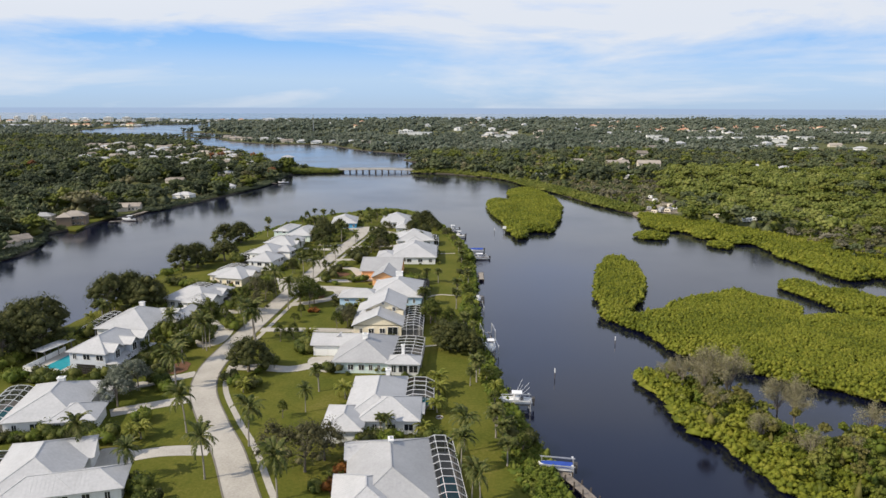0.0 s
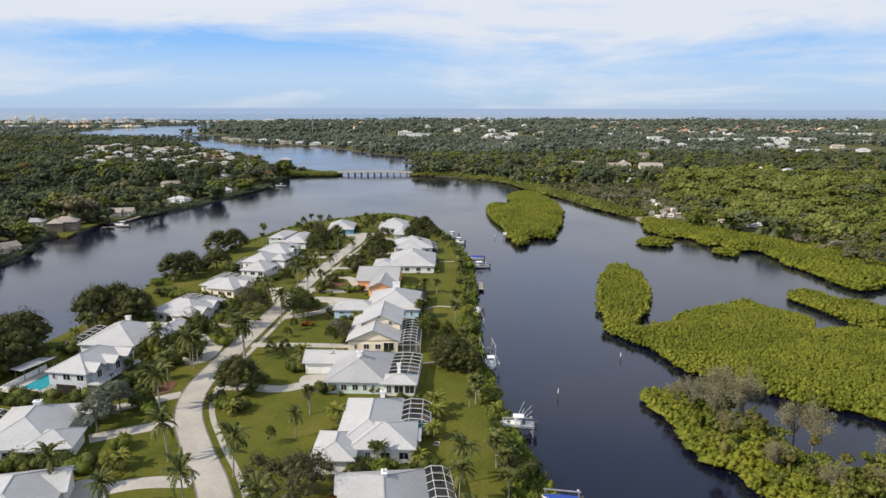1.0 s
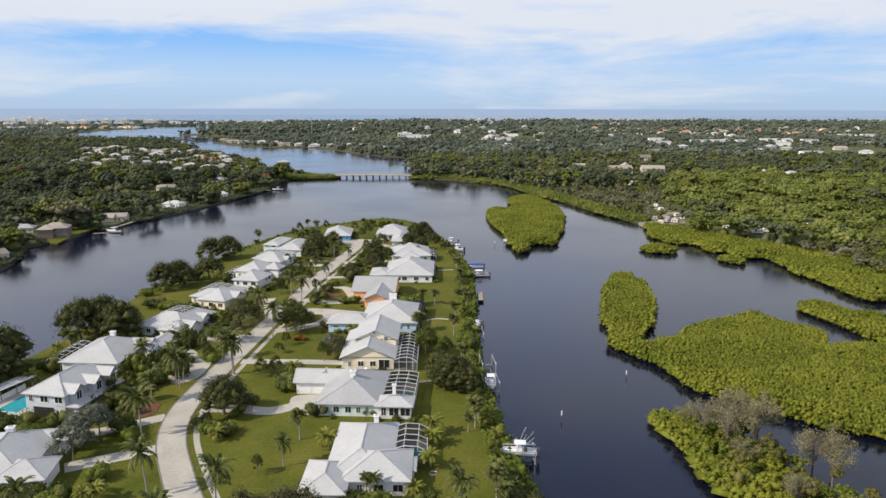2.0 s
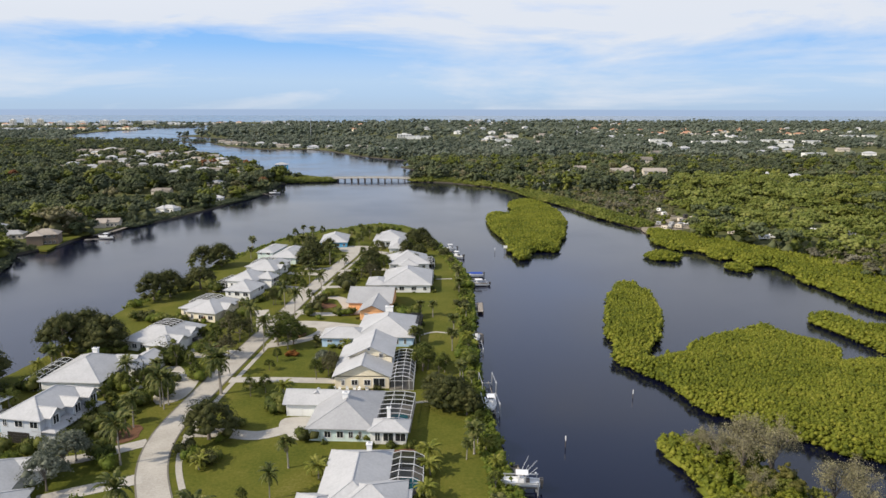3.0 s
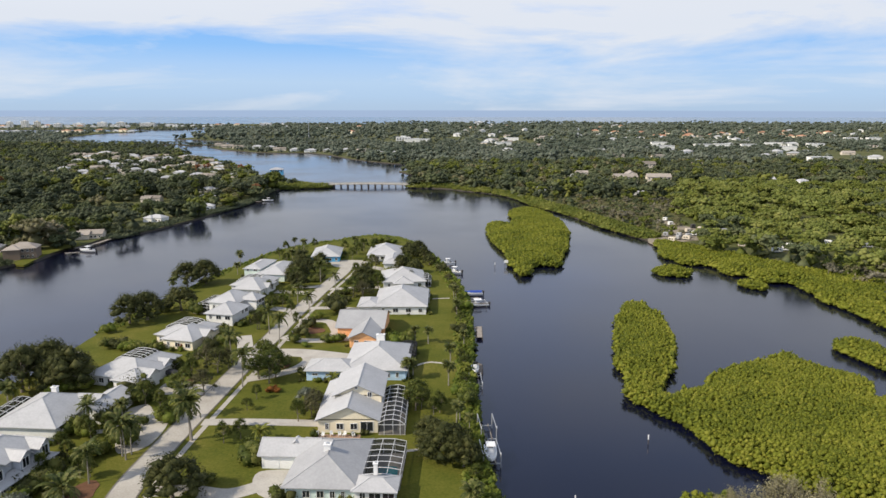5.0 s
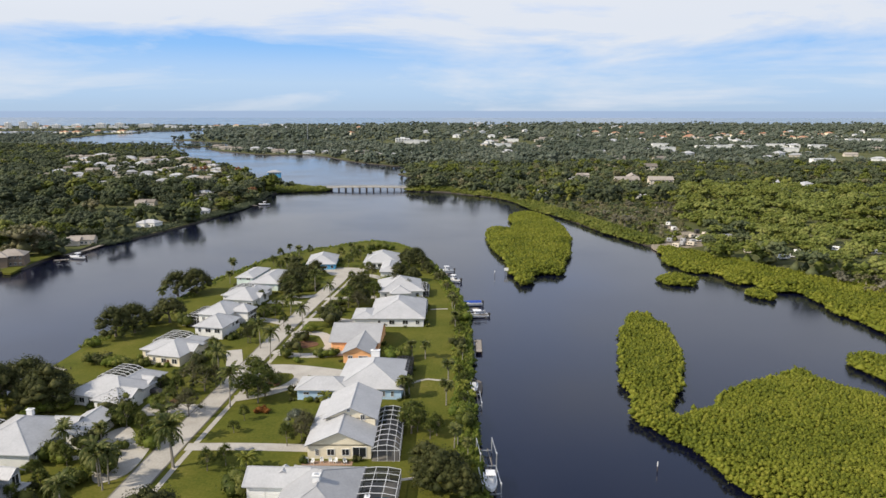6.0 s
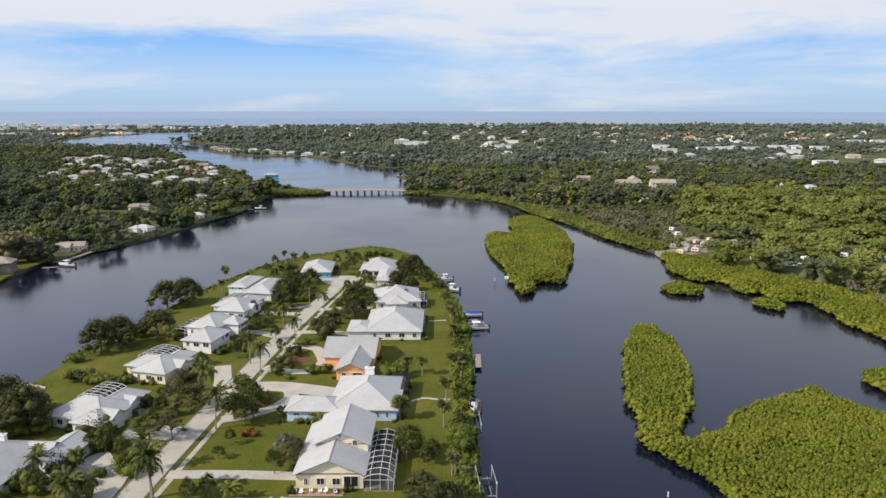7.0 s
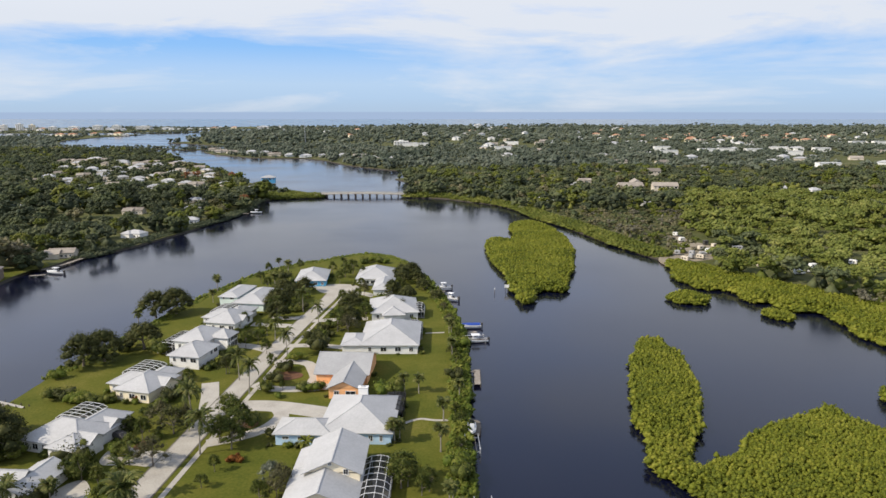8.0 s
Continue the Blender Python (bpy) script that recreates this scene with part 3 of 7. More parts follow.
C_ISLE = [(64.9, 276.4), (66.8, 281.4), (72.6, 283.6), (71.8, 277), (73.6, 272.2), (74.6, 267), (73, 259.5), (72, 251.3), (69.9, 239.6), (64.9, 226), (63.8, 222), (61, 217), (55.6, 205.3), (54.7, 201.6), (57.8, 201), (61, 203.4), (66.5, 206),
          (70.6, 211), (76, 217.5), (84, 222), (92.6, 226), (97.2, 230.4), (99.8, 230.6), (99.4, 224.6), (103.8, 217), (107.9, 214), (108.3, 208), (106, 202), (103, 199.4), (115, 200), (124, 199), (132, 190), (152, 175), (150, 130), (125, 128), (98, 139),
          (94.3, 141.5), (90.2, 144.4), (86.5, 149.1), (79.7, 150.8), (75, 157), (69.5, 160), (60.2, 171.5), (58.4, 176), (56.5, 185.3), (52.9, 192.3), (49.9, 197), (47.4, 202), (47.7, 205), (49.8, 213), (50, 219), (50.2, 226.2), (52.3, 234.4), (54.8, 245.3), (58.8, 259.5), (59.4, 266), (61.6, 267.6), (62.6, 272)]
mangrove("mangrove_island", C_ISLE, 3.6, 0.86, 12, "broad sheet of bright green mangrove with a long arm", 12)
E_ISLE = [(118, 240), (117.3, 232), (120.3, 222.6), (121.7, 211.6), (124.6, 204.8), (131.4, 203), (165, 199), (165, 214), (141, 218), (138, 225), (135, 229.6), (130, 231), (128, 238), (124, 243.4)]
mangrove("mangrove_island", E_ISLE, 3.5, 1.3, 13, "narrow strip of bright green mangrove in the creek", 18)
mangrove("mangrove_island", [(92, 336), (95.6, 339), (101, 342), (105, 338), (106, 332), (101.6, 326.8), (94.5, 329.5)], 3.4, 1.3, 14, "small round mangrove clump near the shore", 18)
mangrove("mangrove_island", [(119.6, 314), (122, 317), (126, 316), (128, 308), (126, 305.6), (121.3, 308.6)], 3.0, 1.2, 15, "small low mangrove clump near the shore", 18)
D_ISLE = [(45.6, 157), (44.6, 152.7), (46.7, 147), (47, 139), (48, 131.6), (48.6, 126), (52.1, 122), (52.6, 117.8), (54.9, 113.7), (55, 110), (56, 106.7), (58, 103.5), (67, 92), (81, 66), (130, 50), (150, 85), (120, 105), (90, 117), (80, 121), (70, 121), (64, 124), (62.5, 134), (59, 147), (52, 155)]
mangrove("mangrove_island", D_ISLE, 3.0, 1.4, 16, "low mangrove under taller trees", 14)
# the green fringe of the east shore
FRINGE = [(114, 402), (109.6, 388), (105.4, 366), (107.8, 360.7), (109.4, 349), (114, 350), (118.6, 348.4), (121.8, 344.8), (121, 334.5), (124, 327.8), (129, 331), (130.5, 318.5), (140.5, 315.6), (141, 305), (141, 296), (139.6, 289), (142.6, 275), (143.5, 253), (149.3, 248.2), (157, 253), (163, 249), (185, 228), (225, 235), (232, 262), (215, 282), (185, 300), (168, 322), (152, 345), (136, 370), (124, 390)]
mangrove("mangrove_fringe", FRINGE, 3.8, 1.6, 17, "green mangrove fringe along the east shore", 15)
FRINGE2 = [(111, 412.8), (104.2, 422.5), (99.2, 437.4), (93.8, 453.4), (88.2, 480), (80.6, 504.5), (66, 541.4), (56.6, 582), (42.2, 613), (25.3, 630), (2.8, 651), (-27, 658.6), (-22, 670), (12, 664), (42, 634), (64, 596), (78, 552), (92, 514), (101, 480), (110, 446), (119, 418)]
mangrove("mangrove_fringe", FRINGE2, 4.2, 2.1, 18, "dark green fringe of trees along the north shore", 12, "wood_green")


# ---- woods ----
LOTS = [(-108, 662, 15, 0.0), (-124, 656, 12, 0.0)]      # centre x, y, half-width and reach of the house lots in the woods: no tree on the house, low trees before it


def wood(name, poly, spacing, height, crown, per, seed, tones, label, holes=0.0, keep=None, rough=0.3, leaf_count=0, leaf_size=0.42, flat=0.8):
    """Trees as domed crowns of clumps with leaf sprays; each tree takes one of the leaf tones (name, share)."""
    rng = np.random.default_rng(seed)
    p = scatter(poly, spacing, rng, 0.6, lambda q: at_view(q) & (keep(q) if keep else True))
    if holes:
        p = p[wobble(p, spacing * 7, seed + 9) + rng.uniform(-0.5, 0.5, len(p)) > -1.2 + 2.4 * holes]
    h = rng.uniform(*height, len(p)) * (1 + 0.22 * wobble(p, spacing * 5, seed + 3))
    r = (crown[0] * 0.8 + (crown[1] * 1.12 - crown[0] * 0.8) * rng.uniform(0, 1, len(p)) ** 1.5) * (0.7 + 0.3 * h / np.mean(height))
    for x, y, half, reach in LOTS:
        dx, dy = np.abs(p[:, 0] - x), p[:, 1] - y
        out = (dx < half) & (np.abs(dy) < half)
        low = (dx < half * 1.2) & (dy < 0) & (dy > -reach * y - half)
        h = np.where(low, np.minimum(h, 2.2 + 0.02 * np.abs(dy)), h)
        r = np.where(low, np.minimum(r, 2.6), r)
        p, h, r = p[~out], h[~out], r[~out]
    # neighbouring trees tend to be of one kind
    pick = np.clip(0.5 + 0.30 * wobble(p, spacing * 2.5, seed + 21) + rng.uniform(-0.42, 0.42, len(p)), 0, 0.999)
    order = np.argsort(np.argsort(pick)) / max(len(p), 1)
    edge = 0.0
    for mat, share in tones:
        sel = (order >= edge) & (order < edge + share)
        edge += share
        n = int(sel.sum())
        if not n:
            continue
        q, hh, cr = p[sel], h[sel], r[sel]
        k = np.repeat(np.arange(n), per)
        a, u = rng.uniform(0, 2 * np.pi, n * per), np.sqrt(rng.uniform(0, 1, n * per))
        rr = cr[k] * (0.85 / math.sqrt(per) + 0.035) * rng.uniform(0.65, 1.25, n * per)
        up = np.sqrt(np.clip(1 - u * u * 0.85, 0, 1)) * cr[k] * flat
        centres = np.stack([q[k, 0] + np.cos(a) * u * cr[k] * 0.82, q[k, 1] + np.sin(a) * u * cr[k] * 0.82, hh[k] - cr[k] * flat + up - rr * 0.6 + rng.normal(0, 0.07, n * per) * cr[k]], 1)
        pairs = [clumps(centres, np.stack([rr, rr, rr * 0.8], 1), rng, OCTA, rough)]
        # the dark mass inside and below the crowns
        core = np.stack([q[:, 0], q[:, 1], hh - cr * flat * 0.62], 1)
        pairs.append(clumps(core, np.stack([cr * 0.54, cr * 0.54, cr * flat * 0.40], 1), rng, BALL1 if per > 9 else OCTA, 0.3))
        pairs.append(clumps(np.stack([q[:, 0], q[:, 1], hh * 0.3], 1), np.stack([cr * 0.5, cr * 0.5, hh * 0.34], 1), rng, OCTA, 0.25))
        if leaf_count:
            j = np.repeat(np.arange(len(centres)), leaf_count)
            d = rng.normal(0, 1, (len(j), 3))
            d[:, 2] = np.abs(d[:, 2])
            d /= np.linalg.norm(d, axis=1)[:, None]
            pairs.append(leaves(centres[j] + d * rr[j, None] * rng.uniform(0.7, 1.1, (len(j), 1)), d, leaf_size, rng, 0.5))
        stuff(name, pairs, M[mat], label, "woodland")

# ---- houses ----
def roof_faces(x0, x1, y0, y1, h, pitch, kind):
    """The sloping faces of a roof over a rectangle, and its gable triangles."""
    w, d = x1 - x0, y1 - y0
    xm, ym = (x0 + x1) / 2, (y0 + y1) / 2
    if kind == "hip" and w >= d or kind == "gable_x":
        e = d / 2 if kind == "hip" else 0
        z = h + pitch * d / 2
        a, b = (x0 + e, ym, z), (x1 - e, ym, z)
        slopes = [[(x0, y0, h), (x1, y0, h), b, a], [(x1, y1, h), (x0, y1, h), a, b]]
        ends = [[(x0, y1, h), (x0, y0, h), a], [(x1, y0, h), (x1, y1, h), b]]
    else:
        e = w / 2 if kind == "hip" else 0
        z = h + pitch * w / 2
        a, b = (xm, y0 + e, z), (xm, y1 - e, z)
        slopes = [[(x1, y0, h), (x1, y1, h), b, a], [(x0, y1, h), (x0, y0, h), a, b]]
        ends = [[(x0, y0, h), (x1, y0, h), a], [(x1, y1, h), (x0, y1, h), b]]
    return (slopes + ends, []) if kind == "hip" else (slopes, ends)


def seams(bm, face, spacing):
    """Raised ribs up a slope, at right angles to its eave."""
    p = [Vector(q) for q in face]
    e = (p[1] - p[0]).normalized()
    n = (p[1] - p[0]).cross(p[2] - p[0]).normalized()
    u = n.cross(e)
    q = [((v - p[0]).dot(e), (v - p[0]).dot(u)) for v in p]
    s0, s1 = min(a for a, _ in q), max(a for a, _ in q)
    s = s0 + spacing / 2
    while s < s1:
        cuts = []
        for (a, b), (c, d) in zip(q, q[1:] + q[:1]):
            if (a - s) * (c - s) < 0:
                cuts.append(b + (d - b) * (s - a) / (c - a))
        if len(cuts) >= 2 and max(cuts) - min(cuts) > 0.4:
            lo, hi = p[0] + e * s + u * min(cuts) + n * 0.012, p[0] + e * s + u * max(cuts) + n * 0.012
            bar(bm, lo, hi, 0.024, 0.014)
        s += spacing


WINGS = []      # the corners of every wing on the plan


def block(house, x0, x1, y0, y1, h=3.2, kind="hip", pitch=0.41, wall="wall_white", roof="roof_white", over=0.6, seam=0.62, base=-0.15):
    """One wing of a house: walls, a roof with its eaves, and the seams of its metal sheets."""
    h -= 0.45 if h < 4.5 else 0.3
    if base > -1 and base < 1 and house.matrix_world.translation.z > -100:
        WINGS.append([house.matrix_world @ Vector(p) for p in ((x0, y0, 0), (x1, y0, 0), (x1, y1, 0), (x0, y1, 0))])
    bm = bmesh.new()
    box(bm, x0 + over, x1 - over, y0 + over, y1 - over, base, h + 0.1)
    slopes, ends = roof_faces(x0, x1, y0, y1, h, pitch, kind)
    for end in ends:
        # the gable wall stands back under the verge
        c = Vector(((x0 + x1) / 2, (y0 + y1) / 2, h))
        back = [Vector(v) for v in end]
        inn = Vector((over if back[0].x < c.x and back[1].x < c.x else -over if back[0].x > c.x and back[1].x > c.x else 0,
                      over if back[0].y < c.y and back[1].y < c.y else -over if back[0].y > c.y and back[1].y > c.y else 0, 0))
        side = (back[1] - back[0]).normalized() * over
        a, b, t = back[0] + inn + side, back[1] + inn - side, back[2] + inn
        a.z = b.z = h + pitch * over - 0.05
        t.z -= 0.05
        vs = [bm.verts.new(v) for v in (a, b, t)]
        bm.faces.new(vs)
        lo = [bm.verts.new((v.x, v.y, h - 0.1)) for v in (a, b)]
        bm.faces.new((lo[0], lo[1], vs[1], vs[0]))
    part("wall", bm, M[wall], house)
    bm = bmesh.new()
    t = 0.16
    for f in slopes:
        up = [bm.verts.new(v) for v in f]
        dn = [bm.verts.new((x, y, z - t)) for x, y, z in f]
        bm.faces.new(up)
        bm.faces.new(dn[::-1])
        for k in range(len(f)):
            if kind != "hip" or k == 0:
                bm.faces.new((up[k], dn[k], dn[(k + 1) % len(f)], up[(k + 1) % len(f)]))
    ob = part("roof", bm, M[roof], house)
    if seam:
        bm = bmesh.new()
        for f in slopes:
            seams(bm, f, seam)
        # ridge and hip caps
        done = set()
        for f in slopes:
            for a, b in zip(f, f[1:] + f[:1]):
                key = tuple(sorted((a, b)))
                if key in done or (a[2] <= h + 1e-6 and b[2] <= h + 1e-6) or (Vector(a) - Vector(b)).length < 0.3:
                    continue
                done.add(key)
                bar(bm, Vector(a) + Vector((0, 0, 0.02)), Vector(b) + Vector((0, 0, 0.02)), 0.22, 0.06)
        part("seams", bm, M[roof], ob)
    return ob


def window(house, x, y, z, w, h, side, mat="glass", frame_mat="trim"):
    """A window on a wall that faces S, N, E or W; x, y is the middle of its foot on the wall."""
    turn = {"S": 0, "E": 90, "N": 180, "W": 270}[side]
    m = pose(x, y, z, 0, 0, turn)
    bm = bmesh.new()
    for x0, x1, z0, z1 in ((-w / 2 - 0.1, w / 2 + 0.1, h, h + 0.1), (-w / 2 - 0.1, w / 2 + 0.1, -0.1, 0), (-w / 2 - 0.1, -w / 2, 0, h), (w / 2, w / 2 + 0.1, 0, h), (-0.03, 0.03, 0, h)):
        box(bm, x0, x1, -0.09, 0.02, z0, z1, m)
    ob = part("window", bm, M[frame_mat], house)
    bm = bmesh.new()
    box(bm, -w / 2, w / 2, -0.04, 0.02, 0, h, m)
    part("pane", bm, M[mat], ob)


def windows(house, a, b, fixed, side, spacing=3.4, z=0.8, w=1.1, h=1.2, seed=1):
    """A row of windows along a wall from a to b, at the fixed other coordinate."""
    r = random.Random(seed)
    n = max(1, int((b - a) / spacing))
    for k in range(n):
        s = a + (b - a) * (k + 0.5) / n + r.uniform(-0.3, 0.3)
        ww = w * r.choice((0.7, 1, 1, 1.5))
        x, y = (s, fixed) if side in "SN" else (fixed, s)
        window(house, x, y, z, ww, h, side)


def garage_door(house, x, y, w, side, mat="trim"):
    turn = {"S": 0, "E": 90, "N": 180, "W": 270}[side]
    m = pose(x, y, 0, 0, 0, turn)
    bm = bmesh.new()
    for k in range(4):
        box(bm, -w / 2, w / 2, -0.06, 0.02, 0.02 + k * 0.58, 0.02 + k * 0.58 + 0.54, m)
    part("garage_door", bm, M[mat], house, "panelled white garage door")


def chimney(house, x, y, z0, z1, w=0.9, d=0.9, mat="trim"):
    z0, z1 = z0 - 0.45, z1 - 0.45
    bm = bmesh.new()
    box(bm, x - w / 2, x + w / 2, y - d / 2, y + d / 2, z0, z1)
    box(bm, x - w / 2 - 0.12, x + w / 2 + 0.12, y - d / 2 - 0.12, y + d / 2 + 0.12, z1 - 0.02, z1 + 0.14)
    ob = part("chimney", bm, M[mat], house)
    bm = bmesh.new()
    box(bm, x - w / 4, x + w / 4, y - d / 4, y + d / 4, z1 + 0.1, z1 + 0.3)
    part("flue", bm, M["steel"], ob)


def pool_cage(m, w, d, ribs, profile, bars="alu", pool=True, label="white-framed screened pool cage over a blue pool"):
    """A screened enclosure: x goes out from the house, y along it; profile: steps of (share of w, height)."""
    m = pose(0, 0.8, 0) @ m
    cage = thing("pool_cage", m, label, "pool cage", "screened pool cages")
    bm = bmesh.new()
    box(bm, 0, w, 0, d, -0.1, 0.08)
    part("deck", bm, M["drive"], cage)
    pts = [(f * w, z) for f, z in profile]
    for k in range(ribs + 1):
        y = d * k / ribs
        bm = bmesh.new()
        for (xa, za), (xb, zb) in zip(pts, pts[1:]):
            bar(bm, (xa, y, za), (xb, y, zb), 0.09, 0.12)
        bar(bm, (pts[-1][0], y, pts[-1][1]), (pts[-1][0], y, 0), 0.09)
        if k in (0, ribs):
            for x, z in pts[1:-1]:
                bar(bm, (x, y, z), (x, y, 0), 0.1)
            bar(bm, (0, y, 2.3), (w, y, 2.3), 0.09)
        part("rib", bm, M[bars], cage)
    for x, z in pts:
        bm = bmesh.new()
        bar(bm, (x, 0, z), (x, d, z), 0.08)
        part("purlin", bm, M[bars], cage)
    bm = bmesh.new()
    bar(bm, (w, 0, 1.1), (w, d, 1.1), 0.09)
    part("purlin", bm, M[bars], cage)
    bm = bmesh.new()
    for (xa, za), (xb, zb) in list(zip(pts, pts[1:])) + [(pts[-1], (pts[-1][0] + 0.01, 0))]:
        bm.faces.new([bm.verts.new(v) for v in ((xa, 0.02, za - 0.03), (xb, 0.02, zb - 0.03), (xb, d - 0.02, zb - 0.03), (xa, d - 0.02, za - 0.03))])
    for y in (0.02, d - 0.02):
        bm.faces.new([bm.verts.new((x, y, z - 0.03)) for x, z in pts] + [bm.verts.new((w, y, 0.1)), bm.verts.new((0, y, 0.1))])
    part("screen", bm, M["screen"], cage, "dark fine insect screen")
    if pool:
        bm = bmesh.new()
        a, b = (0.28 * w, 0.86 * w), (0.2 * d, 0.62 * d)
        ring = []
        n = 20
        for k in range(n):
            t = 2 * math.pi * k / n
            c, s = math.cos(t), math.sin(t)
            sx, sy = math.copysign(abs(c) ** 0.5, c), math.copysign(abs(s) ** 0.5, s)
            ring.append(bm.verts.new(((a[0] + a[1]) / 2 + sx * (a[1] - a[0]) / 2, (b[0] + b[1]) / 2 + sy * (b[1] - b[0]) / 2, 0.1)))
        bm.faces.new(ring)
        r2 = [bm.verts.new((v.co.x, v.co.y, 0.07)) for v in ring]
        for k in range(n):
            bm.faces.new((ring[k], r2[k], r2[(k + 1) % n], ring[(k + 1) % n]))
        part("pool_water", bm, M["pool"], cage, "turquoise pool water")
    return cage


BARREL = [(0, 2.8), (0.3, 3.4), (0.72, 3.25), (1.0, 2.4)]
FLAT = [(0, 2.95), (0.33, 3.2), (0.67, 3.2), (1.0, 2.8)]
MANSARD = [(0, 2.9), (0.16, 3.4), (0.5, 3.55), (0.8, 3.4), (1.0, 2.4)]
DOME = [(0, 2.7), (0.22, 3.35), (0.55, 3.55), (0.82, 3.2), (1.0, 2.4)]


def house_at(x, y, turn, label, size=1.0, group="houses on the peninsula street"):
    return thing("house", pose(x, y + 0.8, GROUND, 0, 0, turn) @ Matrix.Diagonal((size, size, size * 1.04, 1)), label, "house", group)


def houses():
    # east row, from the near end of the street
    h = house_at(-8, 105, 6, "one-storey house with a large white metal hip roof")
    block(h, -7.5, 6.8, -12, 10.6, roof="roof_grey")
    block(h, -9.6, 1, -14, -0.6)
    block(h, -7.9, -0.5, 3.6, 10.2, kind="gable_x", pitch=0.40, h=3.3)
    chimney(h, -0.2, 4.0, 5.0, 6.4, 0.7, 1.4)
    windows(h, 4, 10, -6.9, "W")
    pool_cage(pose(-8, 105, GROUND, 0, 0, 6) @ pose(6.3, -11, 0), 4.6, 21.4, 9, BARREL)

    h = house_at(-12, 133, 0, "one-storey house with a stepped white metal hip roof")
    block(h, -7.0, 4.6, -9, 12.2)
    block(h, -4.4, 7.9, -10.4, 1.2, roof="roof_white", h=3.3)
    block(h, -10.4, -2.4, -14.2, -2.6, h=3.1)
    block(h, 3.4, 8.6, -6.4, -1.2, h=3.0, pitch=0.3)
    chimney(h, 0.4, 9.0, 4.2, 5.9, 0.9, 1.0)
    windows(h, -9.4, -3.4, -13.6, "S")
    windows(h, -2, 7, -9.8, "S", 2.6)
    pool_cage(pose(-7.8, 134.4, GROUND), 6.0, 9.4, 4, BARREL)

    h = house_at(-18, 163, -2.5, "pale mint house with a white metal roof and a double garage")
    block(h, -7.2, 6.6, -9.4, 10.0, wall="wall_mint", roof="roof_grey")
    block(h, -14.6, -3, 1.8, 9.4, kind="gable_x", pitch=0.5)
    block(h, 5.2, 13.4, -10.2, -4.2, h=3.25, pitch=0.36)
    block(h, -9.6, -6.2, 4.4, 6.8, kind="gable_y", pitch=0.7, h=3.9, seam=0, over=0.2, base=3.0)
    chimney(h, -0.6, -0.4, 5.0, 6.9, 1.2, 1.0)
    chimney(h, 9.0, -5.4, 4.0, 6.0, 0.7, 0.7)
    garage_door(h, -12.0, 2.4, 2.6, "S")
    garage_door(h, -8.4, 2.4, 3.4, "S")
    windows(h, -6, 5, -8.8, "S", 2.2, w=0.8)
    windows(h, 6.4, 12.6, -9.6, "S", 1.7, z=0.7, w=1.3, h=1.6)
    pool_cage(pose(-18, 163, GROUND, 0, 0, -2.5) @ pose(6.2, -4.4, 0), 6.9, 13.8, 6, FLAT)

    h = house_at(-17, 190, 0, "cream two-storey house with white gabled metal roofs")
    block(h, -5.0, 6.6, -1, 13.2, h=5.0, kind="gable_y", pitch=0.44, wall="wall_cream", roof="roof_white")
    block(h, -7.4, 6.5, -9.4, 4, h=3.3, kind="gable_y", pitch=0.42, wall="wall_cream")
    block(h, -7.6, 1, -2, 12.8, h=3.25, kind="gable_y", pitch=0.38, wall="wall_cream")
    windows(h, -6, 2, -8.8, "S", 2.4, w=0.9)
    window(h, 3.6, -8.8, 0.4, 2.6, 2.0, "S")
    window(h, 3.4, -0.4, 4.4, 0.8, 1.0, "S")
    window(h, 0.4, -0.4, 6.2, 0.5, 0.5, "S")
    pool_cage(pose(-10.9, 180.2, GROUND), 5.6, 19, 8, DOME, pool=False, label="white-framed screened porch cage beside the cream house")

    h = house_at(-15, 221, -2, "pale blue house with a long white metal hip roof")
    block(h, -7.6, 9.2, -10.6, 10.2, wall="wall_blue", roof="roof_white")
    block(h, -17, -4, -11.6, -2.8, wall="wall_blue", h=3.1)
    chimney(h, 0.6, 4.6, 5.6, 7.4, 2.2, 1.1)
    windows(h, -5, 8, -10.0, "S", 2.6, w=0.8)
    windows(h, -16, -8, -11.0, "S", 3.0, z=1.4, w=1.8, h=0.5)
    pool_cage(pose(-15, 221, GROUND, 0, 0, -2) @ pose(5.6, 1.5, 0), 4.4, 10.4, 4, FLAT, "bronze", False, "dark-framed screened pool cage against a blue house")

    h = house_at(-21, 250, -3, "orange house with a grey and white gabled metal roof")
    block(h, -8.4, 6.4, -5.2, 12.0, wall="wall_orange", roof="roof_grey", kind="gable_x", pitch=0.36)
    block(h, -3.0, 5.8, -15.0, 2, wall="wall_orange", roof="roof_grey", kind="gable_y", pitch=0.44)
    garage_door(h, -5.8, -4.6, 3.6, "S", "wall_orange")
    windows(h, -2, 5, -14.4, "S", 3.0, w=1.6)

    h = house_at(-12, 281, 0, "white house with a broad white metal hip roof")
    block(h, -8.6, 9.6, -12.6, 11.6)
    block(h, -14, -6, -12.4, -0.2, h=3.1, pitch=0.3)
    windows(h, -7, 9, -12.0, "S", 3.6)
    pool_cage(pose(-8, 281, GROUND) @ pose(0.5, 2, 0), 5.4, 10, 4, BARREL, pool=False)

    h = house_at(-12.5, 313, 6, "white house with a pale metal hip roof behind trees")
    block(h, -9, 8, -10.4, 9)
    block(h, -5, 3, -13, 0, h=3.1)
    windows(h, -8, 7, -9.8, "S", 3.6)
    pool_cage(pose(-5.4, 306, GROUND), 3.4, 9, 3, BARREL, pool=False)

    h = house_at(-23, 358, 0, "white house with stepped white metal roofs near the tip")
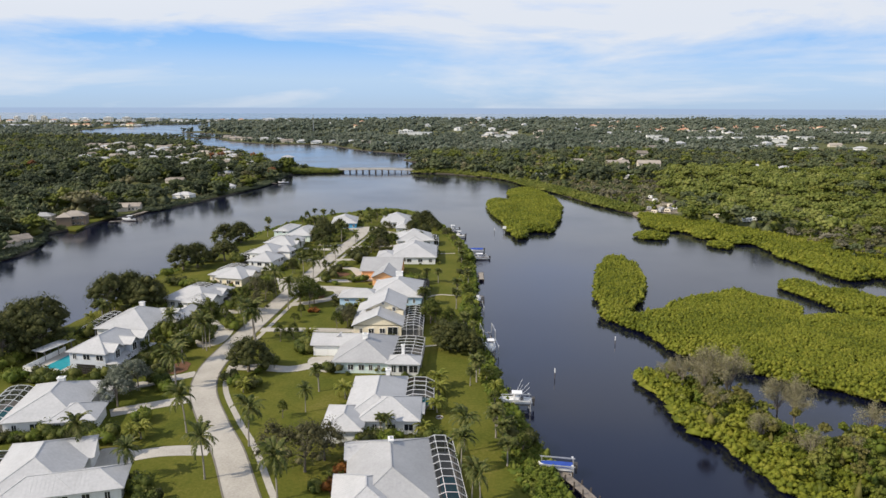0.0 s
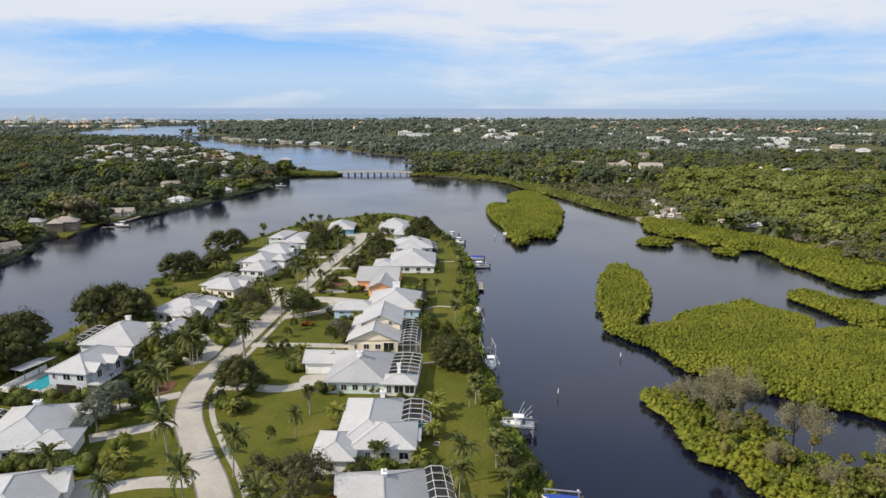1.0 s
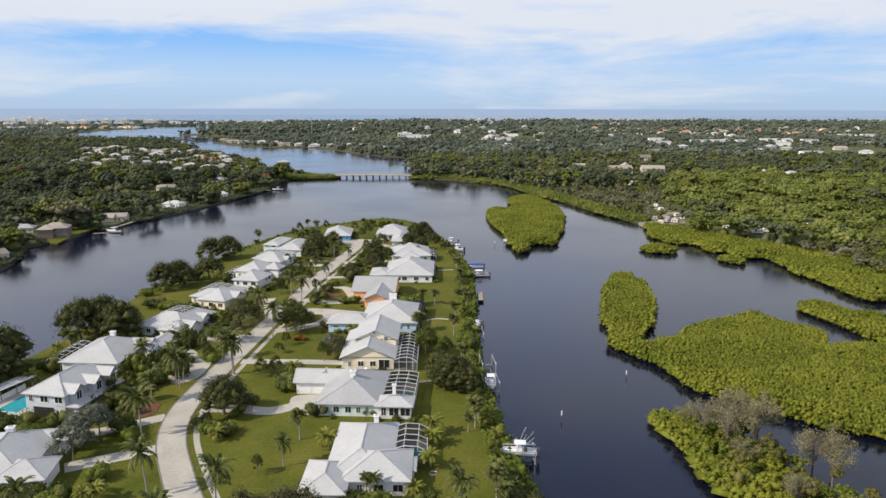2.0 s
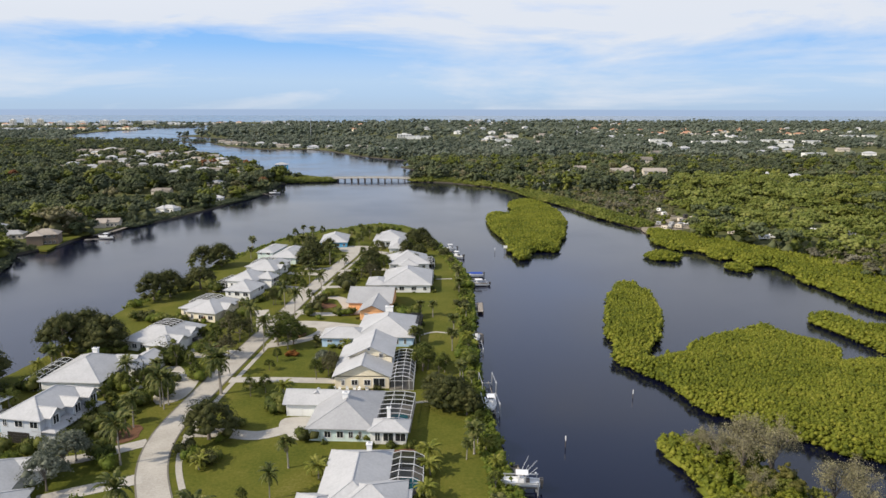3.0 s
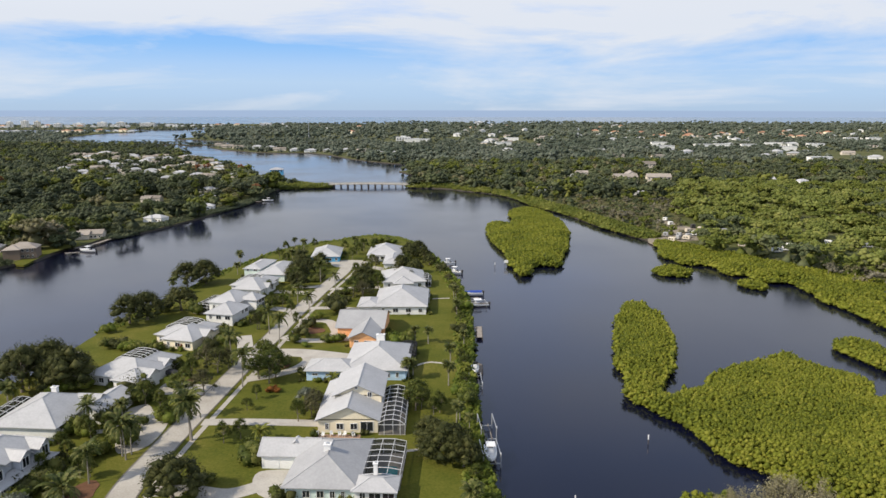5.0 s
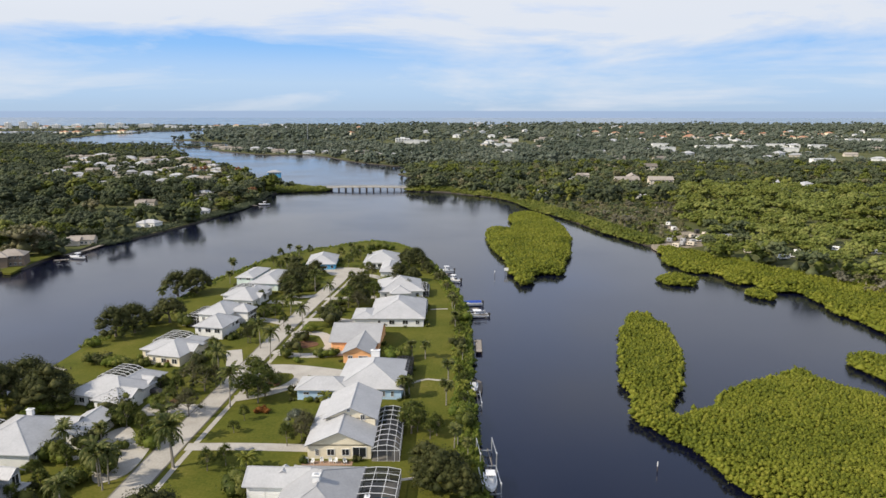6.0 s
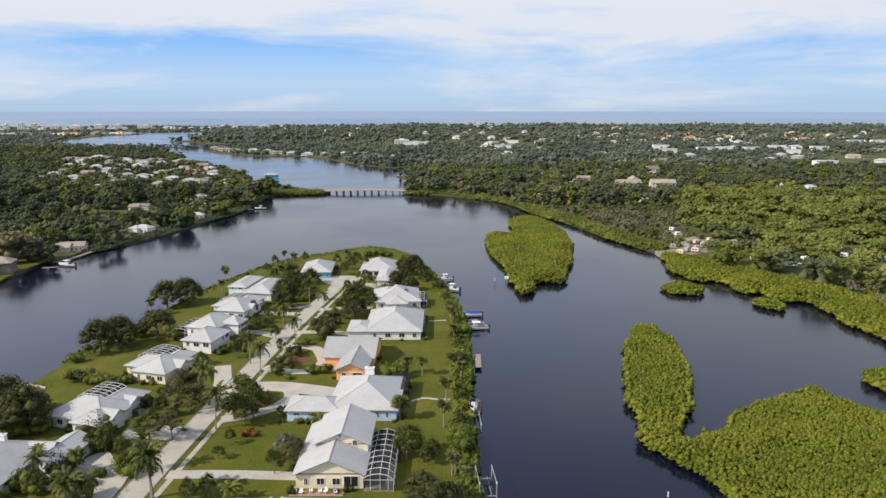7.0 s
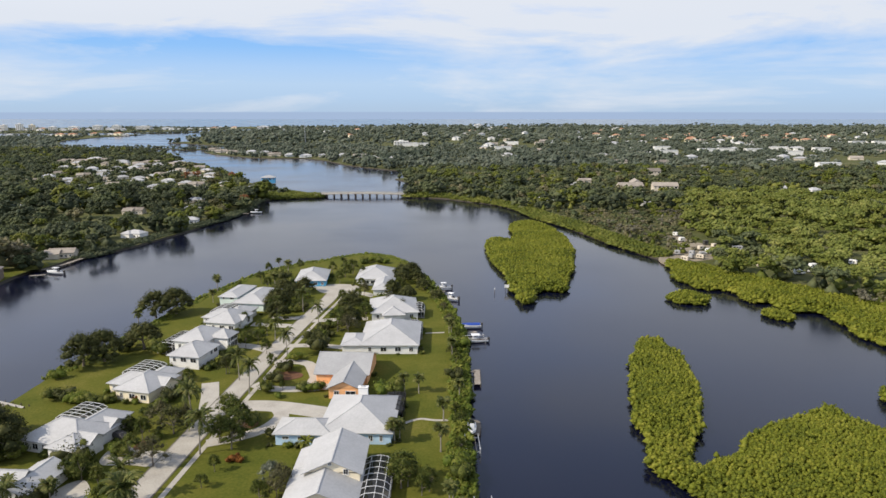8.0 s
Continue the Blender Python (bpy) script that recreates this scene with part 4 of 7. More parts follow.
    block(h, -8.6, 7, -6, 14.6)
    block(h, 0, 8, -24, -4, h=3.3)
    windows(h, -8, 0, -5.4, "S", 2.6, w=1.4)

    # the tip and the west row
    h = house_at(-50, 360, 4, "white and sea-blue house at the end of the street", 0.82)
    block(h, -8.4, 7.6, -12, 13.4, wall="wall_sea", h=3.4)
    windows(h, -7, 7, -11.4, "S", 3.2)

    h = house_at(-67, 326, -8, "pale mint two-storey house with a low white roof", 0.87)
    block(h, -11.6, -2.8, -9, 12, h=4.7, wall="wall_mint", pitch=0.3)
    block(h, -4, 10.4, -13, 12.6, wall="wall_mint", h=3.6, pitch=0.34)
    windows(h, -10.8, -3.6, -8.4, "S", 2.6, z=3.4)

    def west_house(x, y, turn, label):
        """A house told from the bay-side corner of its eaves: x along its front, y back towards the tip."""
        return pose(x, y, GROUND, 0, 0, turn), thing("house", pose(x, y, GROUND, 0, 0, turn), label, "house", "houses on the peninsula street")

    m, h = west_house(-77, 298.5, -12, "white house with a white metal hip roof and a pool cage")
    block(h, 0, 12, 0, 10.4)
    block(h, 4, 15.5, -5.4, 8.4, h=3.4, pitch=0.5)
    block(h, 5, 13.4, 4, 15.6)
    block(h, 11, 16, -1, 3.8, kind="gable_x", h=3.4, pitch=0.5)
    windows(h, 1, 5, 0.6, "S", 2.0, w=0.9)
    windows(h, 6, 15, -4.8, "S", 3.0)
    windows(h, -3, 6, 14.9, "E", 3.0)
    pool_cage(m @ pose(6.5, 14.6, 0, 0, 0, 180), 7.6, 7.4, 5, MANSARD, pool=False)

    m, h = west_house(-75.5, 268.4, -12, "white two-storey house with blue-white walls and a porch")
    block(h, 0, 11, 0, 13.4, h=4.9, pitch=0.5)
    block(h, 4.4, 14.6, -9.6, 2.5, h=4.2, pitch=0.5)
    block(h, 9, 15.6, 5, 11.6, h=5.0, pitch=0.62)
    garage_door(h, 14.0, -6.4, 4.2, "E")
    windows(h, 1, 4, 0.6, "S", 1.6, z=2.4)
    windows(h, 5.4, 13.6, -9.0, "S", 2.6, z=2.0)
    windows(h, -3, 1.6, 14.0, "E", 2.2, z=2.2, w=1.2)
    windows(h, 5.8, 11, 15.0, "E", 1.7, z=0.6, w=1.2, h=2.0)
    windows(h, 5.8, 11, 15.0, "E", 1.7, z=3.1, w=1.2, h=1.2)
    pool_cage(m @ pose(0.6, 11.6, 0, 0, 0, 180), 6.0, 11.4, 5, MANSARD, pool=False)

    m, h = west_house(-81.8, 240.0, -15, "cream house with a white metal hip roof and a pool cage")
    block(h, 0, 13, 0, 9.4, wall="wall_cream")
    block(h, 4.6, 15.4, -3.4, 9.6, wall="wall_cream", h=3.4, pitch=0.5)
    block(h, 6.4, 13.4, 4, 14.7, wall="wall_cream")
    block(h, 10.4, 16.4, 1.6, 6.6, kind="gable_x", wall="wall_cream", h=3.5, pitch=0.55)
    windows(h, 1, 5.6, 0.6, "S", 2.2, w=0.9)
    windows(h, 5.6, 14.6, -2.8, "S", 2.6, w=1.0)
    windows(h, 7, 14, 12.2, "E", 2.8)
    pool_cage(m @ pose(7, 15.0, 0, 0, 0, 180), 8.6, 7.4, 5, MANSARD)

    m, h = west_house(-86, 208.5, -16, "white house with a grey-white metal hip roof and gabled front")
    block(h, 0, 16, 0, 12.4, pitch=0.5)
    block(h, 8.4, 16.6, -1.6, 6.6, h=3.25, pitch=0.46)
    block(h, 6.4, 14.6, 4, 18.4, h=3.3, pitch=0.5)
    block(h, 12, 17.4, 1.4, 6.4, kind="gable_x", h=3.6, pitch=0.55)
    block(h, 10, 15.6, 9.4, 14.6, kind="gable_x", h=3.4, pitch=0.5)
    windows(h, 0.8, 7.6, 0.6, "S", 2.0, w=0.9)
    windows(h, 9, 15.6, -1.0, "S", 2.4, w=1.0)
    windows(h, 7.4, 17, 14.0, "E", 2.4, w=1.4)
    garage_door(h, 16.0, 0.6, 2.4, "E")
    pool_cage(m @ pose(7, 18.2, 0, 0, 0, 180), 8.0, 7.4, 5, MANSARD)

    h = house_at(-83.4, 185.5, -4, "white house with a tall white metal hip roof")
    block(h, -7.6, 7.4, -8.6, 9.2, h=3.4, pitch=0.44)
    block(h, 4, 9.6, 2, 9, h=3.4, kind="gable_x", pitch=0.5)
    chimney(h, -0.4, 4, 5.8, 7.0, 1.2, 0.9)
    windows(h, -8, 8, 7.6, "E", 3.0)
    pool_cage(pose(-83.4, 185.5, GROUND, 0, 0, -4) @ pose(-7, 6, 0, 0, 0, 180), 5.0, 13, 5, DOME, pool=False)
    h = house_at(-73.4, 191, -8, "white detached garage with a gabled roof")
    block(h, -3.6, 3.8, -6.2, 6.2, kind="gable_y", pitch=0.42, h=3.0)
    garage_door(h, 3.2, 0, 4.6, "E")

    h = house_at(-79.3, 160.2, -10, "grey two-storey house with steep white gables")
    block(h, -5.6, 4.6, -8, 8.4, h=5.4, wall="wall_grey", pitch=0.5)
    block(h, 0, 5.8, -6.6, -2.6, h=5.5, kind="gable_x", wall="wall_grey", pitch=0.7)
    block(h, 0, 6.4, -0.8, 2.8, h=5.5, kind="gable_x", wall="wall_grey", pitch=0.7)
    block(h, 0, 6.4, 4.0, 7.8, h=5.5, kind="gable_x", wall="wall_grey", pitch=0.7)
    block(h, 2, 7.2, -7.4, 8, h=3.2, wall="wall_grey", pitch=0.3)
    garage_door(h, -1, -7.4, 4.8, "S", "bronze")
    for y in (-4.6, 1.0, 5.9):
        window(h, 5.9 if y > 0 else 5.3, y, 3.4, 1.5, 1.7, "E")
    windows(h, -6.6, 7, 6.6, "E", 2.6, z=0.6, w=1.4, h=1.7)
    windows(h, -5, 4, -7.4, "S", 3.0, z=3.4)

    h = house_at(-76, 132, 10, "white house with a bright metal hip roof and wings")
    block(h, -8, 6, -9.6, 9.6, h=3.2)
    block(h, 0, 9.4, -10.4, -1.6, h=3.0, kind="hip")
    block(h, -1, 8.4, 4, 9.4, h=3.2, kind="gable_x")
    chimney(h, -1.0, 4, 5.2, 6.3, 1.3, 1.0)
    windows(h, -7, 0, -9.0, "S", 3.0)
    windows(h, 0.8, 8.6, -9.8, "S", 3.0)
    pool_cage(pose(-76, 132, GROUND, 0, 0, 10) @ pose(-7.6, 8, 0, 0, 0, 180), 6, 15, 6, DOME)

    h = house_at(-64, 106, 15, "white house with a wide ribbed metal roof and a pool")
    block(h, -8.4, 5.4, -9.6, 9.8, h=3.2)
    block(h, -6, 12.6, -10.2, -2, h=3.0, kind="hip")
    block(h, -1, 6.2, 1, 8.6, kind="gable_x", h=3.2)
    windows(h, -5, 12, -9.6, "S", 3.2)
    pool_cage(pose(-64, 106, GROUND, 0, 0, 15) @ pose(-8, 7, 0, 0, 0, 180), 7, 14, 5, FLAT)


houses()

# the pool terrace, carport and hedge of the grey house
def terrace():
    t = thing("pool_terrace", pose(-89.8, 161.6, GROUND, 0, 0, -10), "open turquoise pool in a pale paved terrace", "swimming pool")
    bm = bmesh.new()
    box(bm, -6, 3.6, -7.5, 7.5, -0.2, 0.1)
    part("paving", bm, M["drive"], t)
    bm = bmesh.new()
    box(bm, -3.2, 2.0, -5.2, 5.4, 0.0, 0.115)
    part("pool_water", bm, M["pool"], t, "turquoise pool water")
    for k in range(9):
        bm = bmesh.new()
        box(bm, -6, -5.85, -7.5 + k * 1.6, -7.5 + k * 1.6 + 1.5, 0.1, 1.3)
        part("fence_panel", bm, M["trim"], t)
        bm = bmesh.new()
        box(bm, -6 + k * 1.05, -6 + k * 1.05 + 0.98, -7.5, -7.35, 0.1, 1.3)
        part("fence_panel", bm, M["trim"], t)
    c = thing("carport", pose(-95.6, 166.4, GROUND, 0, 0, -18), "low white-roofed open shelter beside the pool", "shelter")
    for x in (-1.3, 1.3):
        for y in (-4, 0, 4):
            bm = bmesh.new()
            bar(bm, (x, y, -0.1), (x, y, 2.6), 0.14)
            part("post", bm, M["timber"], c)
    bm = bmesh.new()
    box(bm, -1.8, 1.8, -5, 5, 2.6, 2.72)
    part("roof", bm, M["roof_white"], c)
    bm = bmesh.new()
    for k in range(12):
        box(bm, -1.8, 1.8, -5 + k * 0.87, -4.95 + k * 0.87, 2.72, 2.75)
    part("seams", bm, M["roof_white"], c)


terrace()


def parked_car(m, paint, label):
    """A parked saloon or van: y is forward."""
    car = thing("car", m, label, "car", "parked cars")
    prof = [(-2.2, 0.5), (-2.2, 0.95), (-1.9, 1.05), (-1.3, 1.5), (0.5, 1.52), (1.2, 1.05), (2.1, 0.88), (2.25, 0.5)]
    bm = bmesh.new()
    sides = []
    for x, k in ((-0.9, 1), (0.9, 1)):
        sides.append([bm.verts.new((x * (0.82 if z > 1.2 else 1.0), y, z)) for y, z in prof])
    bm.faces.new(sides[0])
    bm.faces.new(sides[1][::-1])
    for k in range(len(prof)):
        j = (k + 1) % len(prof)
        bm.faces.new((sides[0][j], sides[0][k], sides[1][k], sides[1][j]))
    part("body", bm, paint, car)
    bm = bmesh.new()
    for x in (-0.8, 0.8):
        for y in (-1.35, 1.35):
            tube(bm, [(x - 0.1, y, 0.33), (x + 0.1, y, 0.33)], [0.33, 0.33], 10)
    part("wheels", bm, M["vinyl"], car)
    bm = bmesh.new()
    box(bm, -0.7, 0.7, 0.52, 1.12, 1.1, 1.46, pose(0, 0.02, 0.03))
    part("windscreen", bm, M["glass"], car)


parked_car(pose(-67.4, 214.5, GROUND + 0.08, 0, 0, 70), M["vinyl"], "dark parked car before a garage")
ring = thing("tree_ring", pose(-0.6, 131.5, GROUND), "white ring of edging stones on the lawn", "planter ring")
bm = bmesh.new()
bmesh.ops.create_cone(bm, segments=20, radius1=0.75, radius2=0.7, depth=0.3, cap_ends=False)
bmesh.ops.create_cone(bm, segments=20, radius1=0.45, radius2=0.45, depth=0.3, cap_ends=False)
part("edging", bm, M["trim"], ring)
bm = bmesh.new()
bmesh.ops.create_circle(bm, cap_ends=True, segments=20, radius=0.6, matrix=pose(0, 0, 0.08))
part("soil", bm, M["mulch"], ring)

# ---- street, drives and paths ----
ROAD = spline([(22, -230), (16, -120), (6, -20), (-2, 40), (-14, 66), (-25, 88), (-31.6, 102), (-38.2, 117), (-44.4, 128.5), (-51.6, 144), (-54.4, 158), (-54.0, 175), (-52.3, 200), (-50.8, 220), (-48.7, 245), (-46.4, 273), (-42.8, 305), (-39.5, 330), (-38.5, 345)], step=2.5)
TOP = GROUND + 0.05
ribbon("road", ROAD, 5.2, TOP, M["concrete"], "pale worn concrete street without markings", "road")
RING = np.array([(-38.5 + (8.5 + math.sin(3 * a)) * math.cos(a), 348 + (8.5 + math.cos(2 * a)) * math.sin(a)) for a in np.linspace(0, 2 * math.pi, 33)[:-1]])
sheet("road_end", RING, TOP + 0.004, GROUND - 0.2, M["concrete"], "round turning place at the street's end", "road")


def beside(line, off):
    d = np.gradient(line, axis=0)
    d /= np.linalg.norm(d, axis=1)[:, None]
    return line + np.stack([d[:, 1], -d[:, 0]], 1) * off


ribbon("pavement", beside(ROAD, 4.6)[130:-4], 1.15, TOP - 0.012, M["concrete"], "narrow concrete footpath along the street", "footpath")
for off in (2.72, -2.72):
    ribbon("kerb", beside(ROAD, off)[:-3], 0.3, TOP + 0.03, M["kerb_dark"], "low dark concrete kerb edging the street", "kerb")


PAVED = [ROAD]


def drive(points, width, z=0.0, mat="drive"):
    PAVED.append(spline(points, step=1.5))
    ribbon("driveway", spline(points, step=1.5), width, TOP + 0.02 + z, M[mat], "pale concrete driveway from the street to a house", "driveway")


def apron(points, z=0.004, mat="drive", label="pale concrete forecourt before a garage"):
    PAVED.append(spline(points, closed=True, step=1.5))
    sheet("forecourt", spline(points, closed=True, step=1.5), TOP + 0.02 + z, GROUND - 0.1, M[mat], label, "driveway")


drive([(-50.6, 158.5), (-43, 158.6), (-36, 157.4), (-31, 160), (-28, 163)], 3.8)
apron([(-32, 165.4), (-31.5, 159), (-27, 155.5), (-24, 158), (-23.6, 165.4)])
drive([(-50, 187), (-40, 187.2), (-30, 186.8), (-23, 186.4)], 3.2)
drive([(-46, 232), (-38, 232), (-30, 230), (-22.4, 227.5)], 6.2)
drive([(-36, 231), (-33.8, 226), (-36, 219.5), (-41, 215), (-47, 212)], 3.6, 0.004)
drive([(-44, 263), (-39, 263.2), (-34, 261.5), (-31.5, 256), (-29.6, 250)], 3.4)
drive([(-45.6, 246), (-40, 243), (-33, 242.6), (-27.5, 243.6)], 3.6, 0.004)
apron([(-31, 252), (-31, 243.5), (-24.8, 242.5), (-24.6, 246)], 0.008)
drive([(-43.5, 277), (-34, 277.5), (-25.8, 275.5)], 3.2)
drive([(-41, 303), (-31, 305), (-21.5, 306)], 3.4)
drive([(-33, 340), (-28, 341), (-22, 336)], 4.0)
drive([(-44, 352), (-50, 352.5)], 5.0)
drive([(-41.6, 117.5), (-50, 117), (-57.5, 113.8)], 3.8)
apron([(-55, 117.2), (-61, 117.8), (-60, 111), (-54.5, 110.6)])
drive([(-52, 140.6), (-60, 136.6), (-66.6, 133)], 3.8)
drive([(-56.6, 154.4), (-62, 150.8), (-68, 147.2), (-75, 147)], 3.4)
apron([(-57.5, 187), (-57.4, 176), (-62, 172.6), (-66, 180), (-69, 186), (-69.4, 193), (-66, 196.4), (-61, 190)])
drive([(-66, 185), (-71, 182), (-75.4, 183.4)], 1.8, 0.008)
apron([(-54.2, 208), (-54.8, 202), (-60, 202.6), (-65.6, 202.5), (-67, 207), (-65.6, 211.5), (-60, 208.8)])
drive([(-49.6, 225), (-52.6, 230.5), (-54.6, 238), (-57.4, 247)], 4.4)
drive([(-48, 273), (-53, 276), (-60, 278)], 4.0)
drive([(-45, 297), (-52, 298.3), (-60, 299.5)], 4.0)
drive([(-42.6, 310), (-47, 306.5), (-55, 307)], 3.2)
for pts in ([(-5.4, 221), (-3, 223.4), (-0.5, 224.6), (2.8, 223.8), (7.5, 224)], [(-4.6, 173.8), (-1.4, 174.6)], [(-2, 289.6), (5, 290.4)], [(-110, 236), (-104, 233.6), (-98, 231)]):
    ribbon("path", spline(pts, step=1), 0.9, TOP + 0.01, M["drive"], "narrow pale garden path over the lawn", "garden path")
for x, y, a, b in ((-17, 107, 2.0, 4.5), (-61, 211, 1.2, 2), (-7, 151.2, 3.5, 0.7), (-40.5, 222.5, 2.4, 3.4), (-38, 252, 4.2, 3.2), (-62, 158, 2.4, 4)):
    bed = np.array([(x + a * math.cos(t), y + b * math.sin(t)) for t in np.linspace(0, 2 * math.pi, 20)[:-1]])
    bed = bed + np.stack([wobble(bed, 1.0, int(y)), wobble(bed, 1.0, int(y) + 1)], 1) * 0.3
    sheet("flower_bed", bed, TOP + 0.03, GROUND - 0.1, M["mulch"], "brown mulched planting bed in the lawn", "flower bed")


# ---- garden trees, each built once and then set out ----
def crown_cloud(lobes, per, size, rng, shrink=0.74):
    """Leaf sprays over a group of lobes (centre, radius), with darker lumps inside."""
    c = np.array([q[0] for q in lobes], float)
    r = np.array([q[1] for q in lobes], float)
    k = np.repeat(np.arange(len(lobes)), per)
    d = rng.normal(0, 1, (len(k), 3))
    d /= np.linalg.norm(d, axis=1)[:, None]
    keep = d[:, 2] > -0.55
    k, d = k[keep], d[keep]
    pts = c[k] + d * (r[k] * rng.uniform(0.78, 1.2, len(k)))[:, None]
    return [leaves(pts, d, size, rng, 0.7), clumps(c, np.stack([r, r, r * 0.9], 1) * shrink, rng, BALL1 if len(lobes) < 10 else OCTA, 0.35)]


def mesh_part(name, pairs, mat, parent, label=""):
    me = mesh_of(name, *joined(pairs))
    me.materials.append(M[mat])
    ob = new(name, me)
    ob.parent = parent
    if label:
        tagged(ob, label)
    return ob


def broad_tree(seed, height, spread, lobes, leaf_mat, label, name="tree", size=0.34, per=110, trunk=0.22, low=0.35, shrink=0.74):
    rng = np.random.default_rng(seed)
    t = thing(name, pose(0, 0, -500), label, "tree", "garden trees")
    top = height
    group = []
    for k in range(lobes):
        a, u = rng.uniform(0, 2 * np.pi), math.sqrt(rng.uniform(0.02, 1))
        r = spread * rng.uniform(0.17, 0.34)
        z = top * (low + (1 - low) * (1 - 0.62 * u * u)) - r + rng.normal(0, 0.05) * top
        group.append(((math.cos(a) * u * spread * 0.78, math.sin(a) * u * spread * 0.78, max(z, top * low)), r))
    bm = bmesh.new()
    fork = Vector((rng.normal(0, 0.1), rng.normal(0, 0.1), height * 0.3))
    tube(bm, [(0, 0, -0.2), (0.03, 0.02, height * 0.12), fork], [trunk * 1.5, trunk, trunk * 0.85], 8)
    for c, r in group[:9]:
        mid = fork.lerp(Vector(c), 0.5) + Vector((0, 0, 0.3))
        tube(bm, [fork, mid, Vector(c)], [trunk * 0.6, trunk * 0.36, 0.04], 5)
    part("trunk", bm, M["bark"], t)
    mesh_part("crown", crown_cloud(group, per, size, rng, shrink), leaf_mat, t)
    return t


def frond(rng, start, heading, length, droop, width, rise):
    """A palm frond: a bent rib with two ragged rows of leaflets."""
    n = 7
    p, d = [], np.array([math.cos(heading), math.sin(heading), 0.0])
    pos, ang = np.array(start, float), rise
    for k in range(n + 1):
        p.append(pos.copy())
        pos = pos + (d * math.cos(ang) + np.array([0, 0, math.sin(ang)])) * length / n
        ang -= droop / n * (0.5 + k / n)
    side = np.array([-d[1], d[0], 0])
    vs, fs = [], []
    for k in range(n):
        w = width * math.sin(math.pi * min(0.12 + 0.8 * (k + 0.5) / n, 1.0)) * rng.uniform(0.8, 1.15)
        for s in (-1, 1):
            i = len(vs)
            tip = (p[k] + p[k + 1]) / 2 + side * s * w + (p[k + 1] - p[k]) * 1.0 - np.array([0, 0, 0.35 * w])
            tip2 = tip - (p[k + 1] - p[k]) * 0.75 - np.array([0, 0, 0.08 * w])
            vs += [p[k], p[k + 1], tip, tip2]
            fs += [(i, i + 1, i + 2), (i, i + 2, i + 3)]
    return np.array(vs), np.array(fs)


def palm(seed, height, length, count, leaf_mat, label, name="palm", width=0.62, bend=0.4, radius=0.17, droop=1.9, skirt=0):
    rng = np.random.default_rng(seed)
    t = thing(name, pose(0, 0, -500), label, "palm", "garden palms")
    bm = bmesh.new()
    a = rng.uniform(0, 6.3)
    pts = [(math.cos(a) * bend * s * s, math.sin(a) * bend * s * s, -0.2 + (height + 0.2) * s) for s in np.linspace(0, 1, 7)]
    tube(bm, pts, [radius * 1.5, radius * 1.1, radius, radius * 0.95, radius * 0.9, radius * 0.85, radius * 0.6], 8)
    part("trunk", bm, M["palm_bark"], t)
    pairs = []
    for k in range(count):
        rise = rng.uniform(-0.5, 1.25) if k % 3 else rng.uniform(0.6, 1.4)
        pairs.append(frond(rng, pts[-1], k * 2.4 + rng.uniform(-0.3, 0.3), length * rng.uniform(0.8, 1.1), droop * rng.uniform(0.75, 1.2), width * rng.uniform(0.85, 1.15), rise))
    mesh_part("crown", pairs, leaf_mat, t)
    if skirt:
        pairs = [frond(rng, (pts[-1][0], pts[-1][1], pts[-1][2] - 0.2), rng.uniform(0, 6.3), length * 0.7, 0.8, width * 0.7, -1.1) for _ in range(skirt)]
        mesh_part("skirt", pairs, "bare_twig", t, "dry hanging fronds")
    return t


def bush(seed, r, height, leaf_mat, label, name="bush", size=0.13, lobes=6, per=80):
    rng = np.random.default_rng(seed)
    group = [((rng.normal(0, 0.36) * r, rng.normal(0, 0.36) * r, height * rng.uniform(0.36, 0.66)), r * rng.uniform(0.45, 0.68)) for _ in range(lobes)]
    pairs = crown_cloud(group, per, size, rng, 0.84)
    foot = np.array([(0.0, 0.0, height * 0.25)])
    pairs.append(clumps(foot, np.array([(r * 0.6, r * 0.6, height * 0.4)]), rng, OCTA, 0.1))
    me = mesh_of(name, *joined(pairs))
    me.materials.append(M[leaf_mat])
    ob = new(name, me)
    ob.matrix_world = pose(0, 0, -500)
    return tagged(ob, label, "bush", "garden bushes")


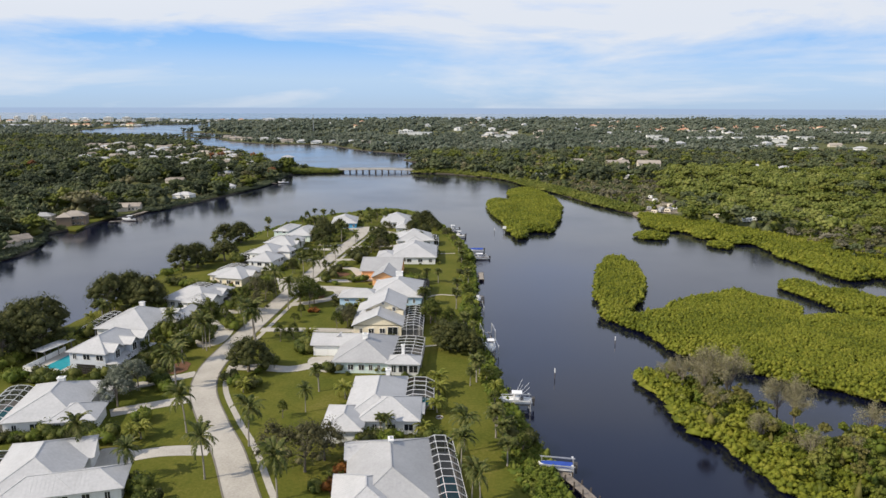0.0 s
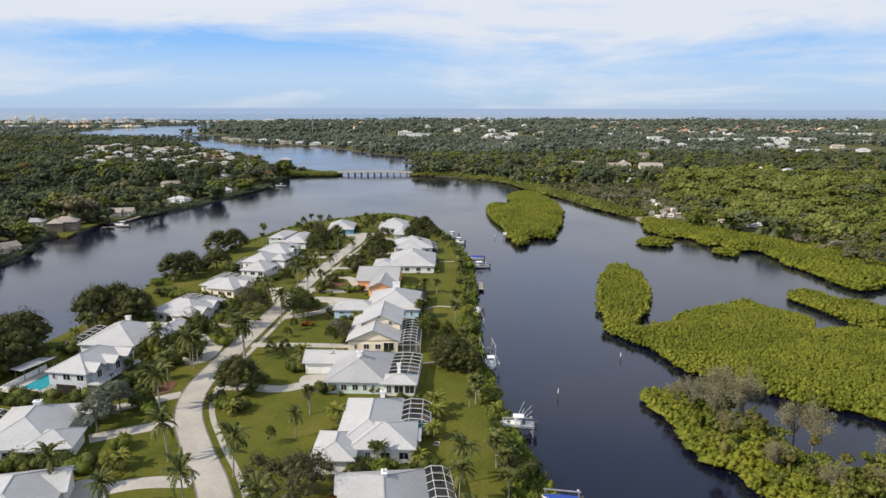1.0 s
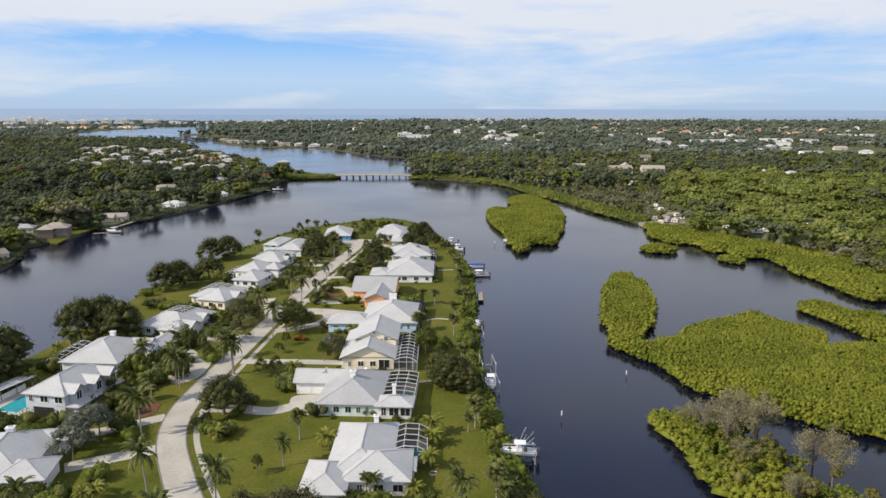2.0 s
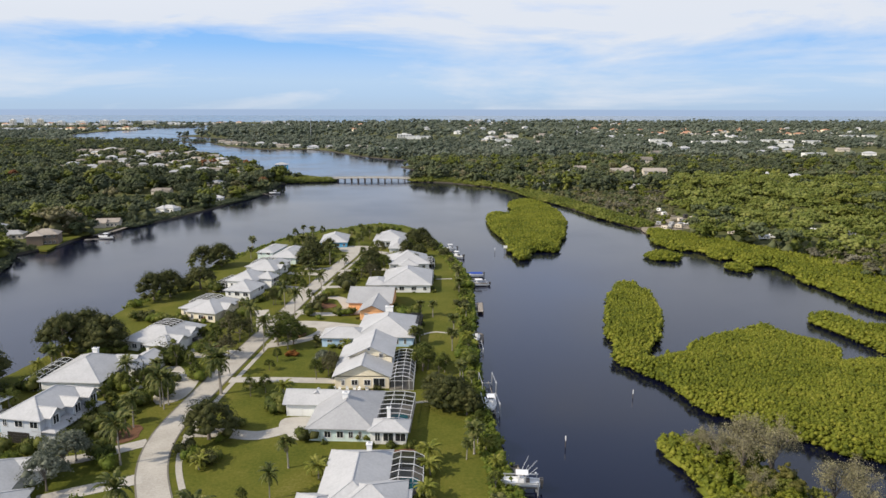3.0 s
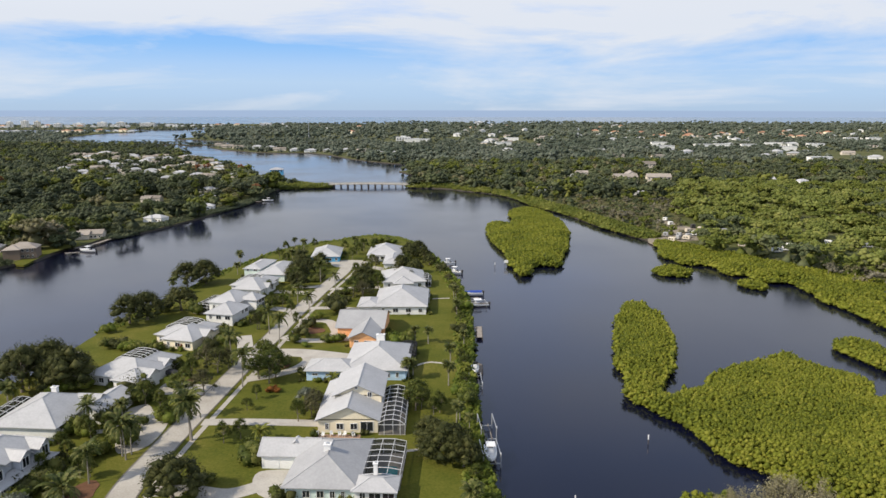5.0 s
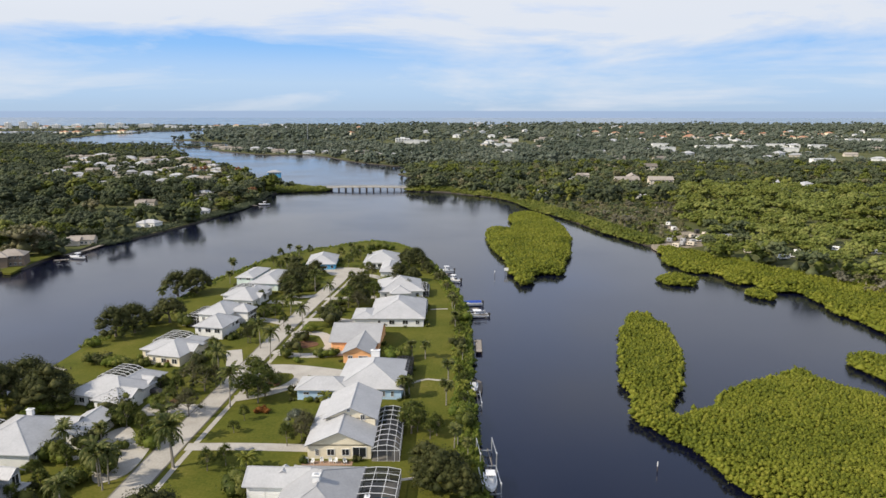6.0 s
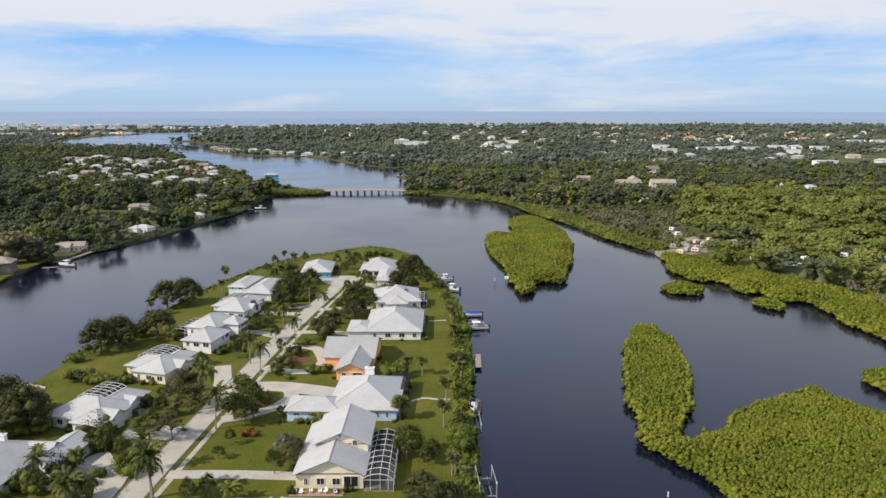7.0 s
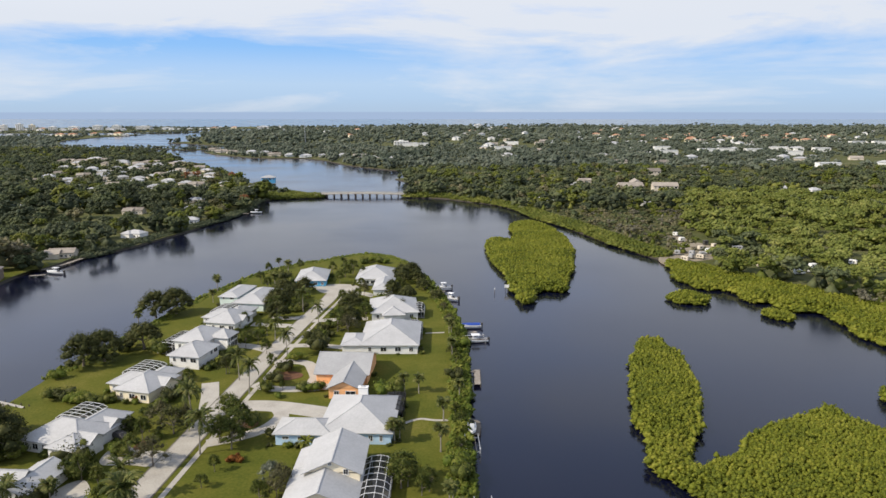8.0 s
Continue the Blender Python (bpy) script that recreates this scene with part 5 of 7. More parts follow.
def bare_tree(seed, height, spread):
    """A thin-topped tree: a forked trunk, bending limbs and a haze of twigs."""
    rng = np.random.default_rng(seed)
    t = thing("bare_tree", pose(0, 0, -500), "half-bare grey tree rising from the mangrove", "tree", "bare trees on the island")
    bm = bmesh.new()
    tips = []
    for k in range(16):
        a, u = rng.uniform(0, 6.3), math.sqrt(rng.uniform(0.05, 1))
        tip = Vector((math.cos(a) * u * spread, math.sin(a) * u * spread, height * (1 - 0.35 * u * u) * rng.uniform(0.85, 1.05)))
        low = Vector((0, 0, height * rng.uniform(0.15, 0.4)))
        mid = low.lerp(tip, 0.5) + Vector((0, 0, 0.12 * height))
        tube(bm, [low, mid, tip], [0.09, 0.06, 0.02], 5)
        tips += [(mid, 0.9), (tip, 0.8), (mid.lerp(tip, 0.5), 0.9)]
        for j in range(4):
            q = mid.lerp(tip, rng.uniform(0, 1))
            e = q + Vector(rng.normal(0, 0.5, 3)) + Vector((0, 0, 0.5))
            tube(bm, [q, e], [0.03, 0.01], 4)
    tube(bm, [(0, 0, -0.5), (0.1, 0, height * 0.25), (0, 0.1, height * 0.5)], [0.22, 0.16, 0.1], 7)
    part("trunk", bm, M["bark"], t)
    c = np.array([q[0] for q in tips])
    n = len(tips) * 64
    d = rng.normal(0, 1, (n, 3))
    p = c[rng.integers(0, len(c), n)] + d * 0.55
    mesh_part("twig_haze", [leaves(p, d, 0.125, rng, 1.0)], "bare_twig", t)
    return t


PROTO = {
    # unit height about ten metres for trees and palms, two for bushes
    "oak": [broad_tree(s, 10, 6.8, 52, "oak_leaf", "dark broad oak beside the bay shore", per=85, trunk=0.32, low=0.10, size=0.18) for s in (101, 102, 103)],
    "tree": [broad_tree(s, 10, 4.8, 28, "green_leaf", "leafy green garden tree on the lawn", per=85, low=0.2, size=0.2) for s in (111, 112, 113, 114)],
    "oliv": [broad_tree(s, 10, 6.2, 32, m, "dark twiggy tree with thin olive foliage", per=120, low=0.16, size=0.15, shrink=0.5) for s, m in ((121, "olive_leaf"), (122, "olive_leaf"), (123, "oak_leaf"))],
    "slvr": [broad_tree(s, 10, 5.6, 28, "silver_leaf", "silvery blue-grey tree by the drive", per=100, size=0.24) for s in (131, 132)],
    "palm": [palm(s, 7.6, 4.2, 24, "palm_leaf", "tall slender palm with feathery fronds") for s in (141, 142, 143, 144)],
    "saba": [palm(s, 7.2, 3.2, 34, "palm_leaf", "round-headed cabbage palm on the lawn", width=0.85, droop=1.7, radius=0.22, bend=0.3, skirt=8) for s in (151, 152, 153)],
    "yplm": [palm(s, 4.4, 5.2, 26, "yellow_palm", "clump of yellow-green feather palms", width=0.75, bend=0.5, radius=0.25, droop=2.2) for s in (161, 162)],
    "bush": [bush(s, 1.5, 2.0, m, "dense clipped garden bush beside a house") for s, m in ((171, "green_leaf"), (172, "hedge"), (173, "oak_leaf"), (174, "green_leaf"))],
    "bare": [bare_tree(191, 10, 4.2), bare_tree(192, 10, 3.4)],
    "rust": [bush(s, 1.5, 2.0, "rust_leaf", "rust-red leafy shrub in a planting bed") for s in (181, 182)],
}
SET_OUT = [
    ("bare", [(57, 145, 10.5), (60, 141, 10), (62, 144, 10), (59, 148, 9), (55, 141, 8.5), (52, 145, 8), (50, 149, 6), (66, 131, 9), (68, 128, 8.5), (70, 132, 8.5), (63, 112, 7), (58, 120, 6.5), (79, 122, 7.5), (83, 119, 7), (70, 112, 6), (75, 104, 6.5), (54, 133, 6.5)]),
    ("oak", [(-45, 156, 8.6), (-105.8, 162.0, 11), (6.8, 167.6, 6.5), (-101.1, 169.5, 10), (3.8, 170.4, 8), (-106, 180, 12), (2.0, 171.8, 7), (-107.6, 173.5, 12), (-108, 168, 9), (0.1, 177.6, 6), (-99.2, 203.8, 12), (-89.2, 205.9, 11), (-91.0, 208.6, 10), (-96.8, 211.7, 11), (-97.4, 259.7, 10), (-93.2, 263.4, 10), (-86.3, 274.2, 9), (-95.9, 307.6, 10), (-90.3, 311.7, 10), (-55.7, 318.3, 8), (-53.1, 327.0, 7), (-50.0, 341.1, 7), (-3.3, 346.2, 5), (-12.2, 356.8, 6), (-6.0, 356.8, 6), (-8.9, 368.1, 7)]),
    ("tree", [(14.1, 115.3, 5), (-31.6, 131.1, 4), (-71.7, 162.9, 5.5), (-64.7, 162.9, 5), (-72.4, 166.0, 4), (-73.4, 172.9, 5), (-73.6, 173.2, 5), (-61.7, 175.3, 5), (-42.4, 177.2, 5), (-65.4, 177.3, 5), (-70.5, 178.9, 5), (-39.4, 179.2, 5), (-72.6, 180.9, 5), (-67.7, 181.0, 5.5), (-58.1, 187.1, 5), (-29.1, 187.4, 6), (0.6, 190.8, 5), (2.0, 192.3, 5.5), (-61.6, 193.2, 5.5), (-3.5, 193.4, 7), (-2.2, 194.0, 6), (-69.7, 196.0, 5), (-66.2, 196.0, 6), (-3.2, 196.3, 7), (-41.4, 199.8, 4), (-66.9, 201.2, 4.5), (-59.9, 202.7, 7), (-40.8, 209.5, 7)]),
    ("tree", [(-44.0, 212.2, 7.5), (-61.5, 213.4, 6), (-44.7, 213.4, 4), (-40.1, 213.5, 8), (-42.4, 220.2, 7.5), (-45.4, 223.8, 7), (-37.0, 241.9, 3), (-54.3, 253.6, 5), (-43.8, 258.7, 4.5), (-47.9, 269.6, 5.5), (-55.7, 275.5, 5.5), (-52.7, 278.5, 5), (-12.7, 289.8, 3), (-55.8, 291.6, 4), (-30.0, 291.6, 8), (-62.5, 298.7, 5), (-23.3, 298.7, 6), (-27.9, 331.6, 5), (-71.3, 356.6, 6), (-38.5, 356.7, 6), (-37.7, 368.0, 7), (-72.2, 373.9, 6), (-35.1, 374.0, 7)]),
    ("oliv", [(-23.2, 110.1, 9), (-27.7, 111.1, 8.5), (-20.5, 114.1, 7.5), (-26.5, 189.6, 6), (-26.1, 192.3, 6), (-54.6, 201.9, 7), (-55.9, 216.7, 7), (-59.8, 220.1, 6.5), (-54.2, 220.2, 6), (-55.1, 253.6, 6), (-26.1, 288.3, 7), (-9.8, 310.2, 6), (-14.3, 314.2, 6.5), (-26.1, 336.3, 6), (-16.1, 341.2, 6)]),
    ("bush", [(-20.2, 103.9, 2), (-17.1, 107.4, 2), (-62.4, 119.9, 3), (-61.3, 121.3, 3), (-73.2, 123.8, 3), (-66.8, 124.4, 2.5), (-70.0, 125.0, 2.5), (-58.3, 129.4, 3), (-42.1, 145.6, 2.5), (-40.9, 146.6, 2), (-45.3, 147.6, 2.5), (-86.5, 148.0, 3.5), (-62.8, 148.7, 3.5), (-82.6, 149.4, 3), (-76.8, 149.4, 3.5), (-47.6, 149.7, 2.5), (-90.4, 150.7, 3), (-71.9, 153.9, 3), (-42.2, 155.3, 2), (-25.2, 155.4, 2.4), (-12.8, 155.5, 1.5), (-14.9, 155.8, 1.5), (-16.7, 156.1, 1.6), (-26.6, 156.3, 2.4), (-18.6, 156.4, 1.6), (-20.5, 156.9, 2), (-21.8, 157.5, 1.8), (-72.1, 158.5, 3.5), (-47.7, 161.4, 2.5), (-40.1, 161.5, 2)]),
    ("bush", [(-71.7, 163.4, 3.5), (-34.1, 169.2, 4), (-62.3, 175.9, 4.5), (-72.9, 180.4, 3), (-93.7, 180.8, 4), (-75.7, 181.5, 4), (-70.8, 187.0, 4), (-58.4, 187.1, 3.5), (-68.1, 198.5, 4), (-90.2, 202.6, 3.5), (-71.3, 202.6, 4), (-87.2, 204.1, 3), (-84.8, 205.5, 3), (-71.5, 206.0, 4), (-32.9, 214.9, 2.5), (-21.0, 214.9, 2), (-19.1, 214.9, 2), (-12.3, 215.7, 2), (-10.4, 215.7, 2), (-8.6, 216.3, 2), (-39.3, 222.0, 3), (-82.0, 232.9, 2.6), (-84.8, 233.7, 3), (-80.0, 233.8, 2.2), (-87.6, 234.6, 3), (-77.9, 234.6, 2), (-90.3, 235.4, 3.2), (-92.9, 236.2, 3.2), (-76.7, 237.5, 2), (-10.4, 238.7, 4)]),
    ("bush", [(-7.9, 238.7, 4), (-40.9, 240.6, 3), (-29.1, 241.5, 2.5), (-31.5, 241.9, 2.5), (-27.2, 242.4, 2.5), (-40.1, 247.8, 3), (-99.8, 249.5, 3), (-39.0, 256.1, 3), (-38.0, 264.0, 2.8), (-79.1, 269.5, 4.5), (-91.0, 272.4, 3), (-32.7, 272.5, 5), (-76.7, 275.4, 3.5), (-35.6, 281.7, 4), (-68.6, 322.5, 3), (-76.5, 326.9, 3), (-73.6, 328.7, 3), (-58.9, 356.7, 3), (-62.6, 362.2, 4), (-67.6, 367.9, 4), (-32.1, 396.1, 3), (-22.5, 396.1, 2.5), (-25.3, 397.5, 3), (-28.9, 400.3, 3)]),
    ("yplm", [(-56.7, 120.8, 4.5), (-55.9, 122.0, 5), (-3.9, 123.8, 4), (-1.1, 133.9, 5), (-20.5, 140.7, 5), (-0.7, 142.1, 5), (-42.9, 143.7, 4), (-1.1, 146.8, 5.5), (-43.9, 146.9, 3.5), (-41.5, 147.7, 3), (-93.8, 171.3, 5), (-35.0, 178.0, 5), (-58.7, 190.7, 4), (-98.9, 191.2, 5), (-98.8, 199.4, 6), (-98.8, 205.8, 5), (-25.0, 209.5, 4)]),
    ("saba", [(11.2, 112.3, 5), (11.0, 119.5, 5), (10.0, 122.8, 6), (-11.6, 123.7, 4), (10.5, 126.4, 5), (-26.7, 144.4, 6), (6.1, 147.8, 4), (7.6, 149.9, 6), (8.4, 153.1, 5), (5.7, 186.7, 5), (-67.5, 187.1, 5), (-96.7, 194.0, 6), (4.1, 208.3, 6), (-6.0, 212.2, 5.5), (-4.9, 212.9, 5), (4.7, 223.6, 5.5), (-1.6, 239.8, 5), (-5.3, 240.5, 5), (7.3, 268.2, 5.5), (-11.3, 275.8, 3.5), (6.6, 289.8, 5), (-82.0, 326.9, 5), (-63.7, 373.9, 6)]),
    ("palm", [(5.9, 99.2, 6), (4.6, 100.7, 6), (-25.9, 101.4, 8), (-51.7, 107.2, 6), (-39.3, 107.6, 8), (3.1, 109.4, 7), (-63.0, 114.4, 7), (3.9, 117.3, 7), (-35.1, 119.2, 8), (-10.3, 122.8, 4), (-48.3, 124.5, 8), (-27.6, 133.8, 5), (-58.0, 145.5, 8.5), (-62.2, 161.0, 6.5), (-59.4, 170.1, 7.5), (-60.7, 171.5, 8), (-59.3, 172.4, 6.5), (-49.3, 178.3, 9), (-49.7, 178.6, 8.5), (-73.1, 183.7, 5.5), (-74.8, 187.0, 5), (-54.9, 188.3, 7), (-46.8, 207.1, 8.5), (-54.3, 223.8, 8), (-45.1, 239.7, 8), (-50.2, 248.8, 7.5), (-41.1, 266.8, 7.5), (-48.2, 281.7, 6.5), (-37.4, 298.7, 7), (-54.8, 314.1, 5)]),
    ("palm", [(-45.6, 314.1, 7.5)]),
    ("oak", [(-58, 338, 7), (-15, 337, 6.5), (-9, 331, 6), (-27, 297, 8), (-29, 317, 7.5), (-13, 365, 7), (-53, 305, 7)]),
    ("tree", [(-66, 346, 6), (-44, 374, 6), (-30, 366, 6), (-13, 346, 6), (-22, 305, 6.5), (-52, 287, 6), (-33, 325, 6), (-76, 342, 5), (-60, 382, 5.5), (-56, 312, 6)]),
    ("saba", [(-40, 380, 6), (-64, 350, 6), (-97, 296, 6), (-86, 345, 6), (-70, 384, 5)]),
    ("slvr", [(-66.6, 136.3, 7), (-67.5, 144.2, 7.5), (-66.8, 146.8, 6), (-28.7, 194.4, 5)]),
    ("rust", [(-17.9, 103.9, 2), (-16.7, 108.3, 2.5), (-37.4, 203.8, 1.3), (-38.7, 204.5, 1.5), (-39.6, 203.6, 1.2), (-72.1, 235.4, 2)]),
]


# loose hedges of shrubs, from one end to the other
HEDGES = [((-53, 108), (-47, 101), 7), ((-46, 100), (-40, 96), 6), ((-95.5, 149.3), (-71, 145), 18), ((-82, 120.4), (-66, 122.5), 12), ((-15, 120.4), (0, 121.6), 9), ((-69, 164), (-61, 192), 20), ((-72, 150), (-70, 166), 10),
          ((-66, 199), (-58, 216), 12), ((-66, 228), (-60, 246), 10), ((-61, 256), (-56, 290), 14), ((-104, 150), (-98, 186), 18), ((-36, 276), (-30, 320), 12), ((-22, 322), (-12, 350), 10)]


def plant():
    r = random.Random(5)
    used = set()
    for kind, rows in SET_OUT:
        for x, y, h in rows:
            p = r.choice(PROTO[kind])
            s = h / (2.0 if kind in ("bush", "rust") else 8.6 if kind in ("palm", "saba") else 10.0)
            wide = r.uniform(0.92, 1.12) * (0.84 if kind == "palm" else 0.72 if kind in ("tree", "oliv") and h < 6.2 else 1.0)
            s *= 1.08 if kind == "palm" else 1.0
            m = pose(x, y, GROUND, r.uniform(-2, 2), r.uniform(-2, 2), r.uniform(0, 360)) @ Matrix.Diagonal((s * wide, s * wide, s, 1))
            if p in used:
                copy_thing(p, m).scale = (s * wide, s * wide, s)
            else:
                p.matrix_basis = m
                used.add(p)
    # foundation planting along the house walls, and a scatter of shrubs and small trees in the front yards
    paved = np.concatenate(PAVED)

    def free(x, y, gap):
        q = np.array([[x, y]])
        if np.min(np.linalg.norm(paved - q, axis=1)) < gap or not inside(PENINSULA, q)[0] or edge_distance(PENINSULA, q, False)[0] < 3:
            return False
        return not any(inside(np.array([(c.x, c.y) for c in w]), q)[0] for w in WINGS)

    low = []

    def shrub(x, y, s):
        p = r.choice(PROTO["bush"])
        n = len(p.data.vertices)
        co = np.empty(n * 3, np.float32)
        p.data.vertices.foreach_get("co", co)
        f = np.empty(len(p.data.polygons) * 3, np.int32)
        p.data.polygons.foreach_get("vertices", f)
        a = r.uniform(0, 6.3)
        q = co.reshape(-1, 3) * (s * 0.9, s * 0.9, s)
        q = np.stack([q[:, 0] * math.cos(a) - q[:, 1] * math.sin(a) + x, q[:, 0] * math.sin(a) + q[:, 1] * math.cos(a) + y, q[:, 2] + GROUND - 0.2], 1)
        low.append((p.data.materials[0].name, (q, f.reshape(-1, 3))))

    for w in WINGS:
        for a, b in zip(w, w[1:] + w[:1]):
            n = int((b - a).length / 1.9)
            out = Vector(((b - a).y, -(b - a).x, 0)).normalized()
            for k in range(n):
                if r.random() < 0.62:
                    continue
                q = a.lerp(b, (k + r.random()) / n) + out * r.uniform(0.1, 0.9)
                if free(q.x, q.y, 2.6):
                    shrub(q.x, q.y, r.uniform(0.35, 0.85))
    for a, b, n in HEDGES:
        for k in range(n):
            f = (k + r.uniform(-0.4, 0.4)) / n
            x, y = a[0] + (b[0] - a[0]) * f + r.uniform(-1.2, 1.2), a[1] + (b[1] - a[1]) * f + r.uniform(-1.2, 1.2)
            if free(x, y, 3.0):
                shrub(x, y, r.uniform(0.7, 1.7))
    for k in range(110):
        y = r.uniform(112, 352)
        row = ROAD[np.argmin(np.abs(ROAD[:, 1] - y))]
        x = row[0] - r.uniform(5, 19) if k % 3 else row[0] + r.uniform(9, 14)
        if k % 3 == 0 and y < 190:
            continue
        if not free(x, y, 5.0):
            continue
        kind = r.choice(("bush", "bush", "bush", "yplm", "tree"))
        h = {"bush": r.uniform(1.2, 3.2), "tree": r.uniform(3, 4.5), "palm": r.uniform(4.5, 8), "yplm": r.uniform(2.5, 4.5), "oliv": r.uniform(4, 6)}[kind]
        s = h / (2.0 if kind == "bush" else 8.6 if kind == "palm" else 10.0)
        copy_thing(r.choice(PROTO[kind]), pose(x, y, GROUND, 0, 0, r.uniform(0, 360))).scale = (s, s, s)
    for mat in sorted({m for m, _ in low}):
        stuff("shrubbery", [pair for m, pair in low if m == mat], M[mat], "loose planting of green shrubs along house walls and lot lines", "shrubs")
    for k in range(34):
        y = 116 + k * 6.6 + r.uniform(-2.5, 2.5)
        x = np.interp(y, [103, 121, 144, 165, 190, 256, 288, 322, 352], [19.5, 16, 12.8, 10.8, 9.6, 10.6, 10.6, 6.5, 0.5]) - r.uniform(1.2, 3.6)
        kind = r.choice(("tree", "saba", "bush", "oliv", "tree", "yplm"))
        h = {"tree": r.uniform(2.8, 4.4), "saba": r.uniform(3.6, 5.2), "bush": r.uniform(2.6, 4.0), "oliv": r.uniform(3, 4.5), "yplm": r.uniform(3, 4)}[kind]
        s = h / (2.0 if kind == "bush" else 8.6 if kind == "saba" else 10.0)
        copy_thing(r.choice(PROTO[kind]), pose(x, y, GROUND, 0, 0, r.uniform(0, 360))).scale = (s, s, s)
    for kind, protos in PROTO.items():
        for p in protos:
            if p not in used:
                for o in (*p.children_recursive, p):
                    bpy.data.objects.remove(o)


plant()

# the hedges along both shores
inner = [(x - 3.2, y) for x, y in [(17, 118), (13, 144), (10.8, 165), (9.6, 190), (9.8, 222), (10.6, 256), (10.6, 288), (6.5, 322), (0.5, 352), (-5, 372)]]
outer = [(16.8, 118), (13.5, 144), (11.4, 165), (10.4, 190), (10.6, 222), (11.4, 256), (11.4, 288), (7.3, 322), (1.3, 352), (-4.4, 374)]
mangrove("shore_hedge", inner + outer[::-1], 2.4, 0.85, 41, "uneven green hedge of shrubs along the canal wall", 20, "hedge", 0.5)
mangrove("shore_hedge", [(-12, 396), (-21, 413.5), (-36, 419.5), (-53, 405), (-66, 394), (-74, 382), (-82.5, 361), (-90.5, 330), (-95, 302), (-99.5, 275), (-103.5, 252), (-101, 252), (-96.8, 275), (-92.2, 302), (-87.6, 330), (-79.6, 360), (-71.6, 379), (-64, 390), (-52, 401), (-36, 416.5), (-22, 410.5), (-14, 394)], 1.7, 0.9, 42, "low green hedge along the bay shore", 16, "hedge")
mangrove("shore_shrubs", [(16.5, 121), (19.8, 103), (24, 88), (19, 88), (14, 103), (11.4, 121)], 3.2, 1.0, 43, "tangled shrubs on the canal bank", 22, "hedge")

shore = [(-128, 664), (-140, 632), (-137, 580), (-140, 538), (-149, 500), (-156, 472), (-163, 442), (-172, 412), (-175, 380), (-178, 358), (-192, 335), (-179, 302), (-180, 275)]
for k, bank in enumerate((shore[:8], shore[10:])):
    mangrove("shore_trees", [(x + 1.2, y) for x, y in bank] + [(x - 7, y + 2) for x, y in bank[::-1]], 2.4, 1.9, 45 + 30 * k, "dark shrubs overhanging the west shore", 10, "wood_dark", 0.5)
mangrove("shore_shrubs", [(-97, 655), (-116, 650), (-136, 641), (-146, 650), (-142, 690), (-128, 690), (-114, 677), (-97, 669)], 3.4, 1.9, 48, "low green shrubs on the causeway by the bridge", 10, "wood_green", 0.4)
WEST_STRIP = np.array([(x - 3, y) for x, y in shore] + [(x - 16, y + 3) for x, y in shore[::-1]])

# ---- docks, lifts and boats ----
def dock(points, width, label, z=0.9, rail=False):
    """A timber walkway on piles along a line."""
    line = spline(points, step=1.0)
    d = np.gradient(line, axis=0)
    d /= np.linalg.norm(d, axis=1)[:, None]
    t = thing("dock", pose(*line[0], 0), label, "dock", "docks")
    o = line[0]
    bm = bmesh.new()
    step = 0.0
    seg = np.linalg.norm(np.diff(line, axis=0), axis=1)
    total = seg.sum()
    cum = np.concatenate([[0], np.cumsum(seg)])
    while step < total:
        x, y = np.interp(step, cum, line[:, 0]) - o[0], np.interp(step, cum, line[:, 1]) - o[1]
        k = min(np.searchsorted(cum, step), len(d) - 1)
        box(bm, -0.07, 0.07, -width / 2, width / 2, z - 0.05, z, pose(x, y, 0, 0, 0, math.degrees(math.atan2(d[k, 1], d[k, 0]))))
        step += 0.165
    part("decking", bm, M["timber"], t)
    for s in (-1, 1):
        bm = bmesh.new()
        for a, b, da, db in zip(line, line[1:], d, d[1:]):
            na, nb = np.array([-da[1], da[0]]), np.array([-db[1], db[0]])
            pa, pb = a - o + na * s * (width / 2 - 0.15), b - o + nb * s * (width / 2 - 0.15)
            bar(bm, (*pa, z - 0.15), (*pb, z - 0.15), 0.08, 0.2)
        part("stringer", bm, M["timber"], t)
        step = 0.2
        while step < total:
            k = min(np.searchsorted(cum, step), len(d) - 1)
            x = np.interp(step, cum, line[:, 0]) - o[0] - d[k, 1] * s * width / 2
            y = np.interp(step, cum, line[:, 1]) - o[1] + d[k, 0] * s * width / 2
            bm = bmesh.new()
            tube(bm, [(x, y, -1.2), (x, y, z + (0.8 if rail else 0.15))], [0.14, 0.13], 8)
            part("pile", bm, M["pile"], t)
            step += 2.6
    return t


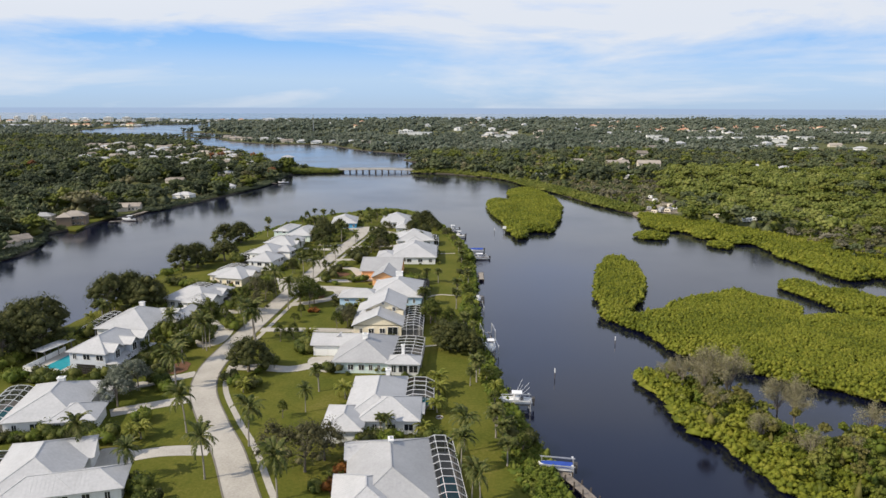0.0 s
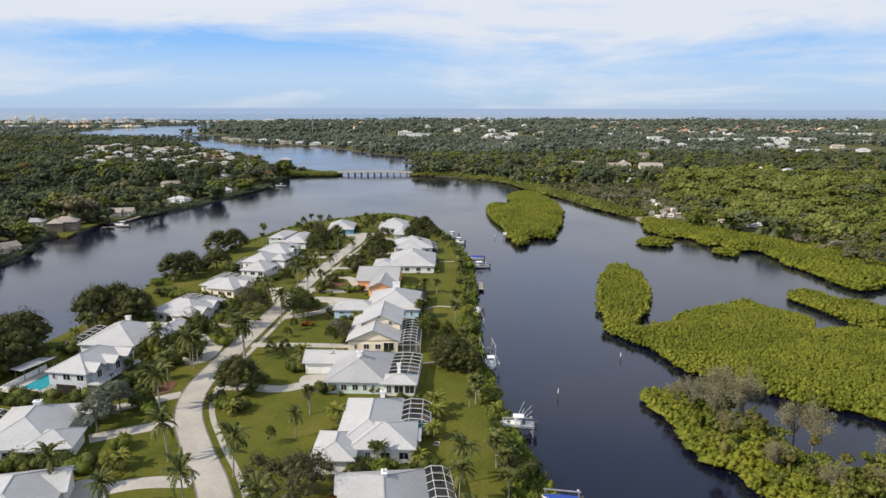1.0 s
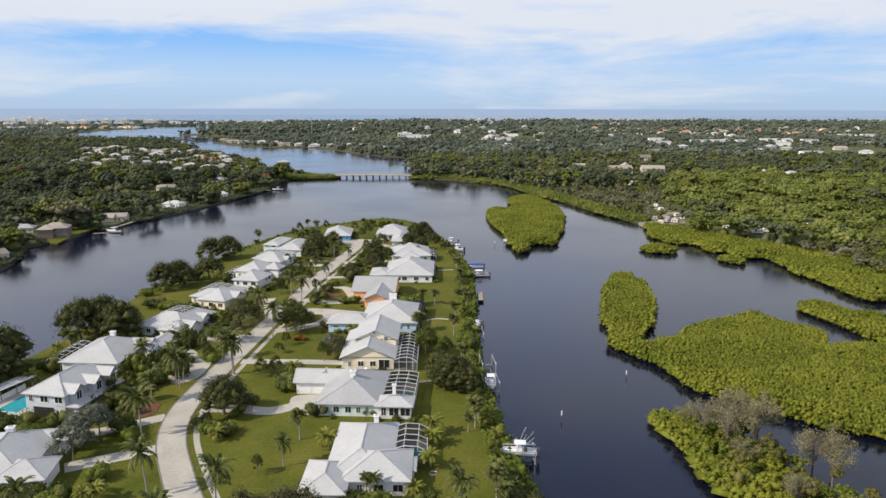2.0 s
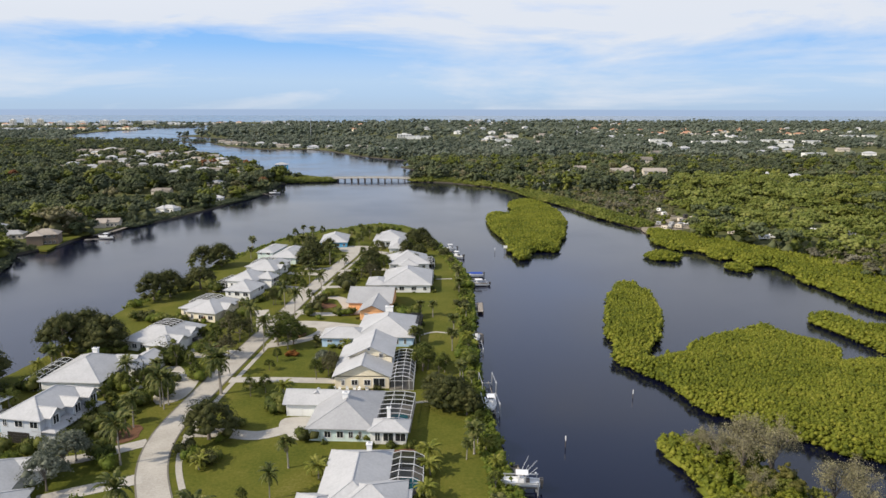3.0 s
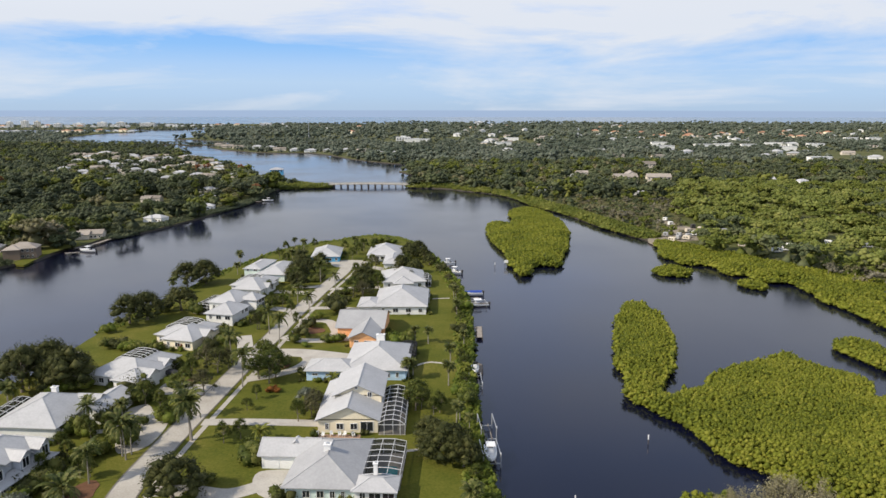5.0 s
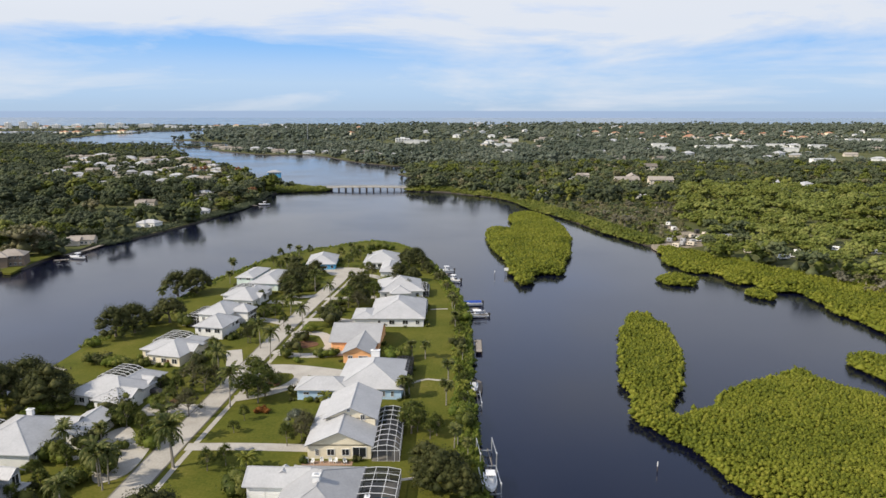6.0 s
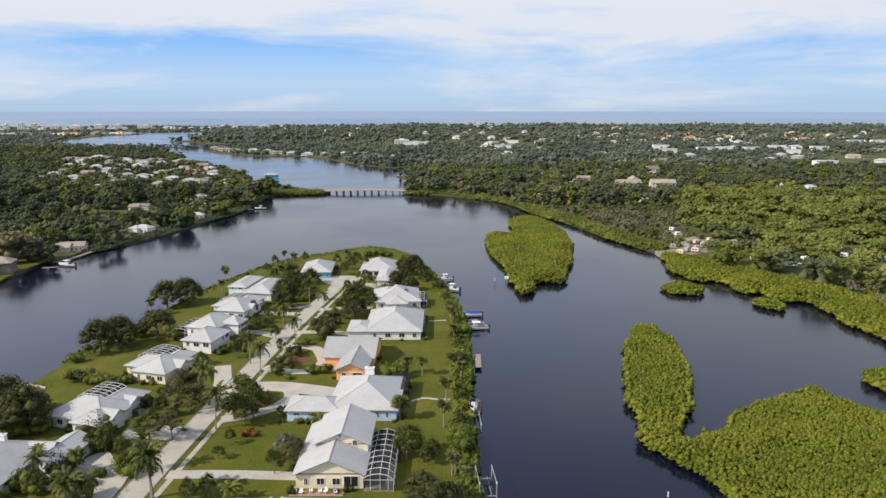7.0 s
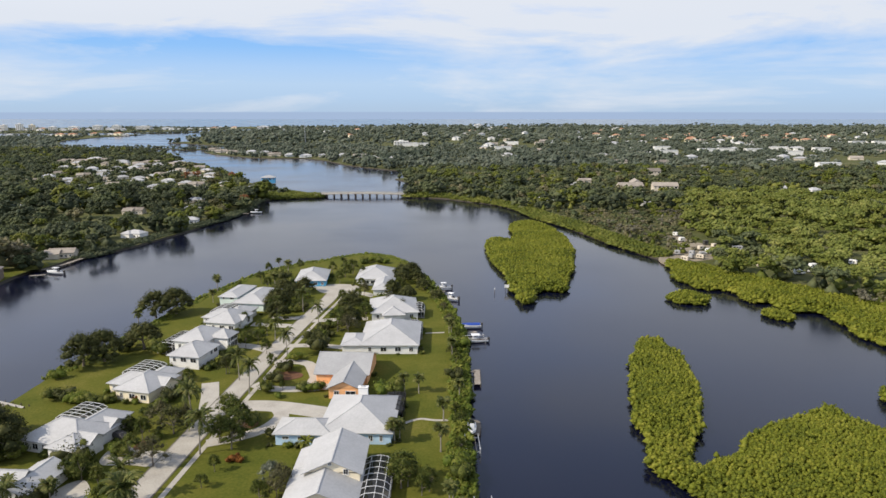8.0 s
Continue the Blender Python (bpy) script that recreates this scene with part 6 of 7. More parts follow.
def boat_lift(m, length, width, label, height=2.6, boards=False):
    t = thing("boat_lift", m, label, "boat lift", "boat lifts")
    for x in (-width / 2, width / 2):
        for y in (-length / 2, length / 2):
            bm = bmesh.new()
            tube(bm, [(x, y, -1.2), (x, y, height)], [0.12, 0.11], 8)
            part("pile", bm, M["steel"], t)
        bm = bmesh.new()
        bar(bm, (x, -length / 2 - 0.3, height + 0.1), (x, length / 2 + 0.3, height + 0.1), 0.13, 0.18)
        part("top_beam", bm, M["steel"], t)
        bm = bmesh.new()
        box(bm, x - 0.12, x + 0.12, -length / 2, -length / 2 + 0.35, height + 0.19, height + 0.45)
        part("motor", bm, M["alu"], t)
    for y in (-length / 2 + 0.3, length / 2 - 0.3):
        bm = bmesh.new()
        bar(bm, (-width / 2, y, 0.75), (width / 2, y, 0.75), 0.16, 0.22)
        part("cradle_beam", bm, M["steel"], t)
    for x in (-0.7, 0.7):
        bm = bmesh.new()
        bar(bm, (x, -length / 2, 0.95), (x, length / 2, 0.95), 0.14, 0.2)
        part("bunk", bm, M["timber"], t)
    if boards:
        bm = bmesh.new()
        k = -length / 2
        while k < length / 2:
            box(bm, -width / 2 + 0.1, -width / 2 + 0.9, k, k + 0.16, 0.6, 0.66)
            k += 0.19
        part("catwalk", bm, M["timber"], t)
    return t


def boat(m, length, label, top=True, cover="", tower=False, deck="gel"):
    """A motor boat: y is forward, its keel at z 0."""
    t = thing("boat", m, label, "boat", "moored boats")
    beam = length * 0.185
    secs = [(-0.5, 0.92, 0.0, 0.86), (-0.3, 1.0, 0.0, 0.9), (0.0, 1.0, 0.02, 0.98), (0.25, 0.86, 0.08, 1.08), (0.4, 0.52, 0.24, 1.18), (0.5, 0.05, 0.6, 1.28)]
    bm = bmesh.new()
    rings = []
    for s, w, k, g in secs:
        y, b = s * length, beam * w
        rings.append([bm.verts.new(p) for p in ((-b, y, g), (-b * 0.92, y, 0.42 + k * 0.5), (0, y, k), (b * 0.92, y, 0.42 + k * 0.5), (b, y, g), (b * 0.82, y, g + 0.03), (b * 0.8, y, g - 0.4), (-b * 0.8, y, g - 0.4), (-b * 0.82, y, g + 0.03))])
    for a, b in zip(rings, rings[1:]):
        for k in range(9):
            bm.faces.new((a[k], a[(k + 1) % 9], b[(k + 1) % 9], b[k]))
    bm.faces.new(rings[0])
    bm.faces.new(rings[-1][::-1])
    part("hull", bm, M["gel"], t)
    bm = bmesh.new()
    box(bm, -beam * 0.76, beam * 0.76, -length * 0.48, length * 0.24, 0.5, 0.56)
    part("cockpit_floor", bm, M[deck], t)
    if cover:
        bm = bmesh.new()
        pts = []
        for s, w in ((-0.46, 0.86), (-0.2, 0.98), (0.1, 0.96), (0.3, 0.75), (0.46, 0.2)):
            pts.append([bm.verts.new((x * beam * w, s * length, 1.0 + 0.55 * (1 - abs(x)) * (1 if s < 0.2 else 0.5) + 0.1 * (s > 0.2))) for x in (-1, -0.5, 0, 0.5, 1)])
        for a, b in zip(pts, pts[1:]):
            for k in range(4):
                bm.faces.new((a[k], a[k + 1], b[k + 1], b[k]))
        part("cover", bm, M[cover], t, "blue fitted canvas cover")
    else:
        bm = bmesh.new()
        box(bm, -0.5, 0.5, -length * 0.1, length * 0.06, 0.55, 1.5)
        box(bm, -0.46, 0.46, length * 0.02, length * 0.05, 1.5, 1.9)
        part("console", bm, M["gel"], t)
        bm = bmesh.new()
        box(bm, -0.55, 0.55, -length * 0.24, -length * 0.15, 0.55, 1.25)
        part("seat", bm, M["vinyl"], t)
    if top:
        bm = bmesh.new()
        box(bm, -beam * 0.72, beam * 0.72, -length * 0.2, length * 0.12, 2.45, 2.53)
        box(bm, -beam * 0.6, beam * 0.6, -length * 0.18, length * 0.10, 2.53, 2.58)
        roof = part("hardtop", bm, M["gel"], t)
        for x in (-0.55, 0.55):
            for y in (-length * 0.14, length * 0.06):
                bm = bmesh.new()
                bar(bm, (x, y, 0.6), (x * 1.3, y, 2.46), 0.06)
                part("post", bm, M["alu"], roof)
    if tower:
        bm = bmesh.new()
        for x in (-0.9, 0.9):
            bar(bm, (x, -length * 0.2, 2.5), (x * 1.4, -length * 0.42, 4.2), 0.05)
            bar(bm, (x, length * 0.05, 1.0), (x * 1.7, -length * 0.2, 4.8), 0.05)
        part("outrigger", bm, M["alu"], t)
    bm = bmesh.new()
    for x in (-0.3, 0.3):
        box(bm, x - 0.2, x + 0.2, -length * 0.5 - 0.6, -length * 0.5 + 0.02, 0.75, 1.45)
        box(bm, x - 0.1, x + 0.1, -length * 0.5 - 0.5, -length * 0.5 - 0.2, -0.3, 0.75)
    part("outboard", bm, M["vinyl"], t, "dark outboard motors")
    return t


dock([(18.5, 113.5), (20.6, 109.8), (22.2, 106.6), (24.2, 101.5), (27, 94)], 1.5, "weathered grey timber dock on the canal", rail=True)
boat_lift(pose(19.6, 111.4, 0, 0, 0, 80), 5.4, 3.0, "white boat lift beside a timber dock", 2.4)
boat(pose(19.4, 111.4, 1.05, 0, 0, 80), 6.0, "white motor boat under a blue canvas cover", False, "canvas_blue")
dock([(7.5, 146.6), (11, 146.4), (15.4, 145.6)], 1.3, "narrow timber dock leading to a boat lift")
dock([(15, 146), (15.4, 142)], 1.2, "short timber dock beside a raised boat")
boat_lift(pose(15.4, 138.8, 0, 0, 0, 88), 5.6, 3.2, "grey boat lift holding a white fishing boat", 2.2)
boat(pose(15.2, 138.8, 1.05, 0, 0, 85), 6.8, "white centre-console fishing boat on a lift", True, "", True)
boat_lift(pose(12.1, 172.4, 0, 0, 0, 4), 6.4, 3.4, "grey boat lift with a white boat", 2.6, True)
boat(pose(12.2, 172.0, 1.05, 0, 0, 180), 6.8, "white motor boat with a hardtop on a lift")
boat_lift(pose(12.1, 183.2, 0, 0, 0, 4), 7.0, 3.2, "empty tall boat lift frame over the canal", 3.2, True)
dock([(8.2, 176.5), (10.2, 177), (10.4, 187)], 1.2, "timber dock beside tall lift frames")
dock([(8.4, 224), (12.4, 224), (12.2, 217)], 1.4, "pale timber dock with a corner platform")
boat_lift(pose(11.0, 212.4, 0, 0, 0, 1), 7.4, 3.0, "empty boat lift beside a pale dock", 1.3, True)
boat(pose(11.2, 219.2, 0.75, 0, 0, 180), 5.4, "small pale open boat lying on a lift", False)
dock([(9.6, 256.2), (13.6, 256.2)], 1.3, "short timber walkway from the hedge")
dock([(14.1, 257.6), (13.8, 246.8)], 1.7, "floating timber platform in the canal")
dock([(9, 292), (15.6, 291.6)], 2.6, "brown timber dock between two boats")
boat(pose(14.6, 284.6, -0.1, 0, 0, 96), 8.6, "white cabin boat moored along a dock", True, "", False, "wood_deck")
boat_lift(pose(14.4, 284.6, 0, 0, 0, 96), 7.0, 3.6, "low boat lift beside a moored boat", 1.4)
boat(pose(13.8, 299.6, 0.2, 0, 0, 92), 7.4, "white motor boat with a blue cover by the dock", False, "canvas_blue")
dock([(0.5, 346), (5.5, 345)], 1.5, "short timber dock near the tip")
boat(pose(4.6, 351.6, 0.3, 0, 0, 100), 6.8, "white boat moored near the tip of the peninsula")
boat(pose(7.4, 335.4, 0.3, 0, 0, 60), 7.0, "white motor boat lying off a small dock")
dock([(2.5, 340), (6.4, 338)], 1.4, "small dock with a white boat")
dock([(-97, 231), (-104, 233.4), (-112, 236.4)], 1.4, "pale timber dock on the bay side", rail=True)

for k, (x, y, h) in enumerate(((25.9, 155, 2.3), (45.6, 179.3, 1.9), (25.3, 344.5, 2.4))):
    post = thing("channel_marker", pose(x, y, 0), "white-topped channel marker post in the water", "channel marker", "channel markers")
    bm = bmesh.new()
    tube(bm, [(0, 0, -1.5), (0.02, 0, h)], [0.09, 0.08], 8)
    part("pile", bm, M["pile"], post)
    bm = bmesh.new()
    tube(bm, [(0.02, 0, h - 0.8), (0.02, 0, h + 0.12), (0.02, 0, h + 0.3)], [0.11, 0.11, 0.02], 8)
    part("cap", bm, M["trim"], post, "white pointed cap")
sign = thing("channel_sign", pose(30.4, 347, 0), "pale notice board on posts beside the island", "sign")
bm = bmesh.new()
for x in (-0.5, 0.5):
    tube(bm, [(x, 0, -1), (x, 0, 3.2)], [0.1, 0.1], 6)
part("post", bm, M["pile"], sign)
bm = bmesh.new()
box(bm, -0.9, 0.9, -0.16, -0.1, 1.9, 3.2)
part("board", bm, M["trim"], sign)


# ---- the road bridge ----
def bridge():
    x0, x1, y = -99.0, -27.0, 664.0
    b = thing("bridge", pose(x0, y, 0), "long low grey concrete road bridge on piers", "bridge")
    n = 12
    rise = lambda s: 2.7 + 0.7 * math.sin(math.pi * s)
    for k in range(n):
        s0, s1 = k / n, (k + 1) / n
        bm = bmesh.new()
        xa, xb, za, zb = (x1 - x0) * s0, (x1 - x0) * s1 - 0.08, rise(s0), rise(s1)
        vs = [bm.verts.new(p) for p in ((xa, -4, za - 0.6), (xb, -4, zb - 0.6), (xb, 4, zb - 0.6), (xa, 4, za - 0.6), (xa, -4, za), (xb, -4, zb), (xb, 4, zb), (xa, 4, za))]
        for q in ((0, 3, 2, 1), (4, 5, 6, 7), (0, 1, 5, 4), (1, 2, 6, 5), (2, 3, 7, 6), (3, 0, 4, 7)):
            bm.faces.new([vs[j] for j in q])
        part("span", bm, M["concrete"], b)
        for side in (-3.9, 3.9):
            bm = bmesh.new()
            bar(bm, (xa, side, za + 0.95), (xb, side, zb + 0.95), 0.14, 0.2)
            bar(bm, (xa, side, za + 0.45), (xb, side, zb + 0.45), 0.1, 0.12)
            for j in range(4):
                f = (j + 0.5) / 4
                x, z = xa + (xb - xa) * f, za + (zb - za) * f
                bar(bm, (x, side, z - 0.05), (x, side, z + 1.0), 0.18)
            part("railing", bm, M["concrete"], b)
    for k in range(1, n):
        s = k / n
        x = (x1 - x0) * s
        bm = bmesh.new()
        w = 0.42 if 2 < k < 9 else 0.25
        for yy in (-3, -1, 1, 3):
            box(bm, x - w, x + w, yy - 0.35, yy + 0.35, -2, rise(s) - 0.8)
        box(bm, x - 0.7, x + 0.7, -4, 4, rise(s) - 0.95, rise(s) - 0.58)
        part("pier", bm, M["pile"], b)
    for x in (-6.0, x1 - x0):
        bm = bmesh.new()
        box(bm, x, x + 6, -5, 5, -1, 2.6)
        part("abutment", bm, M["concrete"], b)


bridge()


# garden chairs on the terrace before the cream house
def patio_chair(x, y, turn):
    t = thing("patio_chair", pose(x, y, GROUND + 0.06, 0, 0, turn), "white slatted garden chair on a terrace", "chair", "terrace chairs")
    bm = bmesh.new()
    box(bm, -0.32, 0.32, -0.32, 0.32, 0.40, 0.47)
    part("seat", bm, M["trim"], t)
    bm = bmesh.new()
    box(bm, -0.32, 0.32, 0.28, 0.36, 0.47, 1.05)
    part("backrest", bm, M["trim"], t)
    for sx in (-0.28, 0.28):
        for sy in (-0.28, 0.28):
            bm = bmesh.new()
            bar(bm, (sx, sy, -0.06), (sx, sy, 0.42), 0.06)
            part("leg", bm, M["trim"], t)
        bm = bmesh.new()
        box(bm, sx - 0.05, sx + 0.05, -0.32, 0.3, 0.62, 0.67)
        part("armrest", bm, M["trim"], t)


sheet("terrace", np.array([(-24.6, 179.2), (-14.6, 179.2), (-14.6, 181.1), (-24.6, 181.1)]), TOP + 0.012, GROUND - 0.1, M["paver"], "narrow paved terrace before a cream house", "terrace")
rc = random.Random(12)
for x in (-23.6, -22.3, -20.6, -19.0, -17.8, -16.2):
    patio_chair(x + rc.uniform(-0.2, 0.2), 180.2 + rc.uniform(-0.3, 0.3), rc.uniform(-40, 40))

# ---- houses on the mainland, built as a few kinds and then set out ----
def far_house(label, w, d, h, roof, wall, kind="hip", pitch=0.36, name="house", category="house", wing=True, panes=True):
    t = thing(name, pose(0, 0, -500), label, category, "houses on the mainland")
    block(t, -w / 2, w / 2, -d / 2, d / 2, h, kind, pitch, wall, roof, 0.5, 0)
    if wing:
        block(t, -w / 2 - 2, 0, -d / 2 - 3, d / 6, h - 0.2, kind, pitch, wall, roof, 0.5, 0)
    if panes:
        windows(t, -w / 2 + 1, w / 2 - 1, -d / 2 + 0.5, "S", 3.4, w=1.5)
    if panes and h > 4.5:
        windows(t, -w / 2 + 1, w / 2 - 1, -d / 2 + 0.5, "S", 3.4, z=h - 2, w=1.5)
    return t


FAR_KINDS = {
    "white": ("white house with a pale metal roof among trees", 17, 11, 3.6, "roof_white", "wall_white"),
    "grey": ("grey-roofed house among the trees", 18, 11, 3.4, "roof_grey", "wall_sand"),
    "tan": ("house with a weathered brown shingle roof", 19, 12, 3.6, "roof_tan", "wall_sand", "gable_x"),
    "lodge": ("two-storey shore house with a brown shingle roof and dark porches", 19, 14, 6.0, "roof_tan", "wall_brown", "hip", 0.4),
    "clay": ("two-storey villa with a clay tile roof", 20, 14, 6.0, "roof_clay", "wall_cream"),
    "tall": ("white two-storey house among trees", 16, 12, 6.2, "roof_white", "wall_white"),
    "shed": ("long low white commercial building with a flat roof", 48, 16, 6.5, "roof_white", "wall_white", "gable_x", 0.03, "commercial_building", "building", False),
    "hall": ("brown-roofed apartment house in a row", 24, 11, 6.2, "roof_tan", "wall_sand", "gable_x", 0.4, "apartment_house", "house", False),
}
FAR = {k: far_house(*v) for k, v in FAR_KINDS.items()}
FAR_PLAIN = {k: far_house(*v[:6], *(v[6:] + ("hip", 0.36, "house", "house", True)[len(v) - 6:]), False) for k, v in FAR_KINDS.items()}      # beyond the bay
FAR_SET = [
    ("white", [(-250, 478, 0), (-170, 467, -20), (-157, 517, 10), (-301, 575, 15), (-410, 818, 0), (-406, 904, 10), (-363, 920, -8), (-297, 771, 20), (-266, 771, 0), (-296, 866, -12), (-227, 709, 0), (-205, 696, 12), (-237, 800, 0), (-484, 1075, 6), (88, 636, 0), (159, 607, 0), (311, 708, -8), (330, 690, 20)]),
    ("lodge", [(-190, 362, 16)]),
    ("grey", [(-214, 375, 10), (-237, 398, 0), (-174, 575, 12), (-188, 620, 0), (-355, 760, 10), (-350, 866, 0), (-302, 819, -10), (-259, 719, 15), (-202, 744, 0), (-424, 1021, 10), (-374, 963, 0), (131, 737, 0), (150, 740, 30), (316, 922, 0), (340, 672, 0)]),
    ("tan", [(-183, 412, 10), (-188, 306, 60), (-400, 770, 0), (-380, 832, 12), (-333, 782, -6), (-295, 719, 8), (-227, 739, 0), (-266, 845, 10), (-210, 560, 0), (145, 772, 0), (127, 720, 12), (200, 860, 0), (280, 840, 10), (-345, 900, 0)]),
    ("hall", [(164, 673, 4), (194, 674, -4), (176, 700, 80), (223, 820, 0)]),
]


def set_far():
    r = random.Random(8)
    used = set()
    rows = [(k, *q) for k, rows in FAR_SET for q in rows]
    # the streets behind, in loose rows
    for k in range(80):
        y = 690 + (k % 40) * 9 + r.uniform(-8, 8)
        rows.append((r.choice(("grey", "grey", "grey", "tan", "tan")), -0.21 * y - r.uniform(0, 1) * 0.28 * y, y, r.uniform(-30, 30)))
    for k in range(40):
        rows.append((r.choice(("clay", "clay", "white")), 400 + k * 15 + r.uniform(-30, 30), 1800 + r.uniform(-160, 260), r.uniform(-20, 20)))
    for x, y in ((444, 1262), (482, 1275), (522, 1262), (556, 1196), (365, 1212), (590, 1320), (390, 1330), (650, 1290), (850, 1536), (900, 1540), (-60, 1466), (110, 1330), (132, 2790), (200, 2800), (480, 948), (322, 700), (143, 1520), (-38, 1452)):
        rows.append(("shed", x, y, r.uniform(-8, 8)))
    for k in range(60):
        y = r.uniform(1000, 1700)
        rows.append((r.choice(("white", "grey", "tan", "tall", "white")), r.uniform(0.02, 0.6) * y + 40, y, r.uniform(-30, 30)))
    for k in range(44):
        y = r.uniform(1600, 2750)
        rows.append((r.choice(("white", "grey", "tall", "tall", "clay")), r.uniform(-0.22, 0.6) * y, y, r.uniform(-30, 30)))
    for k in range(72):
        rows.append((r.choice(("white", "tall", "clay", "tall", "white")), -1900 + k * 18.5 + r.uniform(-20, 20), 2330 + k * 5 + r.uniform(-110, 90), r.uniform(-20, 20)))
    for k in range(14):
        rows.append((r.choice(("grey", "tan", "white", "grey")), -390 + k * 27, 1215 + abs(k - 3) * 6 - k * 18 + r.uniform(30, 90), r.uniform(-20, 20)))
    for k in range(24):
        rows.append((r.choice(("white", "tall", "clay", "white")), -1500 + k * 28, 1850 + k * 8 + r.uniform(-60, 40), r.uniform(-20, 20)))
    lands = (WEST_LAND, EAST_LAND, BARRIER)
    made = []
    for kind, x, y, turn in rows:
        q = np.array([[x, y]])
        if not any(inside(l, q)[0] and edge_distance(l, q)[0] > 5 for l in lands):
            continue
        if any((x - a) ** 2 + (y - b) ** 2 < (17 if x < -100 and y < 1000 else 22) ** 2 for a, b in made):
            continue
        made.append((x, y))
        tall = 1.25 if y > 900 else 1.0
        m = pose(x, y, 1.0, 0, 0, turn) @ Matrix.Diagonal((1, 1, tall, 1)) @ Matrix.Diagonal((0.6, 0.7, 0.9, 1) if kind == "shed" else (0.9, 0.9, 1.3, 1) if kind == "hall" else (0.95, 0.95, 0.85, 1) if y > 1000 else (0.66, 0.66, 0.85, 1))
        p = (FAR if y < 900 else FAR_PLAIN)[kind]
        if p in used:
            p = copy_thing(p, pose(0, 0, 0))
        used.add(p)
        p.matrix_basis = m
        LOTS.append((x, y, 27 if kind == "shed" else 9, 0.045 if kind == "hall" else 0.025))

    for p in (*FAR.values(), *FAR_PLAIN.values()):
        if p not in used:
            for o in (*p.children_recursive, p):
                bpy.data.objects.remove(o)


set_far()


def tower(x, y, w, d, storeys, wall, label, turn=0):
    """A beach-side block of flats with balconies on every storey."""
    t = thing("apartment_block", pose(x, y, 1.0, 0, 0, turn), label, "apartment block", "apartment blocks on the beach")
    h = storeys * 3.0
    bm = bmesh.new()
    box(bm, -w / 2, w / 2, -d / 2, d / 2, -0.2, h)
    box(bm, -w / 6, w / 6, -d / 4, d / 4, h, h + 3)
    part("wall", bm, M[wall], t)
    bm = bmesh.new()
    for x0, x1, y0, y1 in ((-w / 2, w / 2, -d / 2, -d / 2 + 0.3), (-w / 2, w / 2, d / 2 - 0.3, d / 2), (-w / 2, -w / 2 + 0.3, -d / 2, d / 2), (w / 2 - 0.3, w / 2, -d / 2, d / 2)):
        box(bm, x0, x1, y0, y1, h, h + 0.9)
    part("parapet", bm, M["trim"], t)
    for k in range(storeys):
        bm = bmesh.new()
        box(bm, -w / 2 + 1, w / 2 - 1, -d / 2 - 1.5, -d / 2, k * 3.0 + 2.8, k * 3.0 + 3.0)
        box(bm, -w / 2 + 1, w / 2 - 1, -d / 2 - 1.5, -d / 2 - 1.4, k * 3.0 + 3.0, k * 3.0 + 3.9)
        part("balcony", bm, M["trim"], t)
        bm = bmesh.new()
        n = max(3, int(w / 5))
        for j in range(n):
            xm = -w / 2 + w * (j + 0.5) / n
            box(bm, xm - 1.2, xm + 1.2, -d / 2 - 0.04, -d / 2 + 0.02, k * 3.0 + 0.3, k * 3.0 + 2.4)
        part("window_row", bm, M["glass"], t)


for x, y, w, s, wall in ((-1500, 2420, 34, 8, "wall_cream"), (-1440, 2440, 20, 7, "wall_sand"), (-1395, 2450, 26, 8, "wall_sand"), (-1365, 2470, 22, 7, "wall_cream"), (-1580, 2400, 40, 6, "wall_sand"), (-1290, 2460, 30, 5, "wall_white"),
                         (-1230, 2480, 44, 5, "wall_white"), (-1160, 2500, 40, 6, "wall_white"), (-1105, 2520, 36, 6, "wall_white"), (-1020, 2540, 70, 5, "wall_grey"), (-77, 1470, 38, 4, "wall_white"), (140, 2810, 40, 5, "wall_white"), (-640, 2660, 60, 4, "wall_grey")):
    tower(x, y, w * 0.75, 14, max(3, s - 1), "wall_white" if wall == "wall_sand" else wall, "pale block of flats on the far beach", random.Random(int(x)).uniform(-8, 8))
    LOTS.append((x, y, 30, 0.07))

# the blue house by the bridge
h = thing("house", pose(-168, 772, 1.0, 0, 0, 10), "bright sea-blue house near the bridge", "house")
block(h, -7, 7, -6, 6, 5.6, "hip", 0.35, "wall_sea", "roof_grey", 0.5, 0)
windows(h, -6, 6, -5.5, "S", 3, z=3.4)
LOTS.append((-168, 772, 12, 0.06))

mast = thing("radio_mast", pose(-275, 1525, 1.0), "slender lattice radio mast above the woods", "mast")
bm = bmesh.new()
for k in range(3):
    a = k * 2 * math.pi / 3
    bar(bm, (0.9 * math.cos(a), 0.9 * math.sin(a), -0.5), (0.5 * math.cos(a), 0.5 * math.sin(a), 40), 0.35)
part("leg", bm, M["steel"], mast)
bm = bmesh.new()
for j in range(20):
    for k in range(3):
        a, b = k * 2 * math.pi / 3, (k + 1) * 2 * math.pi / 3
        bar(bm, (0.8 * math.cos(a), 0.8 * math.sin(a), j * 2), (0.8 * math.cos(b), 0.8 * math.sin(b), j * 2 + 2), 0.12)
part("lattice", bm, M["steel"], mast)

# the boat yard with its sandy ramp on the east shore
yard = [(110, 396), (116, 396), (124, 401), (133, 405), (143, 411), (150, 422), (148, 440), (142, 458), (141, 476), (135, 476), (134, 455), (128, 432), (118, 420), (110, 408)]
sheet("boatyard", spline(yard, closed=True, step=3), 1.06, 0.3, M["sand"], "bare sandy boat yard by the water", "ground")
